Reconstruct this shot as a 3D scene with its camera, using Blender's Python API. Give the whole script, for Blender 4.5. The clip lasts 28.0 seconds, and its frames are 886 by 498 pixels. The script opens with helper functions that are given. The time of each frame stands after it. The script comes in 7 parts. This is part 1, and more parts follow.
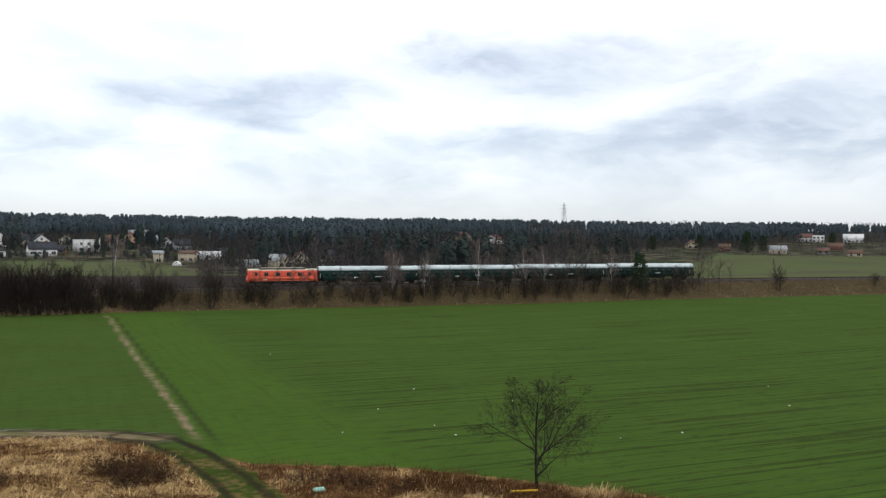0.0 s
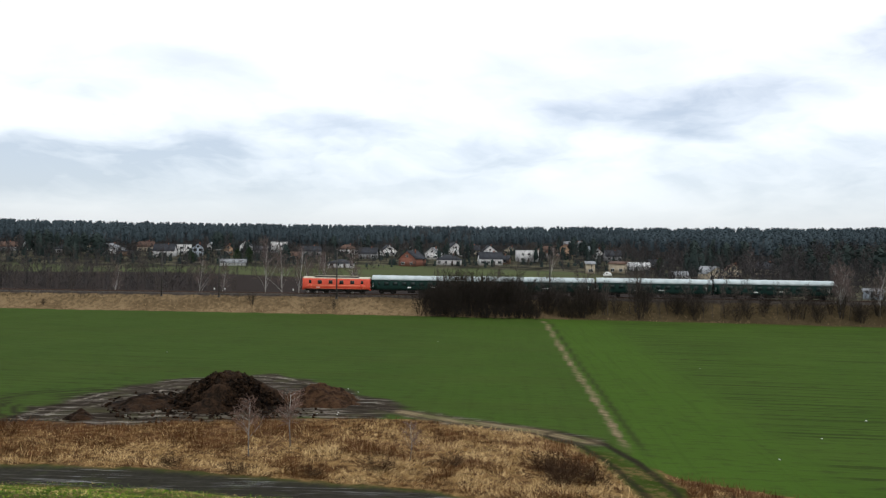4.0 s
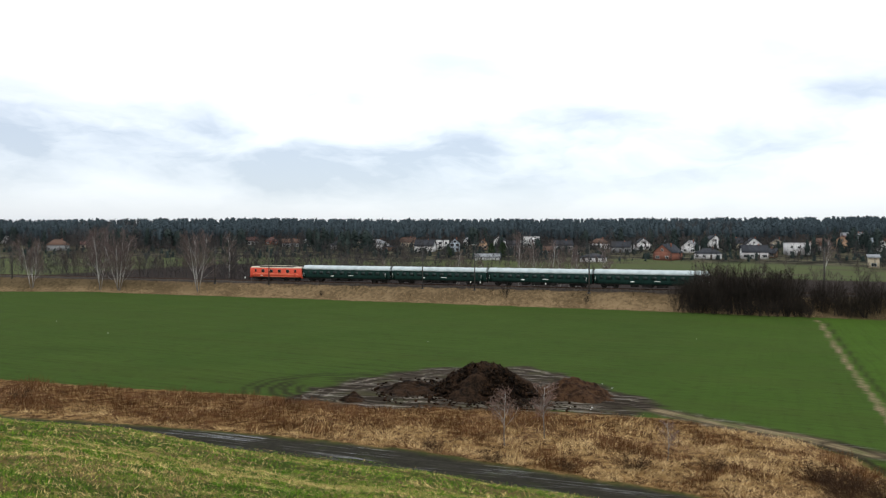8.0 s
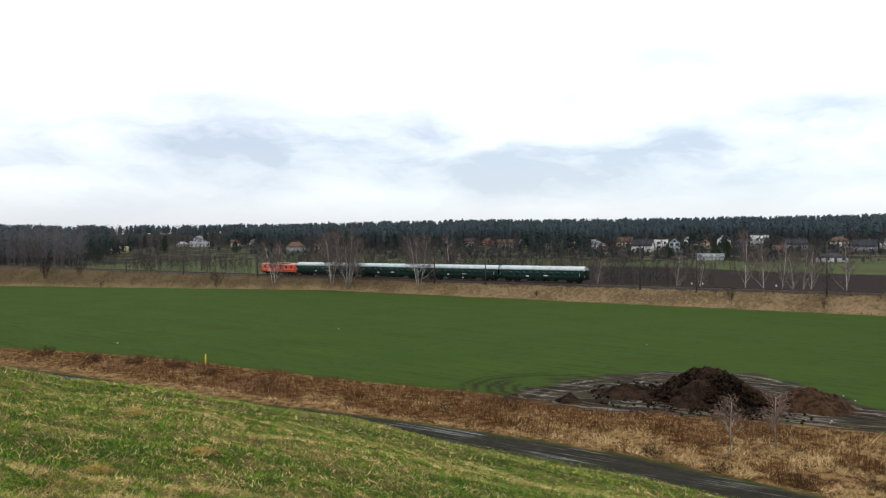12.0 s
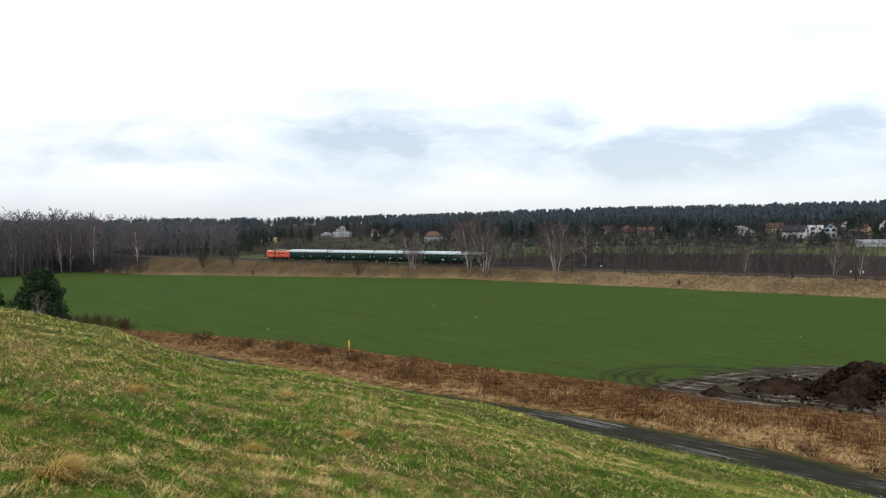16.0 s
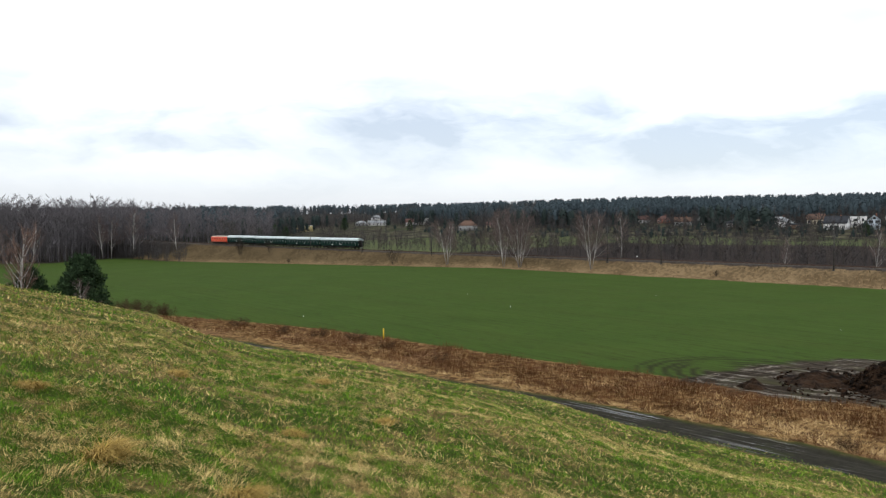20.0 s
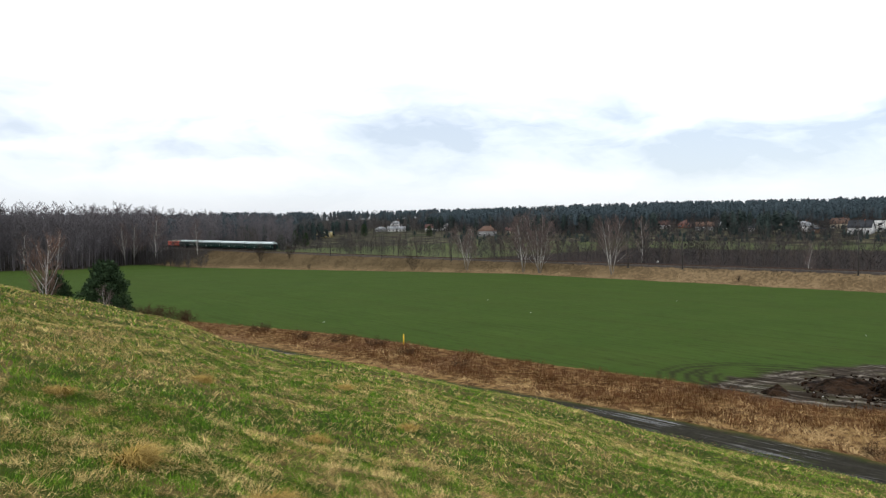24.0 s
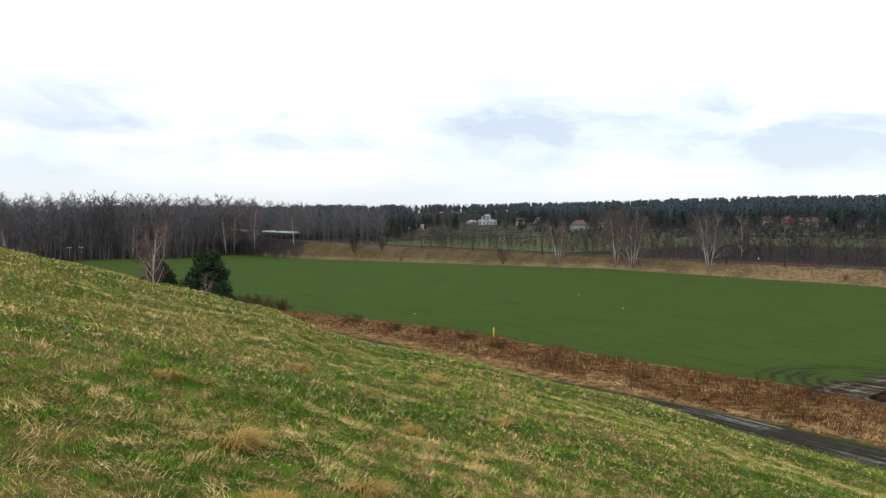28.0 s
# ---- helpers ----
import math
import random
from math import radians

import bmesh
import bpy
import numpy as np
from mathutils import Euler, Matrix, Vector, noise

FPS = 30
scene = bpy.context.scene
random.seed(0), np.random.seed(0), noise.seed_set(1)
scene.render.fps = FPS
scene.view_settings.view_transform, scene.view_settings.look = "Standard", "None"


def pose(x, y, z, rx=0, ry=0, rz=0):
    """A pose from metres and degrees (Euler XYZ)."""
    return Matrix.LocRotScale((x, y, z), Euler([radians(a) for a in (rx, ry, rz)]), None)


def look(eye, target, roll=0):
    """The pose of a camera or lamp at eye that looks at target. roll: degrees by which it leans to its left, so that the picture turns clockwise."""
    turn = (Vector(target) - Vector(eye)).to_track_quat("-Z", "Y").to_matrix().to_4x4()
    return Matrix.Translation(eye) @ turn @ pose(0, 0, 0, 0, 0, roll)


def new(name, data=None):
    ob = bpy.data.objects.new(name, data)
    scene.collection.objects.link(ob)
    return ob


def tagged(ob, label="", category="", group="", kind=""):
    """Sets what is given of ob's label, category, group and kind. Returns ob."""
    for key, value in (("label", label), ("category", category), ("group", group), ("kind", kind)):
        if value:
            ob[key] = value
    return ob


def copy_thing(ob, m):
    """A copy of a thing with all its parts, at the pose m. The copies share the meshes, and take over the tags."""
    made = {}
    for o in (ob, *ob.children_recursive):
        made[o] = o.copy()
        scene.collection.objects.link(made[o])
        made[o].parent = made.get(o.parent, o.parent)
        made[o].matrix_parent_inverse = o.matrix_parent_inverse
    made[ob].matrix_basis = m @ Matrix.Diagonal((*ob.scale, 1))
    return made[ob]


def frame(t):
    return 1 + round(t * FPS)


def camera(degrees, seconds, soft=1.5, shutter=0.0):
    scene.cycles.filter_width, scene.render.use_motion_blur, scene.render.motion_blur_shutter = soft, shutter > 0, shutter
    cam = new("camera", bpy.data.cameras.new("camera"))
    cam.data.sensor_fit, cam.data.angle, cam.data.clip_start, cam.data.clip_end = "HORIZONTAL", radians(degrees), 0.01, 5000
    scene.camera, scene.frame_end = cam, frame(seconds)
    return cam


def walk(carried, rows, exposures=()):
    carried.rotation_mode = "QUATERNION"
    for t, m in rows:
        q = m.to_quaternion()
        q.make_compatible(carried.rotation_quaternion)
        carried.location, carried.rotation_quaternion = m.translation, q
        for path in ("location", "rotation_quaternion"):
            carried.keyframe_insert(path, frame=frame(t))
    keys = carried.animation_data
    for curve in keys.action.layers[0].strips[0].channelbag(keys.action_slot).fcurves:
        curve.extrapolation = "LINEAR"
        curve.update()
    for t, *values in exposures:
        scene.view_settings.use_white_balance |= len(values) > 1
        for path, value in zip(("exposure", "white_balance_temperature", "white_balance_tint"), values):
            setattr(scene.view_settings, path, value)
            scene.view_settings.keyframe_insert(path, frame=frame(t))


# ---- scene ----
cam = camera(57.44, 28.0, soft=1.25)
# seconds, yaw, pitch, roll; the camera is held by hand and drifts a little to its left
PATH = [
    (0.0, 0.00, -0.42, -0.42),
    (0.5, 2.85, -0.63, -0.34),
    (1.0, 6.43, -0.46, -0.16),
    (1.5, 10.41, 0.02, -0.42),
    (2.0, 14.34, 0.37, -0.77),
    (2.5, 18.98, 0.77, -0.58),
    (3.0, 23.80, 0.78, -0.24),
    (3.5, 26.83, 0.36, -0.52),
    (4.0, 29.73, 0.08, -0.76),
    (4.5, 33.01, -0.07, -0.61),
    (6.5, 42.62, -0.10, -0.53),
    (7.0, 44.51, -0.16, -0.39),
    (7.5, 45.81, -0.18, -0.36),
    (8.0, 47.43, -0.49, -0.28),
    (8.5, 49.35, -0.76, -0.07),
    (9.0, 51.29, -0.84, 0.23),
    (9.5, 53.07, -0.78, 0.20),
    (10.0, 55.00, -0.87, 0.10),
    (10.5, 56.85, -0.73, 0.09),
    (11.0, 58.71, -0.56, -0.02),
    (11.5, 60.50, -0.48, -0.09),
    (12.0, 62.56, -0.48, 0.13),
    (12.5, 64.52, -0.63, 0.20),
    (13.0, 66.35, -0.85, -0.12),
    (13.5, 67.72, -1.21, -0.38),
    (15.5, 72.02, -1.26, 0.26),
    (16.0, 72.19, -1.21, 0.70),
    (16.5, 72.31, -0.97, 0.87),
    (17.0, 73.30, -1.26, 0.76),
    (17.5, 73.95, -1.67, 0.72),
    (18.0, 74.15, -1.48, 0.65),
    (18.5, 74.46, -1.66, 0.57),
    (19.0, 74.49, -1.97, 0.64),
    (19.5, 74.53, -1.98, 0.46),
    (20.0, 74.63, -1.96, 0.37),
    (20.5, 74.47, -1.90, 0.33),
    (21.0, 74.56, -1.85, 0.33),
    (21.5, 74.78, -2.19, 0.44),
    (23.5, 75.92, -1.93, 0.71),
    (24.0, 76.00, -1.55, 0.57),
    (24.5, 76.43, -1.26, 0.54),
    (25.0, 77.58, -1.14, 0.65),
    (25.5, 79.16, -1.19, 0.63),
    (26.0, 80.13, -1.39, 0.57),
    (26.5, 80.31, -1.54, 0.45),
    (27.0, 80.74, -1.90, 0.30),
    (27.5, 81.62, -1.88, 0.06),
    (28.0, 82.44, -1.98, 0.08),
]
walk(cam, [(t, pose(-0.0062 * t, -0.0109 * t, 13.6, 90 + p, r, y)) for t, y, p, r in PATH], [(0.0, -0.08), (1.5, -0.06), (3.0, -0.14), (4.5, -0.12), (7.0, -0.03), (10.0, 0.0), (17.0, 0.04), (22.0, 0.10), (28.0, 0.13)])


# ---- node helper ----
class Nodes:
    def __init__(self, tree):
        self.tree = tree

    def put(self, socket, value):
        if isinstance(value, bpy.types.NodeSocket):
            self.tree.links.new(value, socket)
        elif isinstance(value, tuple) and len(value) == 3 and socket.type == "RGBA":
            socket.default_value = (*value, 1)
        else:
            socket.default_value = value

    def math(self, op, a, b=0.0, clamp=False):
        n = self.tree.nodes.new("ShaderNodeMath")
        n.operation, n.use_clamp = op, clamp
        self.put(n.inputs[0], a)
        self.put(n.inputs[1], b)
        return n.outputs[0]

    def mix(self, f, a, b, blend="MIX"):
        n = self.tree.nodes.new("ShaderNodeMix")
        n.data_type, n.blend_type = "RGBA", blend
        self.put(n.inputs[0], f)
        self.put(n.inputs[6], a)
        self.put(n.inputs[7], b)
        return n.outputs[2]

    def noise(self, vec, scale, detail=3.0, rough=0.55):
        n = self.tree.nodes.new("ShaderNodeTexNoise")
        self.put(n.inputs["Vector"], vec)
        n.inputs["Scale"].default_value, n.inputs["Detail"].default_value, n.inputs["Roughness"].default_value = scale, detail, rough
        return n.outputs[0]

    def times(self, vec, xyz, move=(0, 0, 0)):
        n = self.tree.nodes.new("ShaderNodeVectorMath")
        n.operation = "MULTIPLY_ADD"
        self.put(n.inputs[0], vec)
        n.inputs[1].default_value, n.inputs[2].default_value = xyz, move
        return n.outputs[0]

    def turn(self, vec, degrees):
        n = self.tree.nodes.new("ShaderNodeVectorRotate")
        n.rotation_type = "Z_AXIS"
        self.put(n.inputs["Vector"], vec)
        n.inputs["Angle"].default_value = radians(degrees)
        return n.outputs[0]

    def ramp(self, f, a, b, lo=0.0, hi=1.0):
        n = self.tree.nodes.new("ShaderNodeMapRange")
        n.interpolation_type = "SMOOTHSTEP"
        self.put(n.inputs[0], f)
        n.inputs[1].default_value, n.inputs[2].default_value, n.inputs[3].default_value, n.inputs[4].default_value = a, b, lo, hi
        return n.outputs[0]

    def split(self, vec):
        n = self.tree.nodes.new("ShaderNodeSeparateXYZ")
        self.put(n.inputs[0], vec)
        return n.outputs

    def join(self, x, y, z):
        n = self.tree.nodes.new("ShaderNodeCombineXYZ")
        for s, v in zip(n.inputs, (x, y, z)):
            self.put(s, v)
        return n.outputs[0]

    def attr(self, name):
        n = self.tree.nodes.new("ShaderNodeAttribute")
        n.attribute_name = name
        m = self.tree.nodes.new("ShaderNodeSeparateColor")
        self.tree.links.new(n.outputs["Color"], m.inputs[0])
        return (*m.outputs, n.outputs["Alpha"])

    def coords(self):
        return self.tree.nodes.new("ShaderNodeTexCoord").outputs["Object"]


# ---- world: a bright, closed winter sky with grey streaks ----
world = bpy.data.worlds.new("sky")
scene.world = world
world.use_nodes = True
W = Nodes(world.node_tree)
world.node_tree.nodes.clear()
sky = world.node_tree.nodes.new("ShaderNodeTexSky")
sky.sky_type, sky.sun_disc, sky.sun_elevation, sky.sun_rotation = "NISHITA", False, radians(38), radians(150)
way = world.node_tree.nodes.new("ShaderNodeTexCoord").outputs["Generated"]
wx, wy, wz = W.split(way)
az_ = W.math("ARCTAN2", W.math("MULTIPLY", wx, -1.0), wy)
el_ = W.math("ARCSINE", wz)
dome = W.join(W.math("MULTIPLY", az_, 3.6), W.math("MULTIPLY", el_, 10.0), 0.0)
warp = W.noise(dome, 1.3, 4.0)
dome2 = W.join(W.math("ADD", W.math("MULTIPLY", az_, 3.6), W.math("MULTIPLY", warp, 0.5)), W.math("ADD", W.math("MULTIPLY", el_, 10.0), W.math("MULTIPLY", warp, 0.8)), 3.7)
streak = W.noise(dome2, 1.15, 5.0, 0.55)
fine = W.noise(dome2, 3.2, 6.0, 0.62)
grey = W.math("ADD", W.math("MULTIPLY", streak, 0.8), W.math("MULTIPLY", fine, 0.2))


az_w = W.math("ADD", az_, W.math("MULTIPLY", W.math("SUBTRACT", W.noise(dome, 1.4, 3.0, 0.5), 0.5), 0.22))
el_w = W.math("ADD", el_, W.math("MULTIPLY", W.math("SUBTRACT", W.noise(dome2, 1.6, 4.0, 0.5), 0.5), 0.06))


def cloud(az, el, wide, high, depth):
    """One grey cloud, soft and frayed, at az and el (degrees), with its half sizes."""
    a = W.math("DIVIDE", W.math("SUBTRACT", az_w, radians(az)), radians(wide * 1.25))
    b = W.math("DIVIDE", W.math("SUBTRACT", el_w, radians(el)), radians(high * 1.35))
    rr = W.math("ADD", W.math("MULTIPLY", a, a), W.math("MULTIPLY", b, b))
    rr = W.math("ADD", rr, W.math("MULTIPLY", W.math("SUBTRACT", fine, 0.5), 2.6))
    return W.ramp(rr, 2.8, -0.9, 0.0, depth * 1.35)


clouds = 0.0
for spot in ((-7.3, 12.2, 9.5, 1.5, 0.62), (12.4, 9.7, 6.5, 1.2, 0.52), (-24.5, 9.2, 7, 1.7, 0.55), (-10.5, 7.5, 7.5, 1.1, 0.20), (-24.2, 6, 9.5, 1.5, 0.22), (8, 5.8, 9, 1.2, 0.26),
             (75.8, 6, 9.6, 1.4, 0.59), (65, 5.3, 7.2, 1.1, 0.50), (54.4, 5.4, 7.2, 1, 0.42), (46, 5.8, 6, 1.2, 0.42), (36.3, 6, 6, 1.4, 0.36), (35.6, 8.7, 3.5, 0.8, 0.24), (34.9, 11, 3, 1, 0.22), (49.6, 11.3, 6, 1, 0.17),
             (95.9, 5.7, 4.2, 0.7, 0.42), (102.8, 4.3, 4.8, 0.7, 0.39), (85, 5.8, 7.2, 1, 0.42), (109.2, 3.8, 4.8, 0.8, 0.28), (101, 7.2, 7.2, 1.6, 0.20), (81.8, 8.7, 3.6, 1.3, 0.14), (66.3, 4.7, 6, 0.7, 0.42), (59.7, 5.9, 7.2, 1.2, 0.48),
             (56.6, 5.3, 8.4, 1.3, 0.56), (31.6, 4.9, 8, 1.1, 0.30), (38, 8.5, 4, 0.8, 0.26), (18.2, 12.6, 6, 1.2, 0.28), (52.1, 10.4, 3.6, 0.6, 0.28), (48.2, 12, 3.6, 1, 0.25), (18.1, 5.2, 4, 0.6, 0.25), (3.8, 3.7, 5, 0.9, 0.20), (23, 6.3, 6, 0.9, 0.20)):
    clouds = W.math("MAXIMUM", clouds, cloud(*spot))
low = W.math("MULTIPLY", W.ramp(el_, radians(14.0), radians(7.0)), W.ramp(el_, radians(1.5), radians(4.5), 0.5, 1.0))
wisp = W.noise(dome2, 2.2, 5.0, 0.55)
band = W.math("MULTIPLY", W.ramp(grey, 0.34, 0.66), W.math("ADD", W.math("MULTIPLY", low, 0.55), 0.08))
shade = W.math("ADD", band, clouds)
shade = W.math("MULTIPLY", shade, W.ramp(wisp, 0.25, 0.72, 0.55, 1.2), clamp=True)
haze = W.ramp(el_, radians(7.5), radians(0.8), 0.0, 1.0)
tone = W.mix(haze, (1.16, 1.17, 1.19), (0.66, 0.69, 0.77))
tone = W.mix(shade, tone, (0.50, 0.55, 0.65))
back_ = W.mix(0.04, tone, sky.outputs[0])
bg = world.node_tree.nodes.new("ShaderNodeBackground")
W.put(bg.inputs[0], back_)
bg.inputs[1].default_value = 1.0
outw = world.node_tree.nodes.new("ShaderNodeOutputWorld")
world.node_tree.links.new(bg.outputs[0], outw.inputs[0])
sun = bpy.data.lights.new("sun", "SUN")
sun.energy, sun.angle, sun.color = 0.8, radians(25), (0.97, 1.0, 0.92)
new("sun", sun).matrix_world = look((0, 0, 60), (-34, 18, 15))
scene.view_settings.exposure = 0.0


# ---- materials ----
def surface(name, rough=0.85, metal=0.0):
    m = bpy.data.materials.new(name)
    m.use_nodes = True
    b = m.node_tree.nodes["Principled BSDF"]
    b.inputs["Roughness"].default_value, b.inputs["Metallic"].default_value = rough, metal
    b.inputs["Specular IOR Level"].default_value = 0.08 if rough > 0.7 else 0.35
    return m, Nodes(m.node_tree), b


def bump(n, b, height, strength, distance):
    k = n.tree.nodes.new("ShaderNodeBump")
    k.inputs["Strength"].default_value, k.inputs["Distance"].default_value = strength, distance
    n.put(k.inputs["Height"], height)
    n.tree.links.new(k.outputs[0], b.inputs["Normal"])


def plain(name, dark, light, scale=2.0, rough=0.85, metal=0.0, grain=25.0, relief=0.02, vary=0.0, island=0.0):
    """Two tones mixed at two scales; vary: from object to object, island: from piece to piece."""
    m, n, b = surface(name, rough, metal)
    c = n.coords()
    f = n.math("ADD", n.math("MULTIPLY", n.noise(c, scale, 4.0), 0.65), n.math("MULTIPLY", n.noise(c, grain, 2.0), 0.35))
    f = n.ramp(f, 0.36, 0.64)
    if vary:
        f = n.math("ADD", f, n.math("MULTIPLY", n.math("SUBTRACT", n.tree.nodes.new("ShaderNodeObjectInfo").outputs["Random"], 0.5), vary), clamp=True)
    if island:
        f = n.math("ADD", n.math("MULTIPLY", f, 1.0 - island), n.math("MULTIPLY", n.tree.nodes.new("ShaderNodeNewGeometry").outputs["Random Per Island"], island), clamp=True)
    n.put(b.inputs["Base Color"], n.mix(f, dark, light))
    if relief:
        bump(n, b, n.noise(c, grain, 3.0), 0.5, relief)
    return m


def glassy(name, colour, rough=0.12):
    m, n, b = surface(name, rough)
    n.put(b.inputs["Base Color"], n.mix(n.noise(n.coords(), 1.5), colour, tuple(x * 1.6 + 0.01 for x in colour)))
    b.inputs["Specular IOR Level"].default_value = 0.3
    return m


M = {}
M["bark_grey"] = plain("grey_bark", (0.035, 0.03, 0.027), (0.085, 0.072, 0.062), 3, 0.95, vary=0.4)
M["bark_dark"] = plain("dark_bark", (0.016, 0.014, 0.012), (0.045, 0.037, 0.031), 3, 0.95, vary=0.4)
M["twig_brown"] = plain("brown_twigs", (0.075, 0.055, 0.051), (0.18, 0.136, 0.124), 2, 0.95, relief=0, island=0.5)
M["twig_grey"] = plain("grey_twigs", (0.045, 0.037, 0.034), (0.12, 0.098, 0.086), 2, 0.95, relief=0, island=0.5)
M["twig_dark"] = plain("dark_twigs", (0.013, 0.011, 0.009), (0.045, 0.036, 0.029), 2, 0.95, relief=0, island=0.5)
M["twig_red"] = plain("reddish_twigs", (0.09, 0.055, 0.042), (0.24, 0.16, 0.13), 2, 0.95, relief=0, island=0.5)
M["needle"] = plain("pine_needles", (0.012, 0.024, 0.012), (0.046, 0.074, 0.034), 1.2, 0.9, relief=0, island=0.55)
# far needles: distance haze is put into the blue, low-contrast tones
M["needle_hazed"] = plain("far_pine_needles", (0.040, 0.055, 0.064), (0.052, 0.071, 0.080), 0.02, 0.95, relief=0, island=0.2)
M["needle_mid"] = plain("garden_needles", (0.019, 0.028, 0.027), (0.038, 0.052, 0.047), 0.1, 0.95, relief=0, island=0.35)
# far bare wood: greyed and lifted, distance haze painted into its tones
M["wood_hazed"] = plain("far_bare_wood", (0.040, 0.041, 0.043), (0.115, 0.108, 0.106), 0.03, 0.95, relief=0, island=0.6)
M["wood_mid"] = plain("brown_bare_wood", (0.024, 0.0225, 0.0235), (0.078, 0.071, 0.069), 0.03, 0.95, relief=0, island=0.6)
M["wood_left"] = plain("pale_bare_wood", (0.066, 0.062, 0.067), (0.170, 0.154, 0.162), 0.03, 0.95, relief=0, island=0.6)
M["dry"] = plain("dry_grass_blades", (0.20, 0.120, 0.045), (0.74, 0.53, 0.26), 0.5, 0.95, relief=0, island=0.6)
M["weed"] = plain("brown_weed_stalks", (0.046, 0.020, 0.008), (0.17, 0.080, 0.032), 0.4, 0.95, relief=0, island=0.6)
M["bramble"] = plain("brown_bramble", (0.022, 0.013, 0.008), (0.085, 0.050, 0.028), 2, 0.95, relief=0, island=0.5)
M["bent"] = plain("bank_grass_blades", (0.12, 0.080, 0.042), (0.34, 0.24, 0.135), 0.5, 0.95, relief=0, island=0.5)
M["bent_dark"] = plain("brown_bank_grass", (0.030, 0.025, 0.013), (0.105, 0.078, 0.040), 0.25, 0.95, relief=0, island=0.45)
M["tuft"] = plain("straw_tussock", (0.13, 0.080, 0.018), (0.52, 0.36, 0.10), 2.0, 0.95, relief=0, island=0.6)
M["dung"] = plain("dark_manure", (0.004, 0.003, 0.002), (0.036, 0.020, 0.011), 1.3, 0.9, grain=7.0, relief=0.2)
M["dung_straw"] = plain("strawy_manure", (0.014, 0.008, 0.005), (0.070, 0.037, 0.019), 2.0, 0.95, grain=10.0, relief=0.1)
M["pole"] = plain("dark_pole", (0.03, 0.028, 0.026), (0.085, 0.08, 0.075), 3.0, 0.85)
M["steel"] = plain("galvanised_steel", (0.22, 0.23, 0.24), (0.38, 0.39, 0.40), 1.0, 0.6, 0.6)
M["rail"] = plain("rusty_rail", (0.035, 0.022, 0.016), (0.085, 0.055, 0.042), 4.0, 0.75, 0.0)
M["sleeper"] = plain("sleeper", (0.05, 0.04, 0.035), (0.14, 0.12, 0.10), 2.0, 0.95)
M["white"] = plain("white_paint", (0.62, 0.62, 0.60), (0.82, 0.82, 0.80), 3.0, 0.6, relief=0)
M["yellow"] = plain("yellow_paint", (0.62, 0.36, 0.02), (0.78, 0.5, 0.03), 4.0, 0.5, relief=0)
M["litter"] = plain("pale_litter", (0.55, 0.55, 0.53), (0.85, 0.85, 0.83), 5.0, 0.5, relief=0)


def birch_bark():
    m, n, b = surface("birch_bark", 0.8)
    c = n.coords()
    marks = n.ramp(n.noise(n.times(c, (3.0, 3.0, 9.0)), 1.2, 3.0), 0.52, 0.60)
    base = n.ramp(n.split(c)[2], 3.2, 0.4)
    f = n.math("MAXIMUM", n.math("MULTIPLY", marks, 0.8), n.math("MULTIPLY", base, 0.85))
    n.put(b.inputs["Base Color"], n.mix(f, n.mix(n.noise(c, 8.0), (0.36, 0.34, 0.32), (0.62, 0.59, 0.56)), (0.05, 0.045, 0.04)))
    return m


M["birch"] = birch_bark()


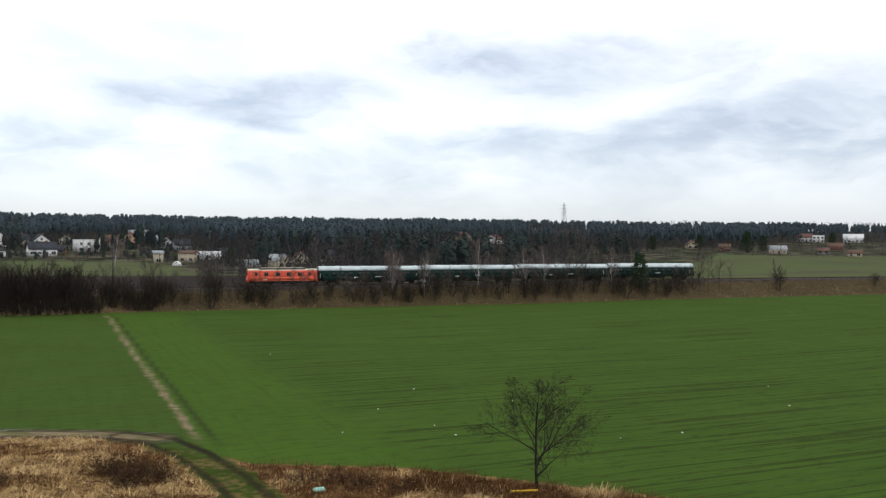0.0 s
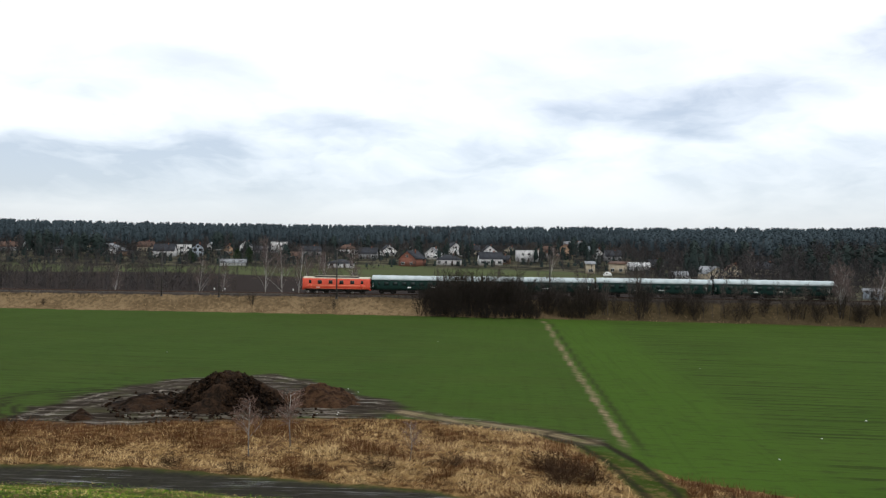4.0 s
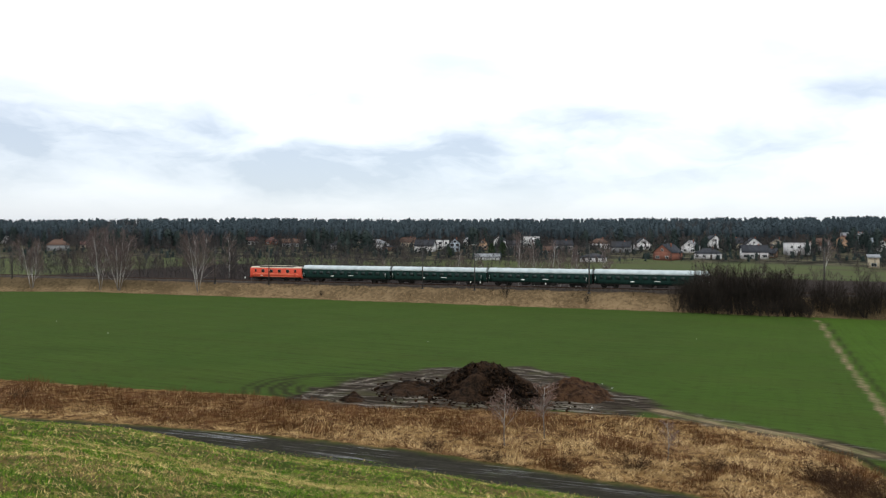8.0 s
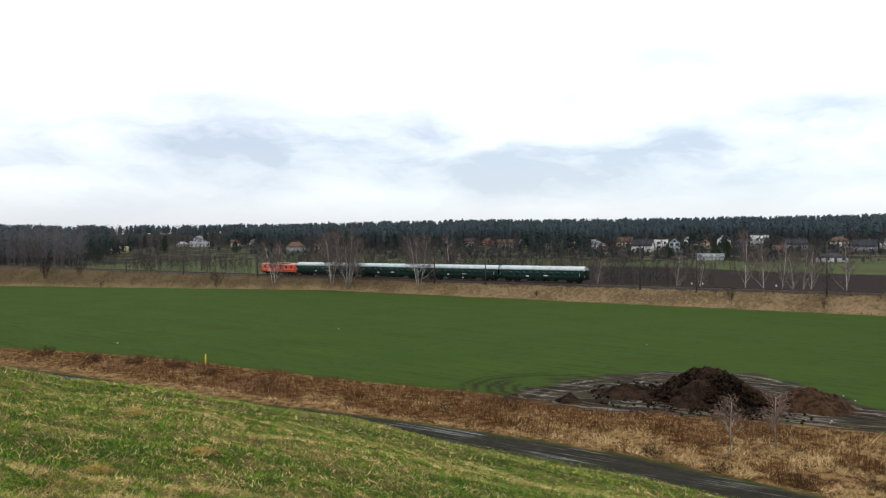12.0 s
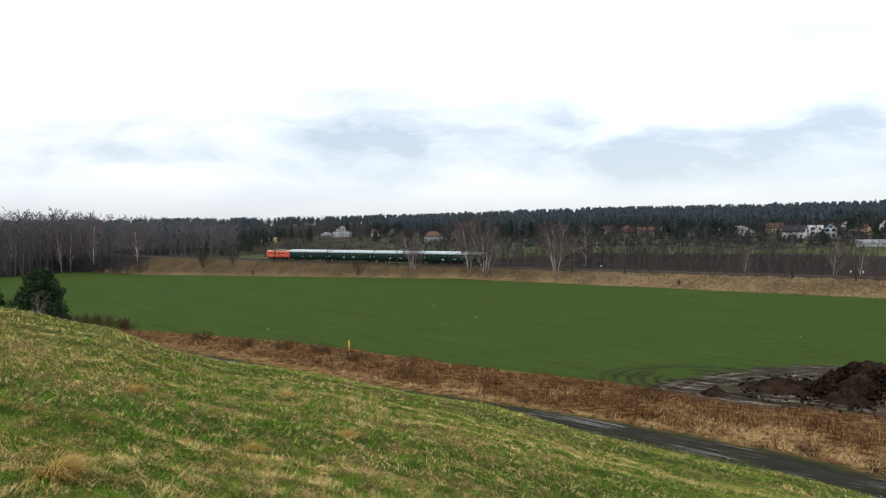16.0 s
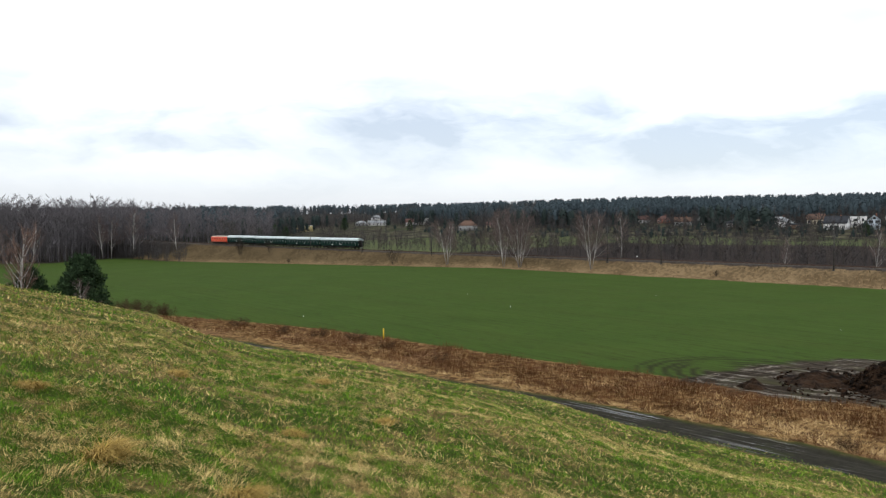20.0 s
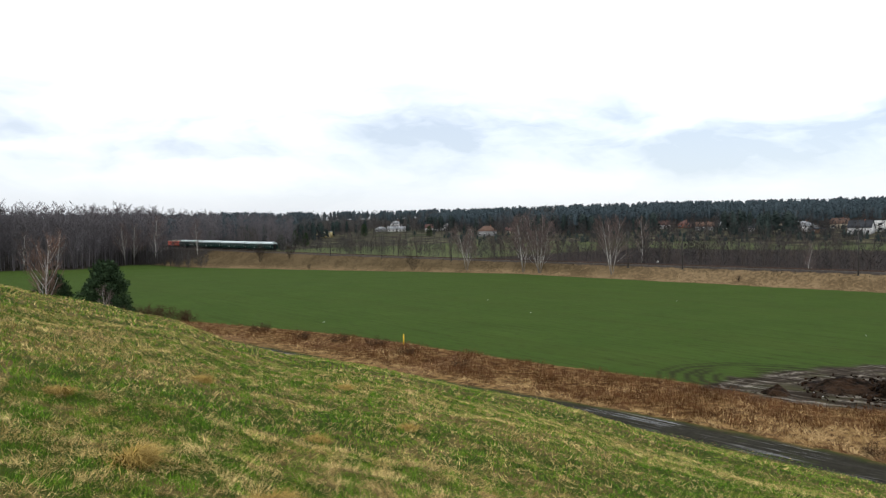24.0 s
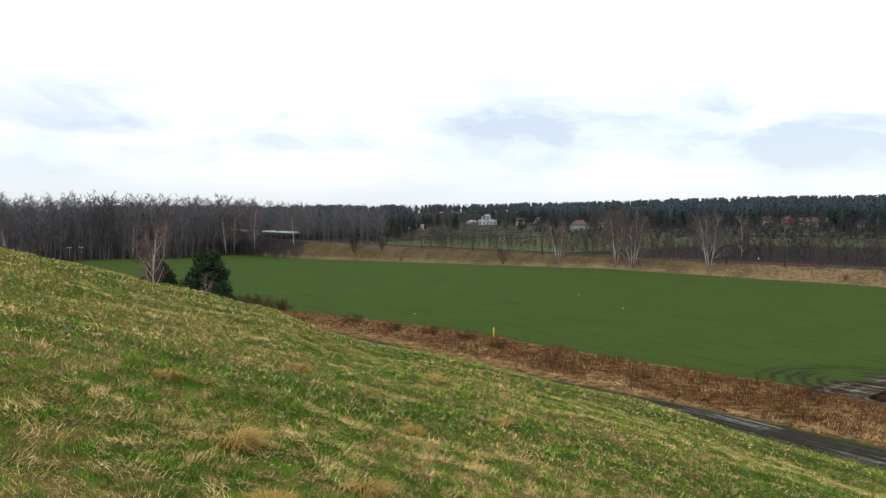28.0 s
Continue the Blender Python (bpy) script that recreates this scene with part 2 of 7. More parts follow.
# ---- mesh helper ----
class Geo:
    """Vertices, quads and triangles, gathered piece by piece."""

    def __init__(self):
        self.v, self.q, self.t, self.count = [], [], [], 0

    def add(self, v, q=None, t=None):
        v = np.asarray(v, float).reshape(-1, 3)
        self.v.append(v)
        if q is not None and len(q):
            self.q.append(np.asarray(q, int).reshape(-1, 4) + self.count)
        if t is not None and len(t):
            self.t.append(np.asarray(t, int).reshape(-1, 3) + self.count)
        self.count += len(v)
        return self

    def arrays(self):
        v = np.concatenate(self.v) if self.v else np.zeros((0, 3))
        q = np.concatenate(self.q) if self.q else np.zeros((0, 4), int)
        t = np.concatenate(self.t) if self.t else np.zeros((0, 3), int)
        return v, q, t

    def box(self, x0, y0, z0, x1, y1, z1, m=None):
        v = np.array([(x, y, z) for z in (z0, z1) for x, y in ((x0, y0), (x1, y0), (x1, y1), (x0, y1))], float)
        if m is not None:
            v = np.array([m @ Vector(p) for p in v])
        return self.add(v, [(3, 2, 1, 0), (4, 5, 6, 7), (0, 1, 5, 4), (1, 2, 6, 5), (2, 3, 7, 6), (3, 0, 4, 7)])

    def bevel_box(self, x0, y0, z0, x1, y1, z1, c):
        """A box with its upright edges and top rim cut by c."""
        rings = []
        for z, k in ((z0, 0), (z1 - c, 0), (z1, c)):
            a0, a1, b0, b1 = x0 + k, x1 - k, y0 + k, y1 - k
            rings.append([(a0 + c, b0, z), (a1 - c, b0, z), (a1, b0 + c, z), (a1, b1 - c, z), (a1 - c, b1, z), (a0 + c, b1, z), (a0, b1 - c, z), (a0, b0 + c, z)])
        q = [(r * 8 + i, r * 8 + (i + 1) % 8, r * 8 + 8 + (i + 1) % 8, r * 8 + 8 + i) for r in range(2) for i in range(8)]
        q += [(16, 17, 18, 19), (16, 19, 20, 23), (20, 21, 22, 23)]
        q += [(3, 2, 1, 0), (7, 4, 3, 0), (7, 6, 5, 4)]
        return self.add(sum(rings, []), q)

    def tube(self, pts, radii, sides=5, cap=False):
        pts = np.asarray(pts, float)
        n = len(pts)
        d = np.gradient(pts, axis=0)
        d /= np.linalg.norm(d, axis=1)[:, None] + 1e-9
        ref = np.array((0.31, 0.95, 0.05)) if abs(d[0][2]) > 0.6 else np.array((0.05, 0.02, 1.0))
        a = np.cross(d, ref)
        a /= np.linalg.norm(a, axis=1)[:, None] + 1e-9
        b = np.cross(d, a)
        ang = np.arange(sides) * 2 * np.pi / sides
        ring = pts[:, None] + np.asarray(radii, float)[:, None, None] * (a[:, None] * np.cos(ang)[None, :, None] + b[:, None] * np.sin(ang)[None, :, None])
        i = np.arange(n - 1)[:, None] * sides
        j = np.arange(sides)[None]
        k = (j + 1) % sides
        q = np.stack([i + j, i + k, i + sides + k, i + sides + j], -1).reshape(-1, 4)
        t = []
        if cap:
            t = [(0, m + 1, m) for m in range(1, sides - 1)] + [((n - 1) * sides, (n - 1) * sides + m, (n - 1) * sides + m + 1) for m in range(1, sides - 1)]
        return self.add(ring.reshape(-1, 3), q, t)

    def prism(self, outline, y0, y1):
        """An outline in x and z, pulled from y0 to y1."""
        n = len(outline)
        v = [(x, y0, z) for x, z in outline] + [(x, y1, z) for x, z in outline]
        q = [(i, (i + 1) % n, n + (i + 1) % n, n + i) for i in range(n)]
        t = [(0, i + 1, i) for i in range(1, n - 1)] + [(n, n + i, n + i + 1) for i in range(1, n - 1)]
        return self.add(v, q, t)

    def mesh(self, name, material, smooth=False):
        v, q, t = self.arrays()
        me = bpy.data.meshes.new(name)
        me.vertices.add(len(v))
        me.vertices.foreach_set("co", v.astype(np.float32).ravel())
        loops = np.concatenate([q.ravel(), t.ravel()]).astype(np.int32)
        me.loops.add(len(loops))
        me.loops.foreach_set("vertex_index", loops)
        me.polygons.add(len(q) + len(t))
        starts = np.concatenate([np.arange(len(q)) * 4, len(q) * 4 + np.arange(len(t)) * 3]).astype(np.int32)
        me.polygons.foreach_set("loop_start", starts)
        if smooth:
            me.polygons.foreach_set("use_smooth", np.ones(len(q) + len(t), bool))
        me.update(calc_edges=True)
        me.validate()
        if material:
            me.materials.append(material)
        return me


def part(name, geo, material, parent, label="", smooth=False, m=None):
    """One mesh object under a thing or a part; geo may be a mesh that is already made."""
    me = geo if isinstance(geo, bpy.types.Mesh) else geo.mesh(name, material, smooth)
    ob = new(name, me)
    ob.parent = parent
    if m is not None:
        ob.matrix_basis = m
    return tagged(ob, label) if label else ob


def thing(name, label, category, m, group="", kind=""):
    ob = new(name)
    ob.matrix_basis = m
    return tagged(ob, label, category, group, kind)


def solid(name, geo, material, label, category, m=None, group="", kind="", smooth=False):
    ob = new(name, geo.mesh(name, material, smooth))
    if m is not None:
        ob.matrix_basis = m
    return tagged(ob, label, category, group, kind)


# ---- the plan: eye over the origin, field at z = 0, az in degrees to the left of +y ----
EYE = 13.6


def polar(az, d):
    return -math.sin(radians(az)) * d, math.cos(radians(az)) * d


# the railway's centre line: one gentle curve, s in metres towards the train's goal
TRACK_S = np.arange(-900.0, 1000.0, 4.0)
_bend = np.clip(TRACK_S, -260, 650)
_head = np.radians(112.237) + 8.909e-4 * _bend - 2.372e-6 * _bend ** 2 + 1.763e-9 * _bend ** 3
TRACK_X = np.cumsum(-np.sin(_head)) * 4.0
TRACK_Y = np.cumsum(np.cos(_head)) * 4.0
_zero = int(np.searchsorted(TRACK_S, 0.0))
TRACK_X += polar(15.0, 177.08)[0] - TRACK_X[_zero]
TRACK_Y += polar(15.0, 177.08)[1] - TRACK_Y[_zero]


def rail_z(s):
    s = np.clip(s, -260.0, 600.0)
    return 4.089 - 5.4e-3 * s + 1.326e-5 * s * s


def on_track(s, v=0.0):
    """The point at s on the line, v metres off it (away from the hill), and the heading."""
    x, y = np.interp(s, TRACK_S, TRACK_X), np.interp(s, TRACK_S, TRACK_Y)
    h = np.interp(s, TRACK_S, _head)
    return x + v * np.cos(h), y + v * np.sin(h), h


def near_track(x, y):
    """s and the offset v of points (v > 0 beyond the line)."""
    s, v = np.full(x.shape, -2000.0), np.full(x.shape, -900.0)
    flat_x, flat_y = x.ravel(), y.ravel()
    fs, fv = s.ravel(), v.ravel()
    px, py, ps, ph = TRACK_X[::3], TRACK_Y[::3], TRACK_S[::3], _head[::3]
    for i in range(0, flat_x.size, 20000):
        a, b = flat_x[i:i + 20000], flat_y[i:i + 20000]
        j = np.argmin((a[:, None] - px) ** 2 + (b[:, None] - py) ** 2, axis=1)
        dx, dy, h = a - px[j], b - py[j], ph[j]
        fs[i:i + 20000] = ps[j] - dx * np.sin(h) + dy * np.cos(h)
        fv[i:i + 20000] = dx * np.cos(h) + dy * np.sin(h)
    return fs.reshape(x.shape), fv.reshape(x.shape)


SKY_AZ = (-180, -130, -90, -60, -40, -10, 0, 20, 30, 38, 44, 50, 54, 60, 63, 69, 75, 80, 87.6, 91.5, 94.6, 97.4, 100.1, 102.8, 104.7, 106.6, 109, 112, 120, 140, 180)
SKY_EL = (0.5, 0, -8, -17, -21, -22, -21.5, -19.6, -18.4, -17.4, -16.8, -15.9, -15.5, -14.5, -13.9, -12.4, -11.25, -10.15, -8.75, -7.55, -6.2, -5.55, -4.75, -4.12, -3.5, -2.95, -2.4, -1.6, -0.6, 0.2, 0.5)


def step(a, b, x):
    t = np.clip((x - a) / (b - a), 0, 1)
    return t * t * (3 - 2 * t)


def lumps(x, y, size, seed=0.0):
    """A cheap smooth unevenness, about -1 to 1."""
    a, b = x / size + seed, y / size - seed
    return (np.sin(a * 1.7 + 1.3 * np.sin(b * 1.1)) + np.sin(b * 2.3 + 1.7 * np.sin(a * 0.7 + seed)) + np.sin((a + b) * 1.3 + 2.1 * np.sin((a - b) * 0.9))) / 3


def ground_z(x, y, sv=None):
    x, y = np.asarray(x, float), np.asarray(y, float)
    r, az = np.hypot(x, y), np.degrees(np.arctan2(-x, y))
    s, v = near_track(x, y) if sv is None else sv
    m = -np.tan(np.radians(np.interp(az, SKY_AZ, SKY_EL))) - 0.0812
    hill = 11.95 - m * r - 0.001 * r * r + (0.12 * lumps(x, y, 4.0) + 0.05 * lumps(x, y, 0.8, 8.0)) * step(2, 9, r)
    front = -np.minimum(0.02 * np.maximum(0, s - 200), 4.0) + np.minimum(0.013 * np.maximum(0, -60 - s), 2.5) + 0.05 * lumps(x, y, 9.0)
    back = 0.8 + 0.013 * np.clip(v, 0, 150) + 0.04 * np.clip(v - 150, 0, 800) + 0.25 * lumps(x, y, 40.0)
    plain = front + (back - front) * step(-4, 4, v)
    bank = rail_z(s) - 0.62 - np.maximum(0, np.abs(v) - 3.3) / 1.7 + (0.04 * lumps(x, y, 3.0) + 0.04 * lumps(x, y, 1.1, 2.0)) * step(3.2, 5, np.abs(v))
    plain = np.where(np.abs(s) < 880, np.maximum(plain, bank), plain)
    k = 0.5
    d = np.clip((hill - plain) / k, -1, 1)
    return np.where(d >= 1, hill, np.where(d <= -1, plain, plain + k * (d + 1) ** 2 / 4))


def gz(x, y):
    return float(ground_z(np.array([x]), np.array([y]))[0])


# ---- the ground: one sheet from underfoot to the horizon ----
def far_from(x, y, line):
    """Distance of points from a polyline, and on which side they lie (left of it is positive)."""
    best, side = np.full(x.shape, 1e9), np.zeros(x.shape)
    for (ax, ay), (bx, by) in zip(line[:-1], line[1:]):
        dx, dy = bx - ax, by - ay
        t = np.clip(((x - ax) * dx + (y - ay) * dy) / (dx * dx + dy * dy), 0, 1)
        d = np.hypot(x - ax - t * dx, y - ay - t * dy)
        s = np.sign(dx * (y - ay) - dy * (x - ax))
        side = np.where(d < best, s, side)
        best = np.minimum(best, d)
    return best, side


def inside(x, y, ring):
    odd = np.zeros(x.shape, bool)
    for (ax, ay), (bx, by) in zip(ring, ring[1:] + ring[:1]):
        cross = ((ay > y) != (by > y)) & (x < (bx - ax) * (y - ay) / (by - ay + 1e-12) + ax)
        odd ^= cross
    return odd


ROAD = [(-220, -70), (-150, -34), (-100, -1.5), (-74.2, 13.2), (-67.2, 16.6), (-58.3, 21.9), (-49, 27.0), (-39.6, 31.9), (-29.2, 35.2), (-22.6, 37.3), (-12, 37.6), (0, 35.5), (18, 30), (50, 12), (90, -30)]
FIELD_EDGE = [(-260, -90), (-144, -27), (-111, 5), (-92.8, 18), (-75, 27.6), (-63, 36), (-57.5, 38.6), (-50.8, 42), (-44.7, 48.0), (-38.8, 51.9), (-33, 54.8), (-24, 55.6), (-17.5, 53.2), (-11.7, 48.9), (-2.7, 48.3), (2.9, 46.4), (9.8, 43.6), (25, 37), (60, 12), (110, -30)]
MUD_TRACK = [(-38, 57.2), (-30.8, 56.4), (-24, 56.6), (-19.6, 55.6)]
TURN_OFF = [(-22, 56.2), (-19.0, 54.8), (-15.6, 51.2), (-12.2, 46.4), (-9.6, 42), (-8.6, 37.5)]
MUD = [(-60.6, 36.8), (-63.4, 41.5), (-65, 48), (-65.6, 58), (-58.5, 66.5), (-53, 66), (-47, 63.5), (-37, 59.3), (-36, 56.0), (-38.8, 52), (-44.7, 48.2), (-50.8, 41.7), (-57.5, 38.4)]
FARM_PATH = [(-60.5, 146), (-57.1, 139.1), (-36.3, 95.5), (-25, 72.5), (-19.5, 61.1), (-17, 56), (-14.6, 51), (-11, 45)]
TURNS = [(-58.5, 38.6), (-63, 38.0), (-65.8, 39.4), (-67.4, 41.8), (-67.4, 44.6), (-66, 47.2), (-63.5, 49.6)]


RIDGE_AZ = (-40, -28, -24, -20, -12, 0, 8, 15, 18, 20.5, 24, 29, 32, 36, 41, 45, 52, 56, 60, 66, 72, 77, 80, 84, 87, 92, 120)
EDGE_D = (860, 845, 840, 650, 640, 680, 430, 480, 600, 680, 585, 550, 605, 560, 575, 605, 570, 630, 670, 600, 690, 850, 1060, 790, 600, 560, 560)
GARDEN_AZ = (-30, -19, -13, 0, 10, 20, 30, 50, 60, 75, 88)
GARDEN_D = (560, 530, 240, 205, 200, 365, 395, 390, 440, 520, 470)


def zones(x, y, s, v):
    """How much of each kind of ground there is at the points."""
    rough = 0.5 * lumps(x, y, 1.3) + 0.5 * lumps(x, y, 0.55, 4.0)
    d_road, _ = far_from(x, y, ROAD)
    d_edge, side = far_from(x, y, FIELD_EDGE)
    beyond = side * d_edge
    wide = np.interp(x, (-100, -76, -67, -58, -48, -38, -26, -14), (0.4, 0.5, 0.75, 1.15, 1.45, 1.5, 1.3, 1.0))
    road = 1 - step(1.05, 1.7, d_road / wide + 0.25 * rough)
    d_track, _ = far_from(x, y, MUD_TRACK)
    d_mud, _ = far_from(x, y, MUD + MUD[:1])
    d_mud = np.where(inside(x, y, MUD), -d_mud, d_mud)
    mud = np.maximum(1 - step(-0.8, 0.7, d_mud + 0.9 * lumps(x, y, 2.0) + 0.5 * rough), 0.6 * (1 - step(1.0, 2.0, d_track + 0.4 * rough)) * step(0.5, 1.2, d_track + 0.3 * rough))
    prints = np.clip(0.5 + 0.75 * np.sin(np.minimum(np.abs(d_mud) + 0.35 * lumps(x, y, 6.0, 3.0), 9.0) * 3.7), 0, 1)
    d_off, _ = far_from(x, y, TURN_OFF)
    d_turn, _ = far_from(x, y, TURNS)
    ruts = np.maximum(1 - step(0.12, 0.42, np.abs(d_turn - 0.5 + 0.2 * rough)), 1 - step(0.12, 0.42, np.abs(d_turn - 1.9 + 0.3 * rough)))
    ruts = np.maximum(ruts, 0.7 * (1 - step(0.1, 0.3, np.abs(d_turn - 3.1)))) * step(-0.6, 0.3, lumps(x, y, 3.0, 2.0) + 0.3) * 0.7
    wheel = np.maximum(1 - step(0.12, 0.42, np.abs(d_off - 0.95) + 0.12 * rough), 0.0)
    ruts = np.maximum(np.maximum(ruts, wheel), 0.8 * (1 - step(0.08, 0.3, np.abs(d_track - 0.75) + 0.15 * rough)))
    d_path, path_side = far_from(x, y, FARM_PATH)
    path = (1 - step(0.10, 0.46, d_path + 0.3 * rough)) * (0.6 + 0.4 * step(-0.3, 0.3, lumps(x, y, 1.7))) * step(53, 59, y)
    path = np.maximum(path, (1 - step(0.5, 1.4, d_track + 0.4 * rough)) * (0.55 + 0.45 * step(-0.5, 0.3, lumps(x, y, 1.1))))
    furrow = (1 - step(0.12, 0.4, np.abs(d_path * path_side - 1.05))) * step(53, 58, y)
    ruts = np.maximum(ruts, 0.4 * furrow)
    front = v < -2
    toe = 3.3 + 1.7 * np.clip(rail_z(s) - 0.62 + np.minimum(0.02 * np.maximum(0, s - 200), 4.0), 0, 9)
    bank = step(-1.0, 0.4, toe + 1.6 + 0.25 * lumps(x, y, 14.0) + 0.8 * rough - np.abs(v)) * (np.abs(s) < 880)
    r_, az_deg = np.hypot(x, y), np.degrees(np.arctan2(-x, y))
    gardens = step(-12, 12, r_ - np.interp(az_deg, GARDEN_AZ, GARDEN_D) + 14 * lumps(x, y, 25.0)) * (v > 20)
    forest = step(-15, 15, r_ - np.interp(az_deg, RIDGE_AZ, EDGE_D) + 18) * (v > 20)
    ballast = 1 - step(2.0, 2.5, np.abs(v) + 0.15 * rough)
    field = step(-0.5, 0.5, beyond + 0.5 * rough + 0.5 * lumps(x, y, 3.0)) * front * (1 - bank)
    dry = step(0.0, 0.6, d_road - 1.35 * wide + 0.4 * rough) * (beyond < 0.6) * front * step(1.2, 1.9, d_off + 0.4 * rough) * step(-0.6, 0.6, far_side(x, y))
    woods = step(-3, 3, 6 * lumps(x, y, 15.0) + left_woods(x, y))
    plough = (v > 6) * (1 - step(-4, 4, v - np.clip(112 + 0.33 * (s - 40), 106, 150) + 3 * lumps(x, y, 30.0))) * step(0, 12, s + 45) * (1 - step(0, 20, s - 260))
    meadow = (v > 4) * (1 - plough)
    head = np.where(path_side > 0, 1 - step(9, 14, d_path + 0.8 * rough), 0.5 * (1 - step(8, 26, d_path)))
    right = (path_side > 0) * 1.0
    rut = np.abs(d_road) / wide
    return (road, dry, mud, path), (field * (1 - woods), bank * (v < 60), plough, meadow), (head, right, ruts, rut / 2), (ballast, gardens, np.maximum(forest, woods), np.where(v > -16, np.maximum(np.maximum(step(25, 20, az_deg + 2 * rough), 0.35 * step(180, 260, s)), (0.30 + 0.5 * step(140, 210, s)) * step(-0.4, -2.4, np.abs(v) - toe + 0.8 * rough + 0.6 * lumps(x, y, 9.0))), prints))


def far_side(x, y):
    """Positive beyond the road, negative on the hill's side of it."""
    d, side = far_from(x, y, ROAD)
    return side * d


def left_woods(x, y):
    """Positive inside the bare wood that ends the field."""
    az = np.degrees(np.arctan2(-x, y)) % 360
    return np.where((az > 91.2) & (az < 200), np.hypot(x, y) - np.interp(az, WOOD_AZ, WOOD_D), -20.0)


WOOD_AZ = (84, 91.2, 92, 94.4, 97, 100.6, 105.7, 112, 130)
WOOD_D = (430, 415, 398, 424, 440, 404, 404, 385, 330)


def ground():
    cols = np.concatenate([np.arange(-32, 114, 0.31), np.arange(114, 328, 2.0)])
    r = [0.6]
    while r[-1] < 4600:
        r.append(r[-1] * (1.03 if r[-1] < 30 else 1.012 if r[-1] < 40 else 1.006 if r[-1] < 112 else 1.012 if r[-1] < 230 else 1.009 if r[-1] < 450 else 1.03))
    r = np.array(r)
    az, rr = np.meshgrid(np.radians(cols), r)
    x, y = -np.sin(az) * rr, np.cos(az) * rr
    s, v = near_track(x, y)
    z = ground_z(x, y, (s, v))
    a, b, c, e = zones(x, y, s, v)
    # worn ruts of the lane and the ridges of the muddy ground
    z = z - 0.05 * a[0] * (np.abs(c[3] * 2 - 0.75) < 0.3) + 0.06 * a[2] * lumps(x, y, 0.8)
    n, k = len(r), len(cols)
    i = np.arange(n - 1)[:, None] * k
    j = np.arange(k)[None]
    jj = (j + 1) % k
    q = np.stack([i + j, i + k + j, i + k + jj, i + jj], -1).reshape(-1, 4)
    g = Geo().add(np.stack([x, y, z], -1).reshape(-1, 3), q, [(m, m + 1, k * 0) for m in range(1, 2)])
    hub = [(0, m, m + 1) for m in range(1, k - 1)]
    g.t = [np.array(hub)]
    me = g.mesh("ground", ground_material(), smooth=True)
    for name, four in (("zone_a", a), ("zone_b", b), ("zone_c", c), ("zone_d", e)):
        layer = me.attributes.new(name, "FLOAT_COLOR", "POINT")
        layer.data.foreach_set("color", np.stack([np.clip(np.asarray(w, float), 0, 4) for w in four], -1).astype(np.float32).ravel())
    return tagged(new("ground", me), "open farmland with a grassy hill, green fields and rising land behind", "ground", kind="structure")


def grass_tone(n, c):
    """Green turf with pale matted patches: the same for the sod and its blades."""
    big = n.noise(c, 0.35, 3.0)
    mid = n.noise(n.times(c, (1.0, 1.0, 0.3)), 1.6, 4.0, 0.6)
    straw = n.ramp(n.math("ADD", n.math("MULTIPLY", big, 0.4), n.math("MULTIPLY", mid, 0.6)), 0.455, 0.58)
    return straw, n.noise(c, 0.6, 3.0)


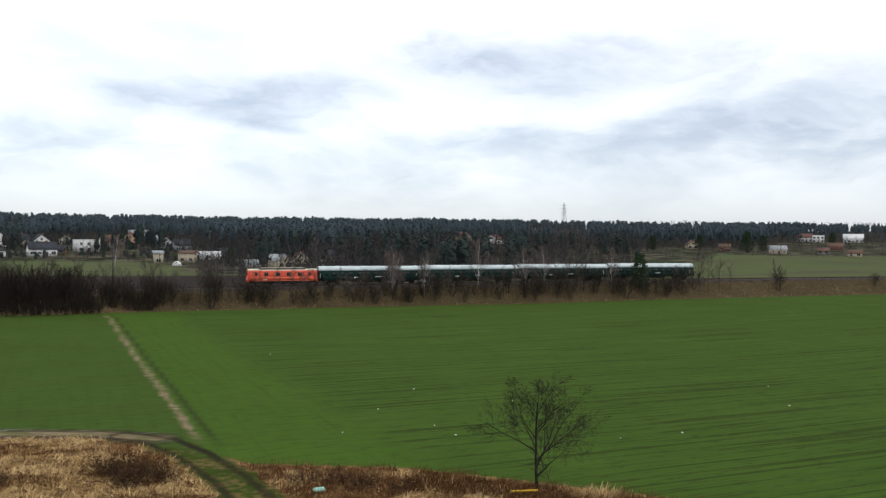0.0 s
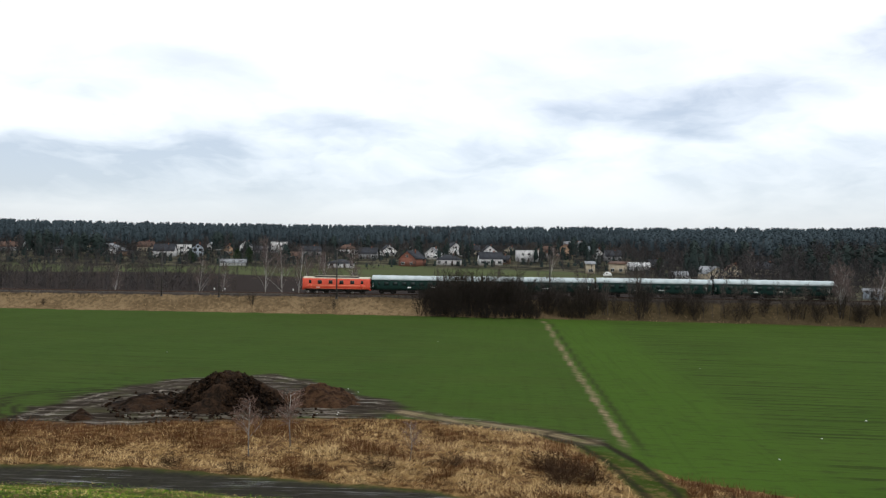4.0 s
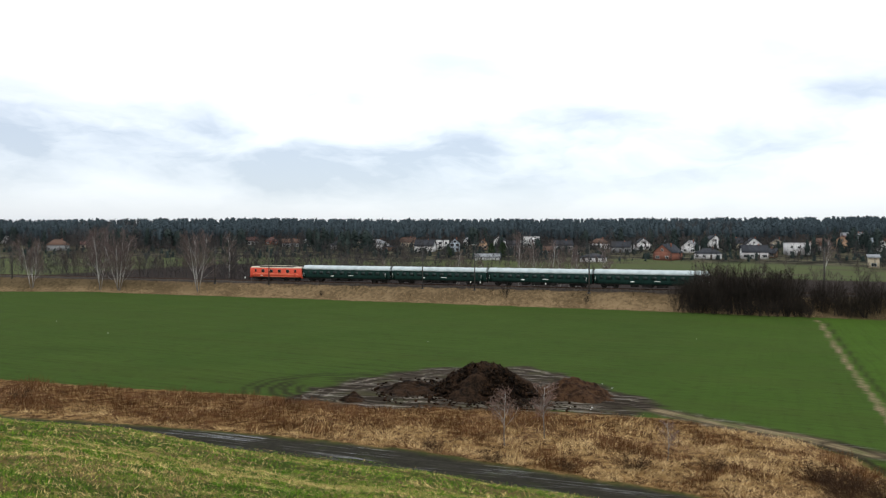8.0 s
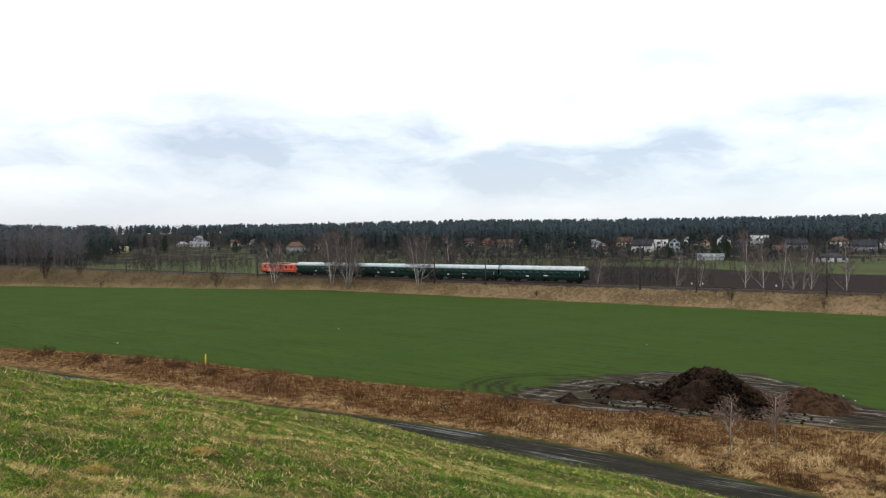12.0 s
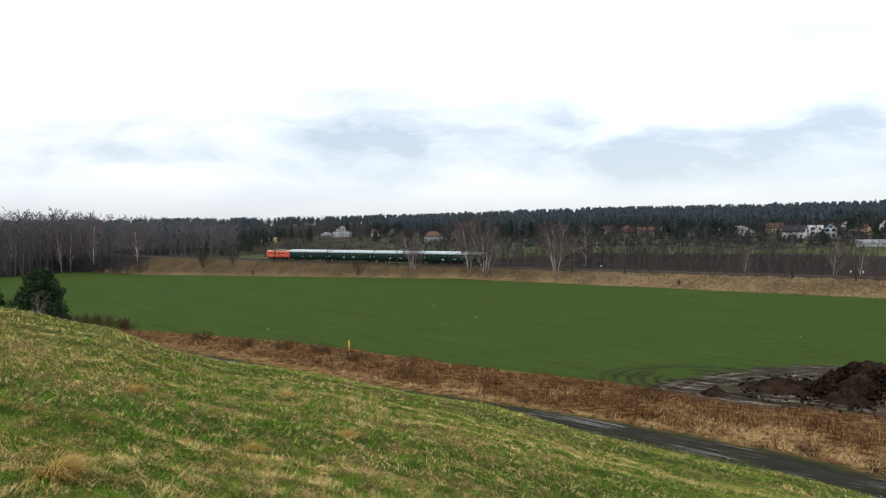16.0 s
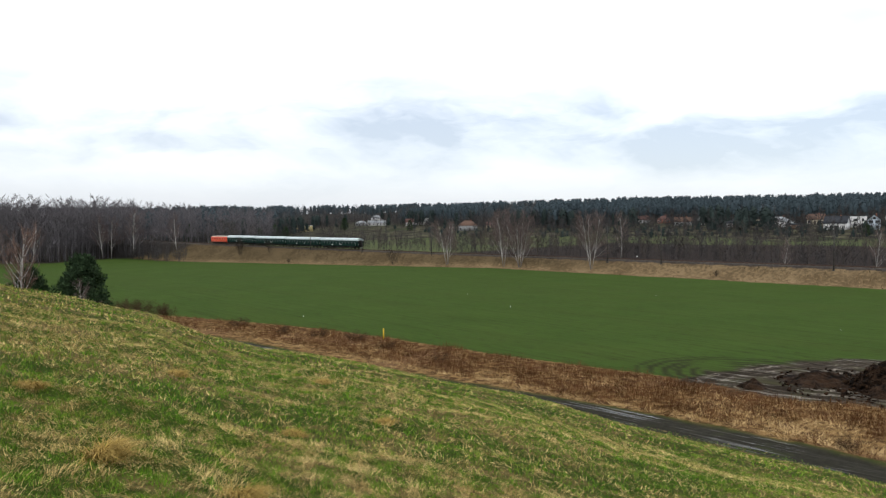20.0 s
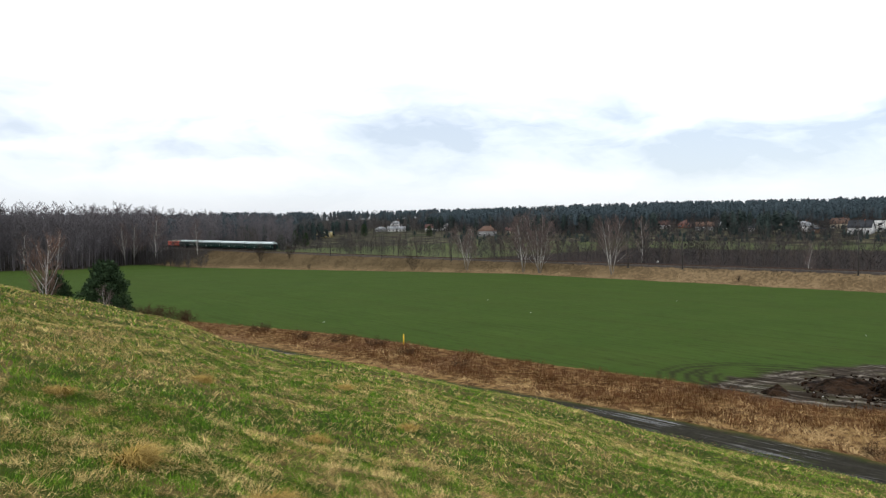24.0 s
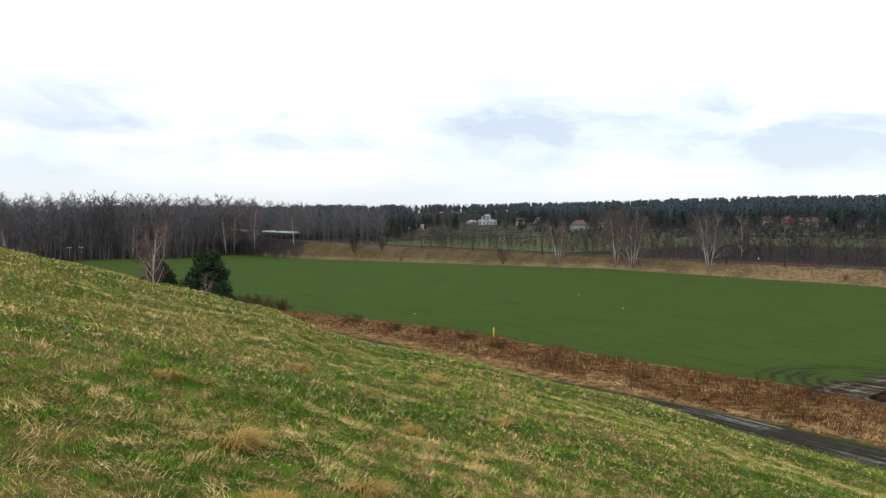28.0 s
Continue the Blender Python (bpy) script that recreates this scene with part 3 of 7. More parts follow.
def ground_material():
    m, n, b = surface("farmland", 0.95)
    c = n.coords()
    road, dry, mud, path = n.attr("zone_a")
    field, bank, plough, meadow = n.attr("zone_b")
    head, right, ruts, rut = n.attr("zone_c")
    ballast, gardens, forest, prints = n.attr("zone_d")
    fine, mid, wide = n.noise(c, 9.0, 3.0), n.noise(c, 1.2, 4.0), n.noise(c, 0.11, 4.0)
    # turf of the hill; shade between the blades is put into the dark sod
    straw, lush = grass_tone(n, c)
    turf = n.mix(lush, (0.022, 0.036, 0.007), (0.048, 0.070, 0.012))
    turf = n.mix(straw, turf, n.mix(fine, (0.055, 0.042, 0.016), (0.16, 0.12, 0.045)))
    turf = n.mix(n.ramp(fine, 0.48, 0.30, 0.0, 0.55), turf, (0.035, 0.04, 0.014))
    # sown field: drill lines along the railway, bare wet streaks, a headland along the path
    u = n.turn(c, -22.0)
    lines = n.noise(n.times(u, (0.03, 1.5, 0.0)), 1.0, 5.0, 0.65)
    thin = n.noise(n.times(u, (0.06, 5.0, 0.0)), 1.0, 2.0)
    green_l = n.mix(wide, (0.032, 0.061, 0.0125), (0.058, 0.092, 0.020))
    green_r = n.mix(wide, (0.036, 0.070, 0.012), (0.060, 0.104, 0.018))
    green = n.mix(right, green_l, green_r)
    bare = n.math("MULTIPLY", n.ramp(lines, 0.50, 0.60), n.math("SUBTRACT", 1.0, n.math("MULTIPLY", head, 0.9)))
    green = n.mix(n.math("MULTIPLY", bare, n.math("ADD", 0.30, n.math("MULTIPLY", right, 0.25))), green, (0.020, 0.024, 0.009))
    cross = n.noise(n.times(n.turn(c, -115.7), (0.05, 1.3, 0.0)), 1.0, 4.0, 0.6)
    green = n.mix(n.math("MULTIPLY", n.math("MULTIPLY", n.ramp(cross, 0.50, 0.64), head), 0.45), green, (0.022, 0.030, 0.010))
    green = n.mix(n.math("MULTIPLY", n.ramp(thin, 0.46, 0.64), 0.24), green, (0.020, 0.031, 0.009))
    green = n.mix(n.math("MULTIPLY", n.ramp(mid, 0.50, 0.72), 0.30), green, (0.052, 0.088, 0.014))
    green = n.mix(n.math("MULTIPLY", head, 0.5), green, (0.052, 0.102, 0.014))
    swath = n.ramp(n.noise(n.times(u, (0.012, 0.11, 0.0)), 1.0, 4.0, 0.6), 0.46, 0.60)
    green = n.mix(n.math("MULTIPLY", swath, n.math("SUBTRACT", 0.36, n.math("MULTIPLY", right, 0.26))), green, (0.044, 0.064, 0.015))
    speck = n.noise(n.times(u, (0.5, 1.6, 0.0)), 1.0, 5.0, 0.7)
    green = n.mix(n.math("MULTIPLY", n.ramp(speck, 0.50, 0.64), 0.42), green, (0.028, 0.030, 0.012))
    green = n.mix(n.math("MULTIPLY", ruts, 0.8), green, (0.026, 0.022, 0.014))
    col = n.mix(field, turf, green)
    # dead grass between lane and field
    hay = n.mix(n.ramp(mid, 0.38, 0.62), (0.055, 0.028, 0.012), (0.22, 0.135, 0.056))
    hay = n.mix(n.ramp(wide, 0.45, 0.65, 0.0, 0.5), hay, (0.14, 0.075, 0.042))
    col = n.mix(dry, col, hay)
    # railway bank
    bent = n.mix(n.ramp(n.math("ADD", n.math("MULTIPLY", mid, 0.5), n.math("MULTIPLY", wide, 0.5)), 0.40, 0.60), (0.105, 0.072, 0.039), (0.235, 0.165, 0.092))
    bent = n.mix(n.math("MULTIPLY", prints, 0.85), bent, n.mix(mid, (0.022, 0.018, 0.010), (0.058, 0.046, 0.024)))
    bent = n.mix(n.ramp(fine, 0.40, 0.66, 0.0, 0.2), bent, (0.14, 0.098, 0.05))
    col = n.mix(bank, col, bent)
    # ploughed strip, meadows and gardens
    clod = n.mix(n.noise(c, 0.6, 4.0), (0.018, 0.014, 0.013), (0.042, 0.034, 0.030))
    col = n.mix(plough, col, clod)
    lawn = n.mix(n.noise(c, 0.02, 4.0), (0.054, 0.070, 0.030), (0.090, 0.102, 0.046))
    lawn = n.mix(n.ramp(n.noise(n.times(u, (0.012, 0.05, 0.0)), 1.0, 4.0), 0.52, 0.68), lawn, (0.070, 0.060, 0.040))
    plot = n.mix(n.ramp(n.noise(c, 0.10, 5.0, 0.6), 0.40, 0.64), (0.018, 0.017, 0.014), (0.095, 0.088, 0.056))
    lawn = n.mix(gardens, lawn, n.mix(n.ramp(n.noise(c, 0.03, 3.0), 0.54, 0.66), plot, (0.032, 0.040, 0.020)))
    col = n.mix(meadow, col, lawn)
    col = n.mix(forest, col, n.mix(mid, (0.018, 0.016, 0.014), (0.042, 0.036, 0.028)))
    # straw-coloured farm path
    way = n.mix(n.math("ADD", n.math("MULTIPLY", mid, 0.35), n.math("MULTIPLY", n.ramp(n.noise(n.times(n.turn(c, 5.0), (0.2, 3.0, 0.0)), 1.0, 4.0, 0.65), 0.40, 0.62), 0.65)), (0.10, 0.076, 0.042), (0.26, 0.205, 0.125))
    col = n.mix(path, col, way)
    col = n.mix(n.math("MULTIPLY", ruts, 0.75), col, (0.020, 0.016, 0.011))
    # trampled wet mud with pale tyre prints
    skid = n.noise(n.times(n.turn(c, -30.0), (0.14, 2.0, 0.0)), 1.0, 5.0, 0.65)
    mire = n.mix(n.ramp(skid, 0.44, 0.72), (0.020, 0.015, 0.011), (0.17, 0.142, 0.108))
    mire = n.mix(n.ramp(n.noise(c, 0.35, 3.0), 0.50, 0.66, 0.0, 0.7), mire, (0.060, 0.058, 0.030))
    mire = n.mix(n.math("MULTIPLY", prints, 0.5), mire, n.mix(mid, (0.014, 0.012, 0.009), (0.038, 0.031, 0.022)))
    mire = n.mix(n.math("MULTIPLY", n.ramp(prints, 0.62, 0.10), n.math("MULTIPLY", n.ramp(n.noise(c, 0.22, 4.0, 0.6), 0.45, 0.62), n.ramp(n.noise(c, 2.4, 4.0, 0.65), 0.42, 0.60))), mire, n.mix(mid, (0.11, 0.092, 0.072), (0.30, 0.265, 0.22)))
    col = n.mix(mud, col, mire)
    # wet lane: dark, with two ruts of standing water
    along = n.times(n.turn(c, -27.0), (0.10, 4.2, 0.0))
    streaks = n.noise(along, 1.0, 5.0, 0.68)
    lane = n.mix(n.noise(c, 2.0, 4.0), (0.014, 0.013, 0.010), (0.040, 0.037, 0.028))
    lane = n.mix(n.ramp(streaks, 0.54, 0.66, 0.0, 0.75), lane, (0.074, 0.070, 0.060))
    lane = n.mix(n.ramp(n.noise(c, 0.5, 4.0, 0.6), 0.52, 0.66, 0.0, 0.6), lane, (0.036, 0.040, 0.018))
    verge = n.mix(n.ramp(rut, 0.45, 0.8, 0.0, 0.6), lane, (0.045, 0.045, 0.022))
    col = n.mix(road, col, verge)
    col = n.mix(ballast, col, n.mix(n.noise(c, 6.0), (0.022, 0.018, 0.016), (0.062, 0.052, 0.044)))
    n.put(b.inputs["Base Color"], col)
    water = n.math("MULTIPLY", n.ramp(streaks, 0.53, 0.60), n.math("MULTIPLY", n.ramp(n.noise(c, 0.16, 3.0), 0.44, 0.58), n.ramp(rut, 0.75, 0.55)))
    wet = n.math("MULTIPLY", road, water)
    damp = n.math("MULTIPLY", mud, n.ramp(skid, 0.56, 0.66, 0.0, 0.45))
    n.put(b.inputs["Roughness"], n.math("SUBTRACT", n.math("SUBTRACT", 0.95, n.math("MULTIPLY", road, 0.12)), n.math("ADD", n.math("MULTIPLY", wet, 0.62), damp)))
    n.put(b.inputs["Specular IOR Level"], n.math("ADD", 0.01, n.math("ADD", n.math("MULTIPLY", road, 0.0), n.math("ADD", n.math("MULTIPLY", wet, 0.7), damp))))
    rise = n.math("ADD", n.math("MULTIPLY", fine, 0.6), mid)
    rise = n.math("MULTIPLY", rise, n.math("SUBTRACT", 1.0, wet))
    bump(n, b, rise, 0.6, 0.10)
    return m


ground()


# ---- the railway ----
def railway():
    line = thing("railway_track", "single railway track on grey ballast and dark sleepers", "railway track", Matrix(), kind="structure")
    s = np.arange(-420, 760, 5.0)
    for side in (-0.75, 0.75):
        x, y, h = on_track(s, side)
        g = Geo()
        n = len(s)
        v = []
        for w, z in ((-0.036, -0.17), (0.036, -0.17), (0.036, 0.0), (-0.036, 0.0)):
            v.append(np.stack([x + w * np.cos(h), y + w * np.sin(h), rail_z(s) + z], -1))
        i = np.arange(n - 1)
        q = np.concatenate([np.stack([k * n + i, k * n + i + 1, (k + 1) % 4 * n + i + 1, (k + 1) % 4 * n + i], -1) for k in range(4)])
        g.add(np.concatenate(v), q)
        part("rail", g, M["rail"], line)
    g = Geo()
    for a in np.arange(-160, 420, 0.75):
        x, y, h = on_track(a)
        m = Matrix.Translation((x, y, rail_z(a))) @ Matrix.Rotation(h + math.pi / 2, 4, "Z")
        g.box(-0.13, -1.3, -0.40, 0.13, 1.3, -0.17, m)
    tagged(part("sleepers", g, M["sleeper"], line), kind="stuff")
    g = Geo()
    x, y, h = on_track(s)
    n = len(s)
    v = [np.stack([x + w * np.cos(h), y + w * np.sin(h), rail_z(s) + z], -1) for w, z in ((-2.7, -0.7), (-1.6, -0.24), (1.6, -0.24), (2.7, -0.7))]
    i = np.arange(n - 1)
    g.add(np.concatenate(v), np.concatenate([np.stack([k * n + i, k * n + i + 1, (k + 1) * n + i + 1, (k + 1) * n + i], -1) for k in range(3)]))
    part("ballast_bed", g, plain("ballast_stone", (0.022, 0.018, 0.016), (0.066, 0.055, 0.047), 1.5, 0.95, grain=12, relief=0.05), line, "grey-brown ballast")


railway()

M["orange"] = plain("orange_enamel", (0.56, 0.060, 0.030), (0.68, 0.090, 0.045), 0.6, 0.45, relief=0)
M["amber"] = plain("light_orange_band", (0.68, 0.16, 0.08), (0.76, 0.21, 0.11), 0.8, 0.45, relief=0)
M["cream"] = plain("cream_roof_paint", (0.48, 0.42, 0.32), (0.62, 0.56, 0.44), 1.0, 0.6, relief=0)
M["coach_green"] = plain("dark_green_enamel", (0.005, 0.018, 0.015), (0.010, 0.029, 0.024), 0.7, 0.75, relief=0)
M["coach_roof"] = plain("pale_grey_roof", (0.36, 0.42, 0.43), (0.50, 0.56, 0.57), 0.6, 0.45, relief=0)
M["black"] = plain("black_running_gear", (0.008, 0.008, 0.008), (0.03, 0.027, 0.025), 2.0, 0.8)
M["frame"] = plain("dark_roof_gear", (0.02, 0.02, 0.02), (0.06, 0.055, 0.05), 2.0, 0.7)
M["pane"] = glassy("dark_window_glass", (0.010, 0.013, 0.014), 0.25)
M["coach_pane"] = glassy("coach_window_glass", (0.005, 0.013, 0.012), 0.3)
M["lamp"] = plain("lamp_glass", (0.6, 0.6, 0.55), (0.8, 0.8, 0.75), 3.0, 0.2, relief=0)


def wheelset(parent, x):
    for side in (-1, 1):
        g = Geo()
        y = side * 0.72
        g.tube([(x, y - side * 0.07, 0.5), (x, y, 0.5), (x, y, 0.5), (x, y + side * 0.07, 0.5)], [0.54, 0.54, 0.5, 0.5], 14, True)
        part("wheel", g, M["frame"], parent)
    part("axle", Geo().tube([(x, -0.7, 0.5), (x, 0.7, 0.5)], [0.09, 0.09], 6), M["frame"], parent)


def bogie(parent, x, base):
    g = Geo()
    for side in (-1, 1):
        y = side * 1.0
        g.prism([(x - base / 2 - 0.5, 0.45), (x + base / 2 + 0.5, 0.45), (x + base / 2 + 0.5, 0.72), (x + 0.6, 0.95), (x - 0.6, 0.95), (x - base / 2 - 0.5, 0.72)], y - 0.07, y + 0.07)
        for k in (-1, 1):
            g.box(x + k * base / 2 - 0.18, y - 0.15, 0.3, x + k * base / 2 + 0.18, y + 0.15, 0.66)
    g.box(x - 0.35, -0.95, 0.5, x + 0.35, 0.95, 0.85)
    b = part("bogie", g, M["black"], parent)
    for k in (-1, 1):
        wheelset(b, x + k * base / 2)


def buffers(parent, x, way):
    for y in (-0.88, 0.88):
        part("buffer", Geo().tube([(x, y, 1.06), (x + way * 0.35, y, 1.06), (x + way * 0.36, y, 1.06), (x + way * 0.42, y, 1.06)], [0.1, 0.1, 0.24, 0.24], 10, True), M["black"], parent)


def shell(length, profile, round_ends, inset=0.0):
    """A body along x: a cross-section (y, z) swept between rounded ends."""
    g = Geo()
    half = length / 2
    steps = [(-half, 1 - round_ends), (-half + 0.18, 1 - round_ends * 0.35), (-half + 0.6, 1.0), (half - 0.6, 1.0), (half - 0.18, 1 - round_ends * 0.35), (half, 1 - round_ends)]
    n = len(profile)
    v = [(x, y * k, z) for x, k in steps for y, z in profile]
    q = [(a * n + i, a * n + (i + 1) % n, (a + 1) * n + (i + 1) % n, (a + 1) * n + i) for a in range(len(steps) - 1) for i in range(n)]
    t = [(0, i, i + 1) for i in range(1, n - 1)]
    o = (len(steps) - 1) * n
    t += [(o, o + i + 1, o + i) for i in range(1, n - 1)]
    return g.add(v, q, t)


def window(parent, x, z, w, h, side, half_width, frame_material, glass="pane"):
    y0, y1 = sorted((side * (half_width - 0.02), side * (half_width + 0.025)))
    g = Geo()
    for a in ((x - w / 2 - 0.05, z - h / 2 - 0.05, x + w / 2 + 0.05, z - h / 2), (x - w / 2 - 0.05, z + h / 2, x + w / 2 + 0.05, z + h / 2 + 0.05), (x - w / 2 - 0.05, z - h / 2, x - w / 2, z + h / 2), (x + w / 2, z - h / 2, x + w / 2 + 0.05, z + h / 2)):
        g.box(a[0], y0, a[1], a[2], y1, a[3])
    f = part("window", g, frame_material, parent)
    y0, y1 = sorted((side * (half_width - 0.03), side * (half_width + 0.008)))
    part("pane", Geo().box(x - w / 2, y0, z - h / 2, x + w / 2, y1, z + h / 2), M[glass], f)


def locomotive():
    e = thing("locomotive", "orange electric locomotive with square side windows on two bogies", "locomotive", Matrix(), "train")
    L = 15.0
    side = [(-1.45, 1.02), (-1.48, 1.5), (-1.48, 3.02), (-1.40, 3.26), (1.40, 3.26), (1.48, 3.02), (1.48, 1.5), (1.45, 1.02)]
    part("body", shell(L, side[::-1], 0.13), M["orange"], e, "bright orange body")
    for s in (-1, 1):
        y0, y1 = sorted((s * 1.47, s * 1.492))
        part("stripe", Geo().box(-6.55, y0, 1.62, 6.55, y1, 1.86), M["amber"], e, "lighter orange band")
        part("stripe", Geo().box(-6.55, y0, 1.04, 6.55, y1, 1.14), M["amber"], e, "lighter orange band")
        for x in (-3.6, -1.2, 1.2, 3.6):
            window(e, x, 2.50, 0.92, 0.80, s, 1.48, M["amber"])
        for x in (-5.75, 5.75):
            window(e, x, 2.54, 0.55, 0.74, s, 1.48, M["orange"])
            y0, y1 = sorted((s * 1.47, s * 1.50))
            part("door", Geo().box(x - 0.34, y0, 1.16, x + 0.34, y1, 2.16), M["orange"], e)
        y0, y1 = sorted((s * 1.48, s * 1.505))
        part("plate", Geo().box(3.6, y0, 1.24, 4.35, y1, 1.44), M["white"], e, "white number plate with plain bars")
    roof = [(-1.38, 3.26), (-1.15, 3.48), (-0.6, 3.62), (0.6, 3.62), (1.15, 3.48), (1.38, 3.26)]
    part("roof", shell(L - 0.2, roof[::-1], 0.13), M["cream"], e, "cream-painted roof")
    part("roof_gear", Geo().bevel_box(-4.9, -1.12, 3.44, 4.9, 1.12, 3.80, 0.10), M["frame"], e, "dark louvred roof equipment")
    for s in (-1, 1):
        part("roof_rail", Geo().box(-4.8, min(s * 1.0, s * 1.08), 3.80, 4.8, max(s * 1.0, s * 1.08), 3.88), M["cream"], e, "cream roof rail")
    for x, up in ((-3.9, 0.5), (3.9, 0.28)):
        g = Geo()
        for y in (-0.55, 0.55):
            g.tube([(x - 1.0, y, 3.82), (x, y * 0.8, 3.95 + up), (x + 0.9, y, 3.84)], [0.035] * 3, 5)
        g.tube([(x, -0.85, 3.96 + up), (x, 0.85, 3.96 + up)], [0.04] * 2, 5)
        g.tube([(x - 1.0, -0.6, 3.82), (x - 1.0, 0.6, 3.82)], [0.05] * 2, 5)
        part("pantograph", g, M["frame"], e, "folded pantograph")
    for way in (-1, 1):
        x = way * L / 2
        part("bumper_beam", Geo().bevel_box(min(x - way * 0.25, x + way * 0.08), -1.3, 0.75, max(x - way * 0.25, x + way * 0.08), 1.3, 1.2, 0.04), M["orange"], e)
        buffers(e, x + way * 0.05, way)
        for y in (-0.85, 0.85):
            part("headlight", Geo().tube([(x - way * 0.05, y, 1.5), (x + way * 0.06, y, 1.5)], [0.16, 0.13], 10, True), M["lamp"], e)
        part("headlight", Geo().tube([(x - way * 0.35, 0, 3.34), (x + way * 0.02, 0, 3.34)], [0.17, 0.14], 10, True), M["lamp"], e)
        for y in (-0.62, 0.62):
            part("windscreen", Geo().box(min(x - way * 0.1, x + way * 0.012), y - 0.46, 2.2, max(x - way * 0.1, x + way * 0.012), y + 0.46, 2.9), M["pane"], e)
    part("underframe", Geo().bevel_box(-6.9, -1.25, 0.62, 6.9, 1.25, 1.03, 0.05), M["black"], e)
    part("battery_box", Geo().bevel_box(-1.3, -1.3, 0.35, 1.3, 1.3, 0.75, 0.05), M["black"], e)
    for x in (-4.0, 4.0):
        bogie(e, x, 3.1)
    return e


def coach():
    e = thing("railway_coach", "dark green passenger coach with a pale grey rounded roof", "railway coach", Matrix(), "train")
    L = 23.7
    hw = 1.42
    side = [(-1.36, 1.0), (-hw, 1.25), (-hw, 3.02), (hw, 3.02), (hw, 1.25), (1.36, 1.0)]
    part("body", shell(L, side[::-1], 0.02), M["coach_green"], e)
    roof = [(hw * math.cos(a), 3.02 + 1.03 * math.sin(a) ** 0.8) for a in np.linspace(0, math.pi, 11)]
    part("roof", shell(L, roof, 0.05), M["coach_roof"], e, "pale grey ribbed roof", smooth=True)
    for x in np.arange(-10.5, 10.6, 3.0):
        part("roof_vent", Geo().bevel_box(x - 0.22, -0.22, 4.0, x + 0.22, 0.22, 4.12, 0.05), M["coach_roof"], e)
    for s in (-1, 1):
        for x in np.linspace(-8.6, 8.6, 10):
            window(e, x, 2.32, 1.05, 0.78, s, hw, M["coach_green"], "coach_pane")
        for x in (-10.25, 10.25):
            window(e, x, 2.35, 0.5, 0.7, s, hw, M["coach_green"], "coach_pane")
        for x in (-11.1, 11.1):
            y0, y1 = sorted((s * (hw - 0.01), s * (hw + 0.02)))
            d = part("door", Geo().box(x - 0.38, y0, 1.1, x + 0.38, y1, 2.98), M["coach_green"], e)
            y0, y1 = sorted((s * hw, s * (hw + 0.06)))
            part("handle", Geo().box(x + 0.42, y0, 1.5, x + 0.47, y1, 2.4), M["white"], d, "pale handrail")
        y0, y1 = sorted((s * hw, s * (hw + 0.02)))
        part("sign", Geo().box(-2.2, y0, 1.62, -0.9, y1, 1.76), M["white"], e, "white route board with plain bars")
        part("sign", Geo().box(3.2, y0, 1.38, 4.0, y1, 1.62), M["white"], e, "white lettering in plain bars")
        part("rain_strip", Geo().box(-11.7, y0, 3.0, 11.7, y1, 3.05), M["black"], e)
    for way in (-1, 1):
        x = way * L / 2
        part("gangway", Geo().bevel_box(min(x, x + way * 0.24), -0.62, 1.15, max(x, x + way * 0.24), 0.62, 3.25, 0.06), M["black"], e, "black rubber gangway bellows")
        buffers(e, x - way * 0.12, way)
        part("tail_lamp", Geo().tube([(x - way * 0.05, 1.1, 1.75), (x + way * 0.06, 1.1, 1.75)], [0.1, 0.09], 8, True), M["lamp"], e)
    part("underframe", Geo().bevel_box(-11.6, -1.3, 0.78, 11.6, 1.3, 1.02, 0.04), M["black"], e)
    for x0, x1 in ((-3.6, -1.4), (-0.6, 1.6), (2.6, 4.0)):
        part("equipment_box", Geo().bevel_box(x0, -1.25, 0.35, x1, 1.25, 0.8, 0.05), M["black"], e)
    for x in (-8.6, 8.6):
        bogie(e, x, 2.5)
    return e


loco = locomotive()
first = coach()
train = [(loco, 8.1)]
train += [(first if i == 0 else copy_thing(first, Matrix()), 15.75 + 24.2 * i + 12.1) for i in range(4)]


# ---- plants ----
_track_az = np.degrees(np.arctan2(-TRACK_X, TRACK_Y))
_first = int(np.searchsorted(TRACK_S, -350))


def beside(az, v):
    """The place at az (seen from the hill), v metres beyond the railway."""
    s = float(np.interp(az, _track_az[_first:_first + 360], TRACK_S[_first:_first + 360]))
    for _ in range(4):
        x, y, h = on_track(s, v)
        a = math.degrees(math.atan2(-x, y))
        s += radians(az - a) * math.hypot(x, y) / max(0.25, abs(math.cos(float(h) - radians(a) - math.pi / 2)))
    x, y, _ = on_track(s, v)
    return float(x), float(y)


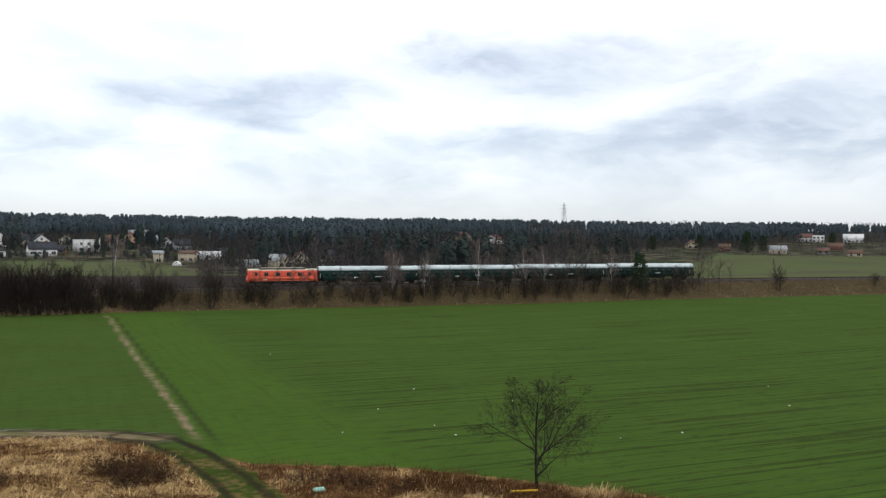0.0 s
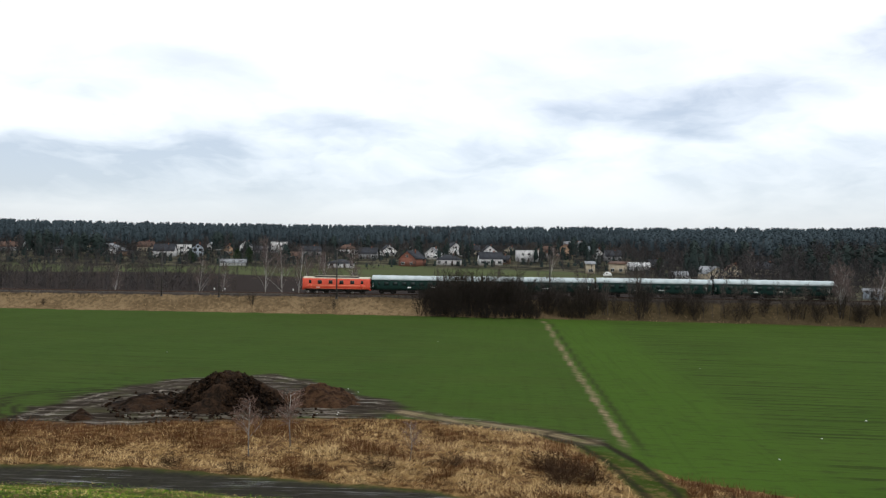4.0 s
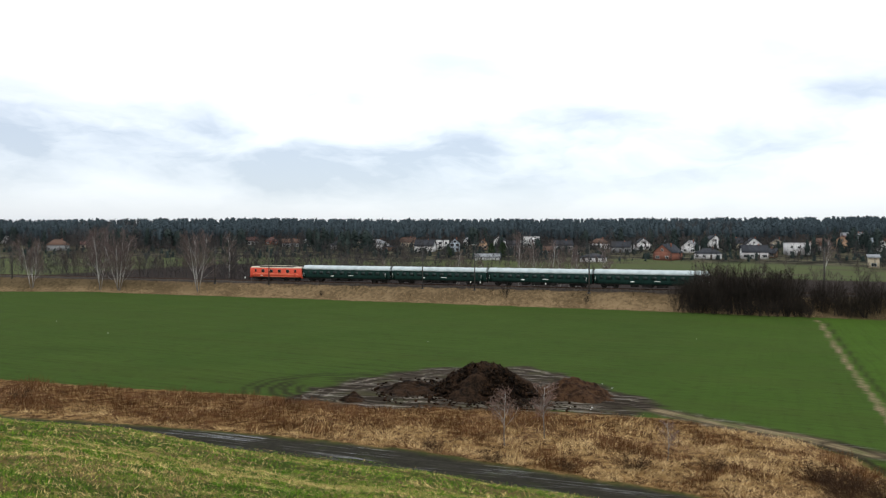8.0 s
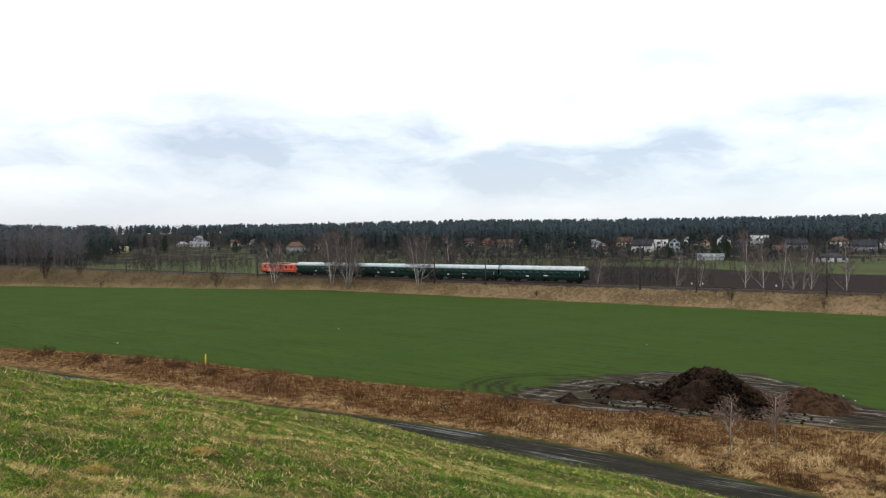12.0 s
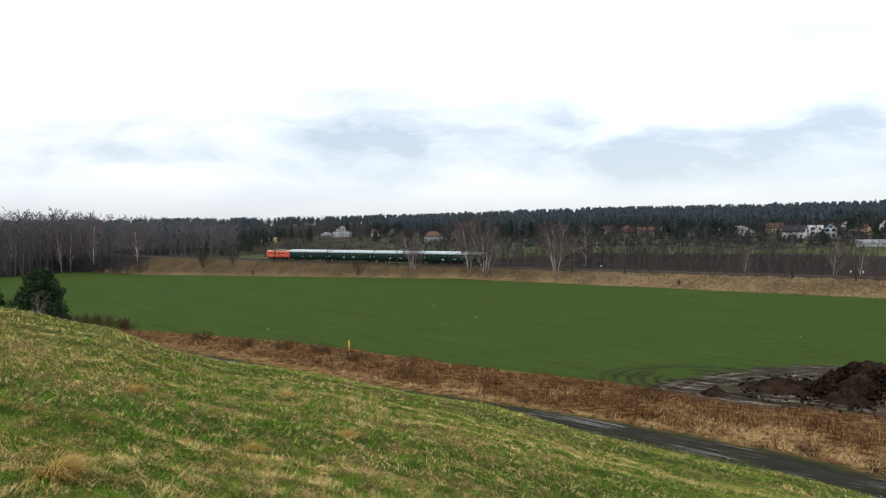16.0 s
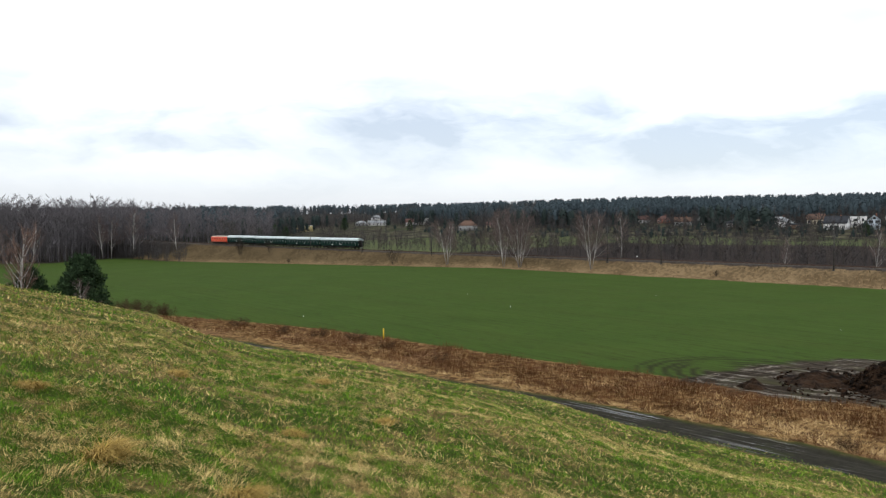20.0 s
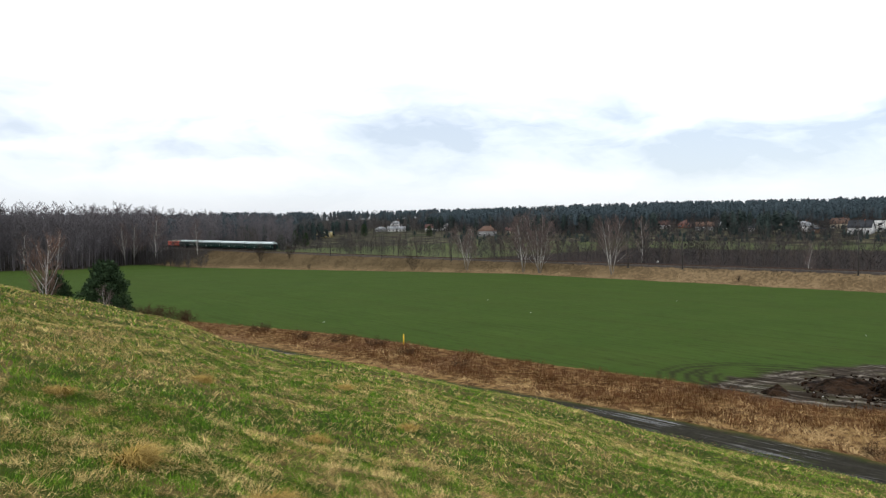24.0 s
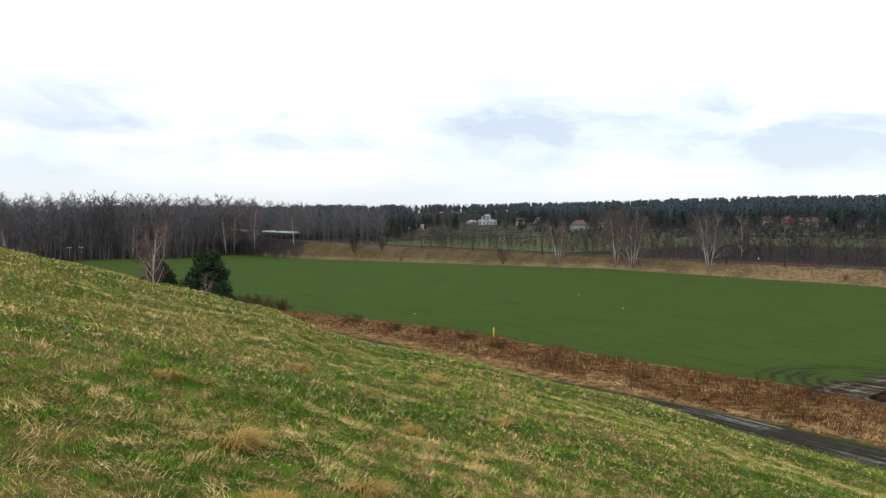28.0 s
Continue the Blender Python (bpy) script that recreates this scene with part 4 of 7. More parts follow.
def branch(rng, limbs, twigs, p, way, length, radius, level, last, style):
    """One bent, tapering branch and what grows from it."""
    n = 6 if level == 0 else 4 if level < last else 3
    pts, d = [np.array(p, float)], np.array(way, float)
    for i in range(n - 1):
        d = d + rng.normal(0, style["bend"], 3) * (0.4 if level == 0 else 1.0) + np.array((0, 0, style["up"] if level else 0.05))
        d /= np.linalg.norm(d)
        pts.append(pts[-1] + d * length / (n - 1))
    tip = 0.35 if level < last else 0.3
    radii = np.linspace(radius, radius * tip, n)
    if level == last:
        o = np.cross(d, rng.normal(0, 1, 3))
        o *= radius * 1.3 / (np.linalg.norm(o) + 1e-9)
        twigs.add([pts[0] - o, pts[0] + o, pts[1] + o * 0.8, pts[1] - o * 0.8, pts[2]], [(0, 1, 2, 3)], [(3, 2, 4)])
    else:
        (limbs if level < min(2, last) else twigs).tube(pts, radii, (7, 5, 3, 3, 3)[level] if last > 2 else 3)
    if level >= last:
        return
    kids = style["kids"][level]
    lo = style["clear"] if level == 0 else 0.2
    for k in range(kids):
        f = lo + (1 - lo) * (k + rng.uniform(0.1, 0.9)) / kids
        i = min(int(f * (n - 1)), n - 2)
        base = pts[i] + (pts[i + 1] - pts[i]) * (f * (n - 1) - i)
        axis = (pts[i + 1] - pts[i]) / (np.linalg.norm(pts[i + 1] - pts[i]) + 1e-9)
        out = rng.normal(0, 1, 3)
        out -= axis * out.dot(axis)
        out /= np.linalg.norm(out) + 1e-9
        a = radians(rng.uniform(*style["angle"]))
        w = axis * math.cos(a) + out * math.sin(a)
        reach = style["reach"][level] * (1.15 - (0.75 * f if level == 0 else 0.5 * f)) * rng.uniform(0.7, 1.2)
        branch(rng, limbs, twigs, base, w, length * reach, max(radius * (1 - 0.65 * f) * style["thin"], style["least"]), level + 1, last, style)


OAKY = dict(bend=0.20, up=0.07, kids=(9, 7, 6, 4), clear=0.22, angle=(32, 62), reach=(0.62, 0.55, 0.5, 0.5), thin=0.55, least=0.012)
BIRCHY = dict(bend=0.10, up=0.08, kids=(18, 9, 8), clear=0.18, angle=(22, 46), reach=(0.42, 0.55, 0.6), thin=0.42, least=0.0128)
SLIM = dict(bend=0.13, up=0.10, kids=(15, 6, 6), clear=0.28, angle=(22, 50), reach=(0.40, 0.55, 0.6), thin=0.34, least=0.014)
SHRUB = dict(bend=0.14, up=0.15, kids=(9, 6), clear=0.10, angle=(16, 48), reach=(0.50, 0.62), thin=0.42, least=0.0095)


def grow(seed, height, radius, style, stems=1, spread=0.25, last=3):
    rng = np.random.default_rng(seed)
    limbs, twigs = Geo(), Geo()
    for k in range(stems):
        a = rng.uniform(0, 6.28)
        lean = spread * rng.uniform(0.3, 1.0) if stems > 1 else 0.03
        off = 0.25 * (stems > 1) * rng.uniform(0.2, 1)
        branch(rng, limbs, twigs, (off * math.cos(a), off * math.sin(a), -0.25), (lean * math.cos(a), lean * math.sin(a), 1), height * rng.uniform(0.75, 1.0) if stems > 1 else height, radius * rng.uniform(0.7, 1.0), 0, last, style)
    return limbs, twigs


def bare_tree(name, label, category, seed, height, radius, style, bark, twig, stems=1, spread=0.25, last=3, m=None, group=""):
    limbs, twigs = grow(seed, height, radius, style, stems, spread, last)
    e = thing(name, label, category, m or Matrix(), group)
    part("trunk", limbs, bark, e, smooth=True)
    part("crown", twigs, twig, e)
    return e


def stand(x, y, turn=0.0, size=1.0, sink=0.0):
    return Matrix.Translation((x, y, gz(x, y) - sink)) @ Matrix.Rotation(turn, 4, "Z") @ Matrix.Scale(size, 4)


class Stock:
    """A few grown trees of a kind, copied to their places; the first use of each takes the grown one itself."""

    def __init__(self, grown, seed):
        self.grown, self.used, self.rng = grown, [False] * len(grown), random.Random(len(grown) * 7 + seed)
        self.height = [max(v.co.z for c in ob.children for v in c.data.vertices) for ob in grown]

    def put(self, x, y, height, which=None, label=""):
        i = self.rng.randrange(len(self.grown)) if which is None else which % len(self.grown)
        m = stand(x, y, self.rng.uniform(0, 6.28), height / self.height[i])
        if self.used[i]:
            ob = copy_thing(self.grown[i], m)
            ob.matrix_basis = m
        else:
            ob, self.used[i] = self.grown[i], True
            ob.matrix_basis = m
        return tagged(ob, label) if label else ob

    def done(self):
        for ob, used in zip(self.grown, self.used):
            if not used:
                for o in (*ob.children_recursive, ob):
                    bpy.data.objects.remove(o)


birches = Stock([bare_tree("birch_tree", "bare birch with a white trunk beside the railway", "tree", 11 + i, 12.0, 0.105, BIRCHY, M["birch"], M["twig_brown"], group="birches along the railway") for i in range(4)], 120)
twins = Stock([bare_tree("birch_tree", "clump of bare white birch stems on the railway bank", "tree", 31 + i, 12.0, 0.085, BIRCHY, M["birch"], M["twig_brown"], 3 + i, 0.26, group="birches along the railway") for i in range(2)], 121)
slims = Stock([bare_tree("bare_tree", "slender leafless tree with a grey trunk", "tree", 51 + i, 10.0, 0.11, SLIM, M["bark_grey"], M["twig_grey"], group="leafless trees") for i in range(5)], 100)
shrubs = Stock([bare_tree("bare_bush", "dark leafless bush with many stems", "bush", 71 + i, 4.0, 0.028, SHRUB, M["bark_dark"], M["twig_dark"], 9, 0.44, 2, group="leafless bushes") for i in range(4)], 40)
broad = Stock([bare_tree("bare_tree", "broad leafless tree with brown twigs", "tree", 91 + i, 9.0, 0.17, OAKY, M["bark_dark"], M["twig_brown"], group="leafless trees") for i in range(3)], 90)

# birches on the bank and behind the line
twins.put(*beside(70.4, -7.5), 17.5, 0)
twins.put(*beside(69.3, -7.5), 16.8, 1)
twins.put(*beside(64.3, -7.0), 16.2, 0)
twins.put(*beside(74.4, -8.0), 14.5, 0)
twins.put(*beside(3.6, -6.5), 11.5, 1)
for az, v, h in ((1.3, -6.5, 10.6), (-2.5, -4.8, 12.0), (-5.9, -6.2, 11.5), (-7.2, -5.0, 10.6), (-11.8, -6.2, 11.0)):
    birches.put(*beside(az, v), h)
for az, v, h in ((42.1, 9, 15.5), (40.9, 6, 13.0), (39.9, 8, 13.8), (39.2, 9, 11.5), (38.6, 12, 12.0), (38.1, 8, 12.2), (36.0, 7, 13.6), (46.5, 10, 11), (45.0, 8, 9), (51.8, 9, 8.5), (62.3, 26, 15.5)):
    birches.put(*beside(az, v), h)
birches.put(*polar(8.8, 330), 13.0, label="large bare birch with a pale crown near the houses")
birches.put(*polar(22.1, 330), 14.0, label="tall bare birch in front of the houses")
# row of slender trees behind the line
rng = random.Random(5)
for i in range(74):
    az = rng.uniform(44, 73) if i < 60 else rng.uniform(73, 86)
    slims.put(*beside(az, rng.uniform(7, 34)), rng.uniform(6, 11) * (1.15 if az > 58 else 0.95))
for i in range(44):
    slims.put(*polar(rng.uniform(17, 62), rng.uniform(385, 520)), rng.uniform(5.5, 11), label="slender leafless tree in a village garden")
for az, v, h in ((37.0, 7, 10), (50.5, 16, 11), (62.0, 14, 13), (30.6, 10, 6), (33.0, 12, 7), (88.0, 12, 12), (89.0, 16, 14), (90.0, 14, 15)):
    slims.put(*beside(az, v), h)
# the dark thicket and the bushes in front of the line
for i in range(40):
    shrubs.put(*beside(22.8 + 8.6 * (i + rng.uniform(0, 1)) / 40, rng.uniform(-11.5, -5.5)), rng.uniform(4.8, 8.2) * (1.3 if 24 < 22.8 + 8.6 * i / 40 < 30.4 else 0.85))
for i in range(26):
    shrubs.put(*beside(22.8 + 8.3 * (i + rng.uniform(0, 1)) / 26, rng.uniform(-13.5, -10.5)), rng.uniform(2.4, 3.8))
for i in range(9):
    shrubs.put(*beside(19.8 + 3.0 * (i + rng.uniform(0, 1)) / 9, rng.uniform(-10, -6)), rng.uniform(4.5, 6.8))
for az, h in ((21.3, 6.5), (19.9, 7.8), (19.5, 7.0), (17.6, 4.5), (16.0, 8.5), (15.6, 6.5), (14.2, 4), (12.4, 4.8), (11.8, 4.0), (9.7, 5.6), (9.2, 4.6), (7.9, 4.2), (5.7, 6.0), (4.8, 4.6), (2.3, 5.5), (0.4, 4.8), (-0.7, 5.6), (-1.6, 5.0), (-3.6, 5.5), (-4.6, 5.8), (-6.6, 5.4), (-8.1, 8.0), (-9.0, 6.0), (-9.8, 8.5), (-10.8, 6.5), (-12.8, 7.0), (-14.0, 6.4), (-15.4, 7.6), (-16.2, 6.4), (-22.6, 7.0)):
    shrubs.put(*beside(az, -7.6 + 1.6 * math.sin(az * 5)), h)
for az, h in ((21.0, 6.0), (18.2, 4.5), (16.3, 9.5), (8.3, 5.0), (-0.2, 6.0), (-5.2, 7.5), (22.9, 8.5), (22.5, 8.0), (20.1, 9.0), (19.7, 9.5), (19.2, 8.0), (16.7, 9.0), (16.1, 9.5), (12.6, 7.0), (7.2, 7.0), (2.9, 7.5), (-17.6, 11.0), (-18.2, 10.5), (-18.9, 8.5), (-19.6, 7.0), (-22.4, 8.0), (-8.6, 9.0)):
    slims.put(*beside(az, -6.8), h)
for az, h in ((29.9, 9.5), (29.4, 10.5), (28.8, 10.0), (28.3, 9.0), (26.6, 10.5), (25.9, 9.0), (24.4, 10.0)):
    slims.put(*beside(az, -7.4), h, label="slender leafless tree rising from the thicket by the railway")
for i in range(92):
    slims.put(*beside(rng.uniform(-19, 22.5), rng.uniform(-8.6, -5.6)), rng.uniform(3.6, 7.5))
for i in range(44):
    shrubs.put(*beside(rng.uniform(-18, 22.5), rng.uniform(-8.6, -5.6)), rng.uniform(3.0, 5.8))
for az, v, h in ((-28.1, -6, 4.0), (43.0, -6.5, 3.6), (78.2, -9, 6.5), (88.8, -9, 9.0), (86.8, -6, 6.5), (85.5, -12, 2.4), (37.4, -7.5, 2.6), (56, -7.5, 1.8), (98.0, -6, 4)):
    shrubs.put(*beside(az, v), h)

# brown brambles in the strip of dead grass
brambles = Stock([bare_tree("bramble_bush", "low brown tangle of dead brambles in the grass", "bush", 131 + i, 1.5, 0.012, dict(SHRUB, bend=0.3, up=-0.02, angle=(25, 70), least=0.0045), M["bramble"], M["bramble"], 22, 1.5, 2, group="bramble bushes") for i in range(2)], 77)
for az, d, h in ((21.4, 50, 1.5), (20.0, 49, 1.5), (22.8, 51, 1.4), (18.6, 48.5, 1.2), (21.0, 47.5, 1.3), (34.2, 50, 1.1), (29.0, 51, 0.9), (9.7, 46.2, 1.0), (7.6, 46, 0.9), (5.7, 45.2, 1.0), (3.0, 44.5, 0.9),
                 (95.2, 131, 2.2), (96.0, 133, 2.3), (94.3, 128, 1.9), (96.8, 136, 2.2), (93.6, 126, 1.6), (83.6, 97, 1.2), (80.9, 93, 1.3), (78.9, 87, 1.1), (86.2, 100, 1.2), (89.0, 110, 1.4), (75.0, 78, 1.0), (48.0, 53, 0.9), (44.0, 50.5, 0.9), (38.5, 49, 0.8)):
    brambles.put(*polar(az, d), h)

# the lone tree by the field
lone = bare_tree("lone_tree", "small leafless tree with dark spreading boughs at the field's edge", "tree", 19, 5.2, 0.13, dict(bend=0.13, up=0.04, kids=(13, 9, 8, 7), clear=0.16, angle=(34, 56), reach=(0.76, 0.56, 0.5, 0.55), thin=0.52, least=0.005), M["bark_dark"], M["twig_dark"], last=4, m=stand(*polar(-6.8, 44.6)))
# young birches in the dead grass
sapling = bare_tree("birch_sapling", "young birch with a thin white stem and reddish twigs", "tree", 15, 3.8, 0.05, dict(BIRCHY, bend=0.16, kids=(17, 8, 6), clear=0.34, angle=(34, 62), reach=(0.46, 0.52, 0.5), thin=0.5, least=0.010), M["birch"], M["twig_red"], m=stand(*polar(43.1, 54.3)), group="birch saplings")
copy_thing(sapling, stand(*polar(40.3, 56.4), 2.0, 1.02))
tagged(copy_thing(sapling, stand(*polar(31.9, 52.0), 4.0, 0.66)), "thin leafless sapling standing in dead grass")
# the white birch and pines at the hill's foot
bare_tree("birch_tree", "pale bare birch with upswept boughs beside dark pines", "tree", 23, 10.3, 0.16, dict(BIRCHY, kids=(22, 9, 9), clear=0.20, angle=(22, 42), reach=(0.46, 0.5, 0.55), thin=0.5, up=0.13), M["birch"], M["twig_red"], m=stand(*polar(102.4, 104)), group="birches along the railway")
birches.put(*polar(98.9, 99), 6.4, label="slim white birch in front of a pine")
slims.put(*polar(109.4, 190), 10.0)


def needle_clumps(rng, g, at, size, count):
    for _ in range(count):
        d = rng.normal(0, 1, 3)
        d /= np.linalg.norm(d)
        p = at + d * size * rng.uniform(0.3, 1.0) * np.array((1, 1, 0.75))
        a, b = rng.normal(0, 1, 3), rng.normal(0, 1, 3)
        a /= np.linalg.norm(a)
        b = np.cross(a, b)
        b /= np.linalg.norm(b) + 1e-9
        w = size * rng.uniform(0.16, 0.34)
        a = a * 0.6 + d * 0.6 + np.array((0, 0, 0.25))
        g.add([p - a * w, p + b * w * 0.42, p + a * w, p - b * w * 0.42], [(0, 1, 2, 3)])


def pine(name, label, seed, height, width, m, group="", full=1.0):
    """A young conifer: a dome of boughs down to the ground, each ending in tufts of needles."""
    rng = np.random.default_rng(seed)
    e = thing(name, label, "tree", m, group)
    limbs, g = Geo(), Geo()
    limbs.tube([(0, 0, -0.3), (0.1, 0, height * 0.4), (0, 0.1, height * 0.93)], [0.16, 0.11, 0.03], 7)
    for k in range(64):
        f = 0.04 + 0.93 * (k + rng.uniform(0, 1)) / 64
        a = k * 2.4 + rng.uniform(-0.4, 0.4)
        r = width / 2 * (1 - f ** 2.1) ** 0.62 * rng.uniform(0.68, 1.05) * (1 + 0.12 * math.sin(2 * a + seed))
        z = height * f
        end = np.array((r * math.cos(a), r * math.sin(a), z + 0.12 * r))
        limbs.tube([(0, 0, z - 0.15 * r), end * (0.5, 0.5, 1), end], [0.04, 0.03, 0.015], 4)
        needle_clumps(rng, g, end, width * 0.125, int(120 * full))
        needle_clumps(rng, g, end * (0.62, 0.62, 1), width * 0.14, int(90 * full))
    part("trunk", limbs, M["bark_dark"], e)
    part("crown", g, M["needle"], e)
    return e


near_pine = pine("pine_tree", "dense dark green young pine at the foot of the hill", 3, 9.6, 6.6, stand(*polar(98.9, 104), 0.4), "young pines")
copy_thing(near_pine, stand(*polar(102.0, 108), 2.2, 0.78))
copy_thing(near_pine, stand(*polar(100.4, 104), 3.0, 0.40))
fir = pine("pine_tree", "dark conifer on the railway bank", 5, 8.5, 5.2, stand(*beside(-13.7, -5.6)), "conifers", 0.45)
for az, d, h in ((5.6, 395, 10), (4.4, 400, 9), (6.6, 410, 9), (14.7, 372, 7), (-20.6, 560, 14), (-21.6, 590, 11), (-17.6, 600, 10), (-14.5, 560, 10), (-12.6, 600, 9), (-25.7, 700, 11), (85.7, 520, 9), (86.4, 540, 10), (87.4, 470, 9), (81.6, 700, 11), (44.0, 430, 7), (43.2, 420, 8), (47.0, 420, 6), (77.0, 640, 9), (92.0, 460, 12)):
    copy_thing(fir, stand(*polar(az, d), az, h / 8.5))


# ---- woods: joined, far off ----
def scatter(protos, places, rng):
    """Copies of small meshes (vertices, quads, triangles) at x, y, z, height, joined into one."""
    out = Geo()
    for i, (v, q, t) in enumerate(protos):
        mine = places[i::len(protos)]
        if not len(mine):
            continue
        a = rng.uniform(0, 6.28, len(mine))
        c, s = np.cos(a)[:, None], np.sin(a)[:, None]
        k = mine[:, 3][:, None]
        wide = k * rng.uniform(0.8, 1.2, len(mine))[:, None]
        x = (v[None, :, 0] * c - v[None, :, 1] * s) * wide + mine[:, 0][:, None]
        y = (v[None, :, 0] * s + v[None, :, 1] * c) * wide + mine[:, 1][:, None]
        z = v[None, :, 2] * k + mine[:, 2][:, None]
        off = (np.arange(len(mine)) * len(v))[:, None, None]
        out.add(np.stack([x, y, z], -1).reshape(-1, 3), (q[None] + off).reshape(-1, 4) if len(q) else None, (t[None] + off).reshape(-1, 3) if len(t) else None)
    return out


def far_pine(seed, low=0.46, wide=0.155, clumps=24, tuft=0.36):
    """A forest tree with needles, one metre high: bare stem below, a rounded crown of ragged clumps above."""
    rng = np.random.default_rng(seed)
    g = Geo()
    g.tube([(0, 0, 0), (0, 0, 0.85)], [0.010, 0.005], 3)
    lean = rng.uniform(0, 6.28)

    def round_at(f, a):
        return wide * math.sin(math.pi * (0.24 + 0.66 * f) ** 0.8) ** 0.75 * (1 + 0.22 * math.sin(2 * a + lean) + 0.2 * math.sin(9 * f + lean))

    core = [(0.74 * round_at(f, a) * math.cos(a), 0.74 * round_at(f, a) * math.sin(a), low + (0.95 - low) * f) for f in (0.0, 0.3, 0.62, 0.88) for a in np.arange(5) * 1.2566]
    g.add(core + [(0, 0, 0.96)], [(5 * r + k, 5 * r + (k + 1) % 5, 5 * r + 5 + (k + 1) % 5, 5 * r + 5 + k) for r in range(3) for k in range(5)], [(15 + k, 15 + (k + 1) % 5, 20) for k in range(5)])
    for k in range(clumps):
        f = (k + rng.uniform(0, 1)) / clumps
        a = k * 2.4 + rng.uniform(-0.5, 0.5)
        girth = round_at(f, a)
        r = girth * rng.uniform(0.72, 1.08)
        p = np.array((r * math.cos(a), r * math.sin(a), low + (0.97 - low) * f))
        size = (tuft * girth + 0.010) * rng.uniform(0.8, 1.25)
        t, o = rng.normal(0, 0.5, 2)
        u = np.array((math.cos(a + 1.57 + t), math.sin(a + 1.57 + t), rng.uniform(-0.35, 0.35))) * size
        w = np.array((math.cos(a + o) * 0.5, math.sin(a + o) * 0.5, rng.uniform(0.45, 0.9))) * size * 0.8
        g.add([p - u, p - w * 0.6 - u * 0.35, p - w * 0.75 + u * 0.5, p + u * 0.95, p + w * 0.7 + u * 0.4, p + w - u * 0.45], [(0, 1, 2, 3), (0, 3, 4, 5)])
    return g.arrays()


def far_bare(seed, kids=20, twigs=8, low=0.32, fat=1.0):
    """A leafless forest tree, one metre high: a slim trunk, flat boughs, and twigs of one face each."""
    rng = np.random.default_rng(seed)
    g = Geo()
    bend = rng.normal(0, 0.012, (4, 2))
    pts = [np.array((bend[:i + 1, 0].sum(), bend[:i + 1, 1].sum(), z)) for i, z in enumerate((0.0, 0.35, 0.68, 0.95))]
    g.tube(pts, [0.0062, 0.005, 0.003, 0.0012], 4)
    for k in range(kids):
        f = low + (0.93 - low) * (k + rng.uniform(0, 1)) / kids
        i = min(int(f / 0.34), 2)
        base = pts[i] + (pts[i + 1] - pts[i]) * min(1.0, (f - pts[i][2]) / (pts[i + 1][2] - pts[i][2]))
        a, up = rng.uniform(0, 6.28), radians(rng.uniform(30, 68) - 26 * max(0.0, f - 0.6))
        d = np.array((math.cos(a) * math.cos(up), math.sin(a) * math.cos(up), math.sin(up)))
        long = (0.26 - 0.19 * abs(f - 0.5)) * rng.uniform(0.6, 1.2) * (1.1 - 0.5 * f)
        side = np.array((-math.sin(a), math.cos(a), 0.2)) * 0.0026 * fat
        end = base + d * long
        g.add([base - side, base + side, end + side * 0.3, end - side * 0.3], [(0, 1, 2, 3)])
        n = twigs
        q = rng.uniform(0.25, 1.0, n)[:, None]
        b = base + d * long * q
        w = d + rng.normal(0, 0.65, (n, 3)) + np.array((0, 0, 0.18))
        w /= np.linalg.norm(w, axis=1)[:, None]
        t = b + w * (long * rng.uniform(0.25, 0.6, (n, 1)))
        o = np.cross(w, rng.normal(0, 1, (n, 3)))
        o *= 0.0042 * fat / (np.linalg.norm(o, axis=1)[:, None] + 1e-9)
        g.add(np.stack([b - o, b + o, t], 1).reshape(-1, 3), None, np.arange(n * 3).reshape(-1, 3))
    return g.arrays()


TOP_AZ = (-40, -28.7, -20, -10, 0, 10, 20, 28, 35, 45, 55, 60, 65, 73, 84, 92, 120)
TOP_EL = (1.45, 1.53, 1.66, 1.75, 1.86, 1.83, 1.84, 1.82, 1.79, 1.74, 1.71, 1.70, 1.65, 1.40, 1.27, 1.24, 1.1)


def forest():
    rng = np.random.default_rng(12)
    n = 6800
    az = rng.uniform(-40, 106, n)
    depth = rng.uniform(0, 1, n) ** 1.15
    d = np.interp(az, RIDGE_AZ, EDGE_D) - 25 + 330 * depth + 8 * np.sin(az * 2.7)
    x, y = -np.sin(np.radians(az)) * d, np.cos(np.radians(az)) * d
    z = ground_z(x, y)
    top = EYE + d * np.tan(np.radians(np.interp(az, TOP_AZ, TOP_EL) + 0.03 * lumps(az, az * 0.3, 2.2)))
    h = np.clip(top - z, 9, 31) * np.where(rng.uniform(0, 1, n) < 0.04, 1.03, rng.uniform(0.93, 1.0, n))
    h = np.clip(h - d * np.tan(np.radians(rng.uniform(0.35, 0.95, n) * (1 - depth) ** 1.6)), 7, 31)
    leafless = (0.5 + 0.5 * lumps(az, d * 0.05, 5.0, 3.0) + 0.10 * (np.abs(az - 45) < 15) + 0.34 * (az > 68) + 0.26 * (az < -6) - 0.15 * depth) > 0.84
    spots = np.stack([x, y, z, h], -1)
    solid("pine_forest", scatter([far_pine(i) for i in range(7)], spots[~leafless], rng), M["needle_hazed"], "dark blue-green pine forest on the rising horizon, distance haze put into its colour", "forest", kind="stuff")
    solid("bare_forest", scatter([far_bare(i, 15, 6) for i in range(6)], spots[leafless], rng), M["wood_hazed"], "brown-grey leafless forest among the far pines", "forest", kind="stuff")


forest()


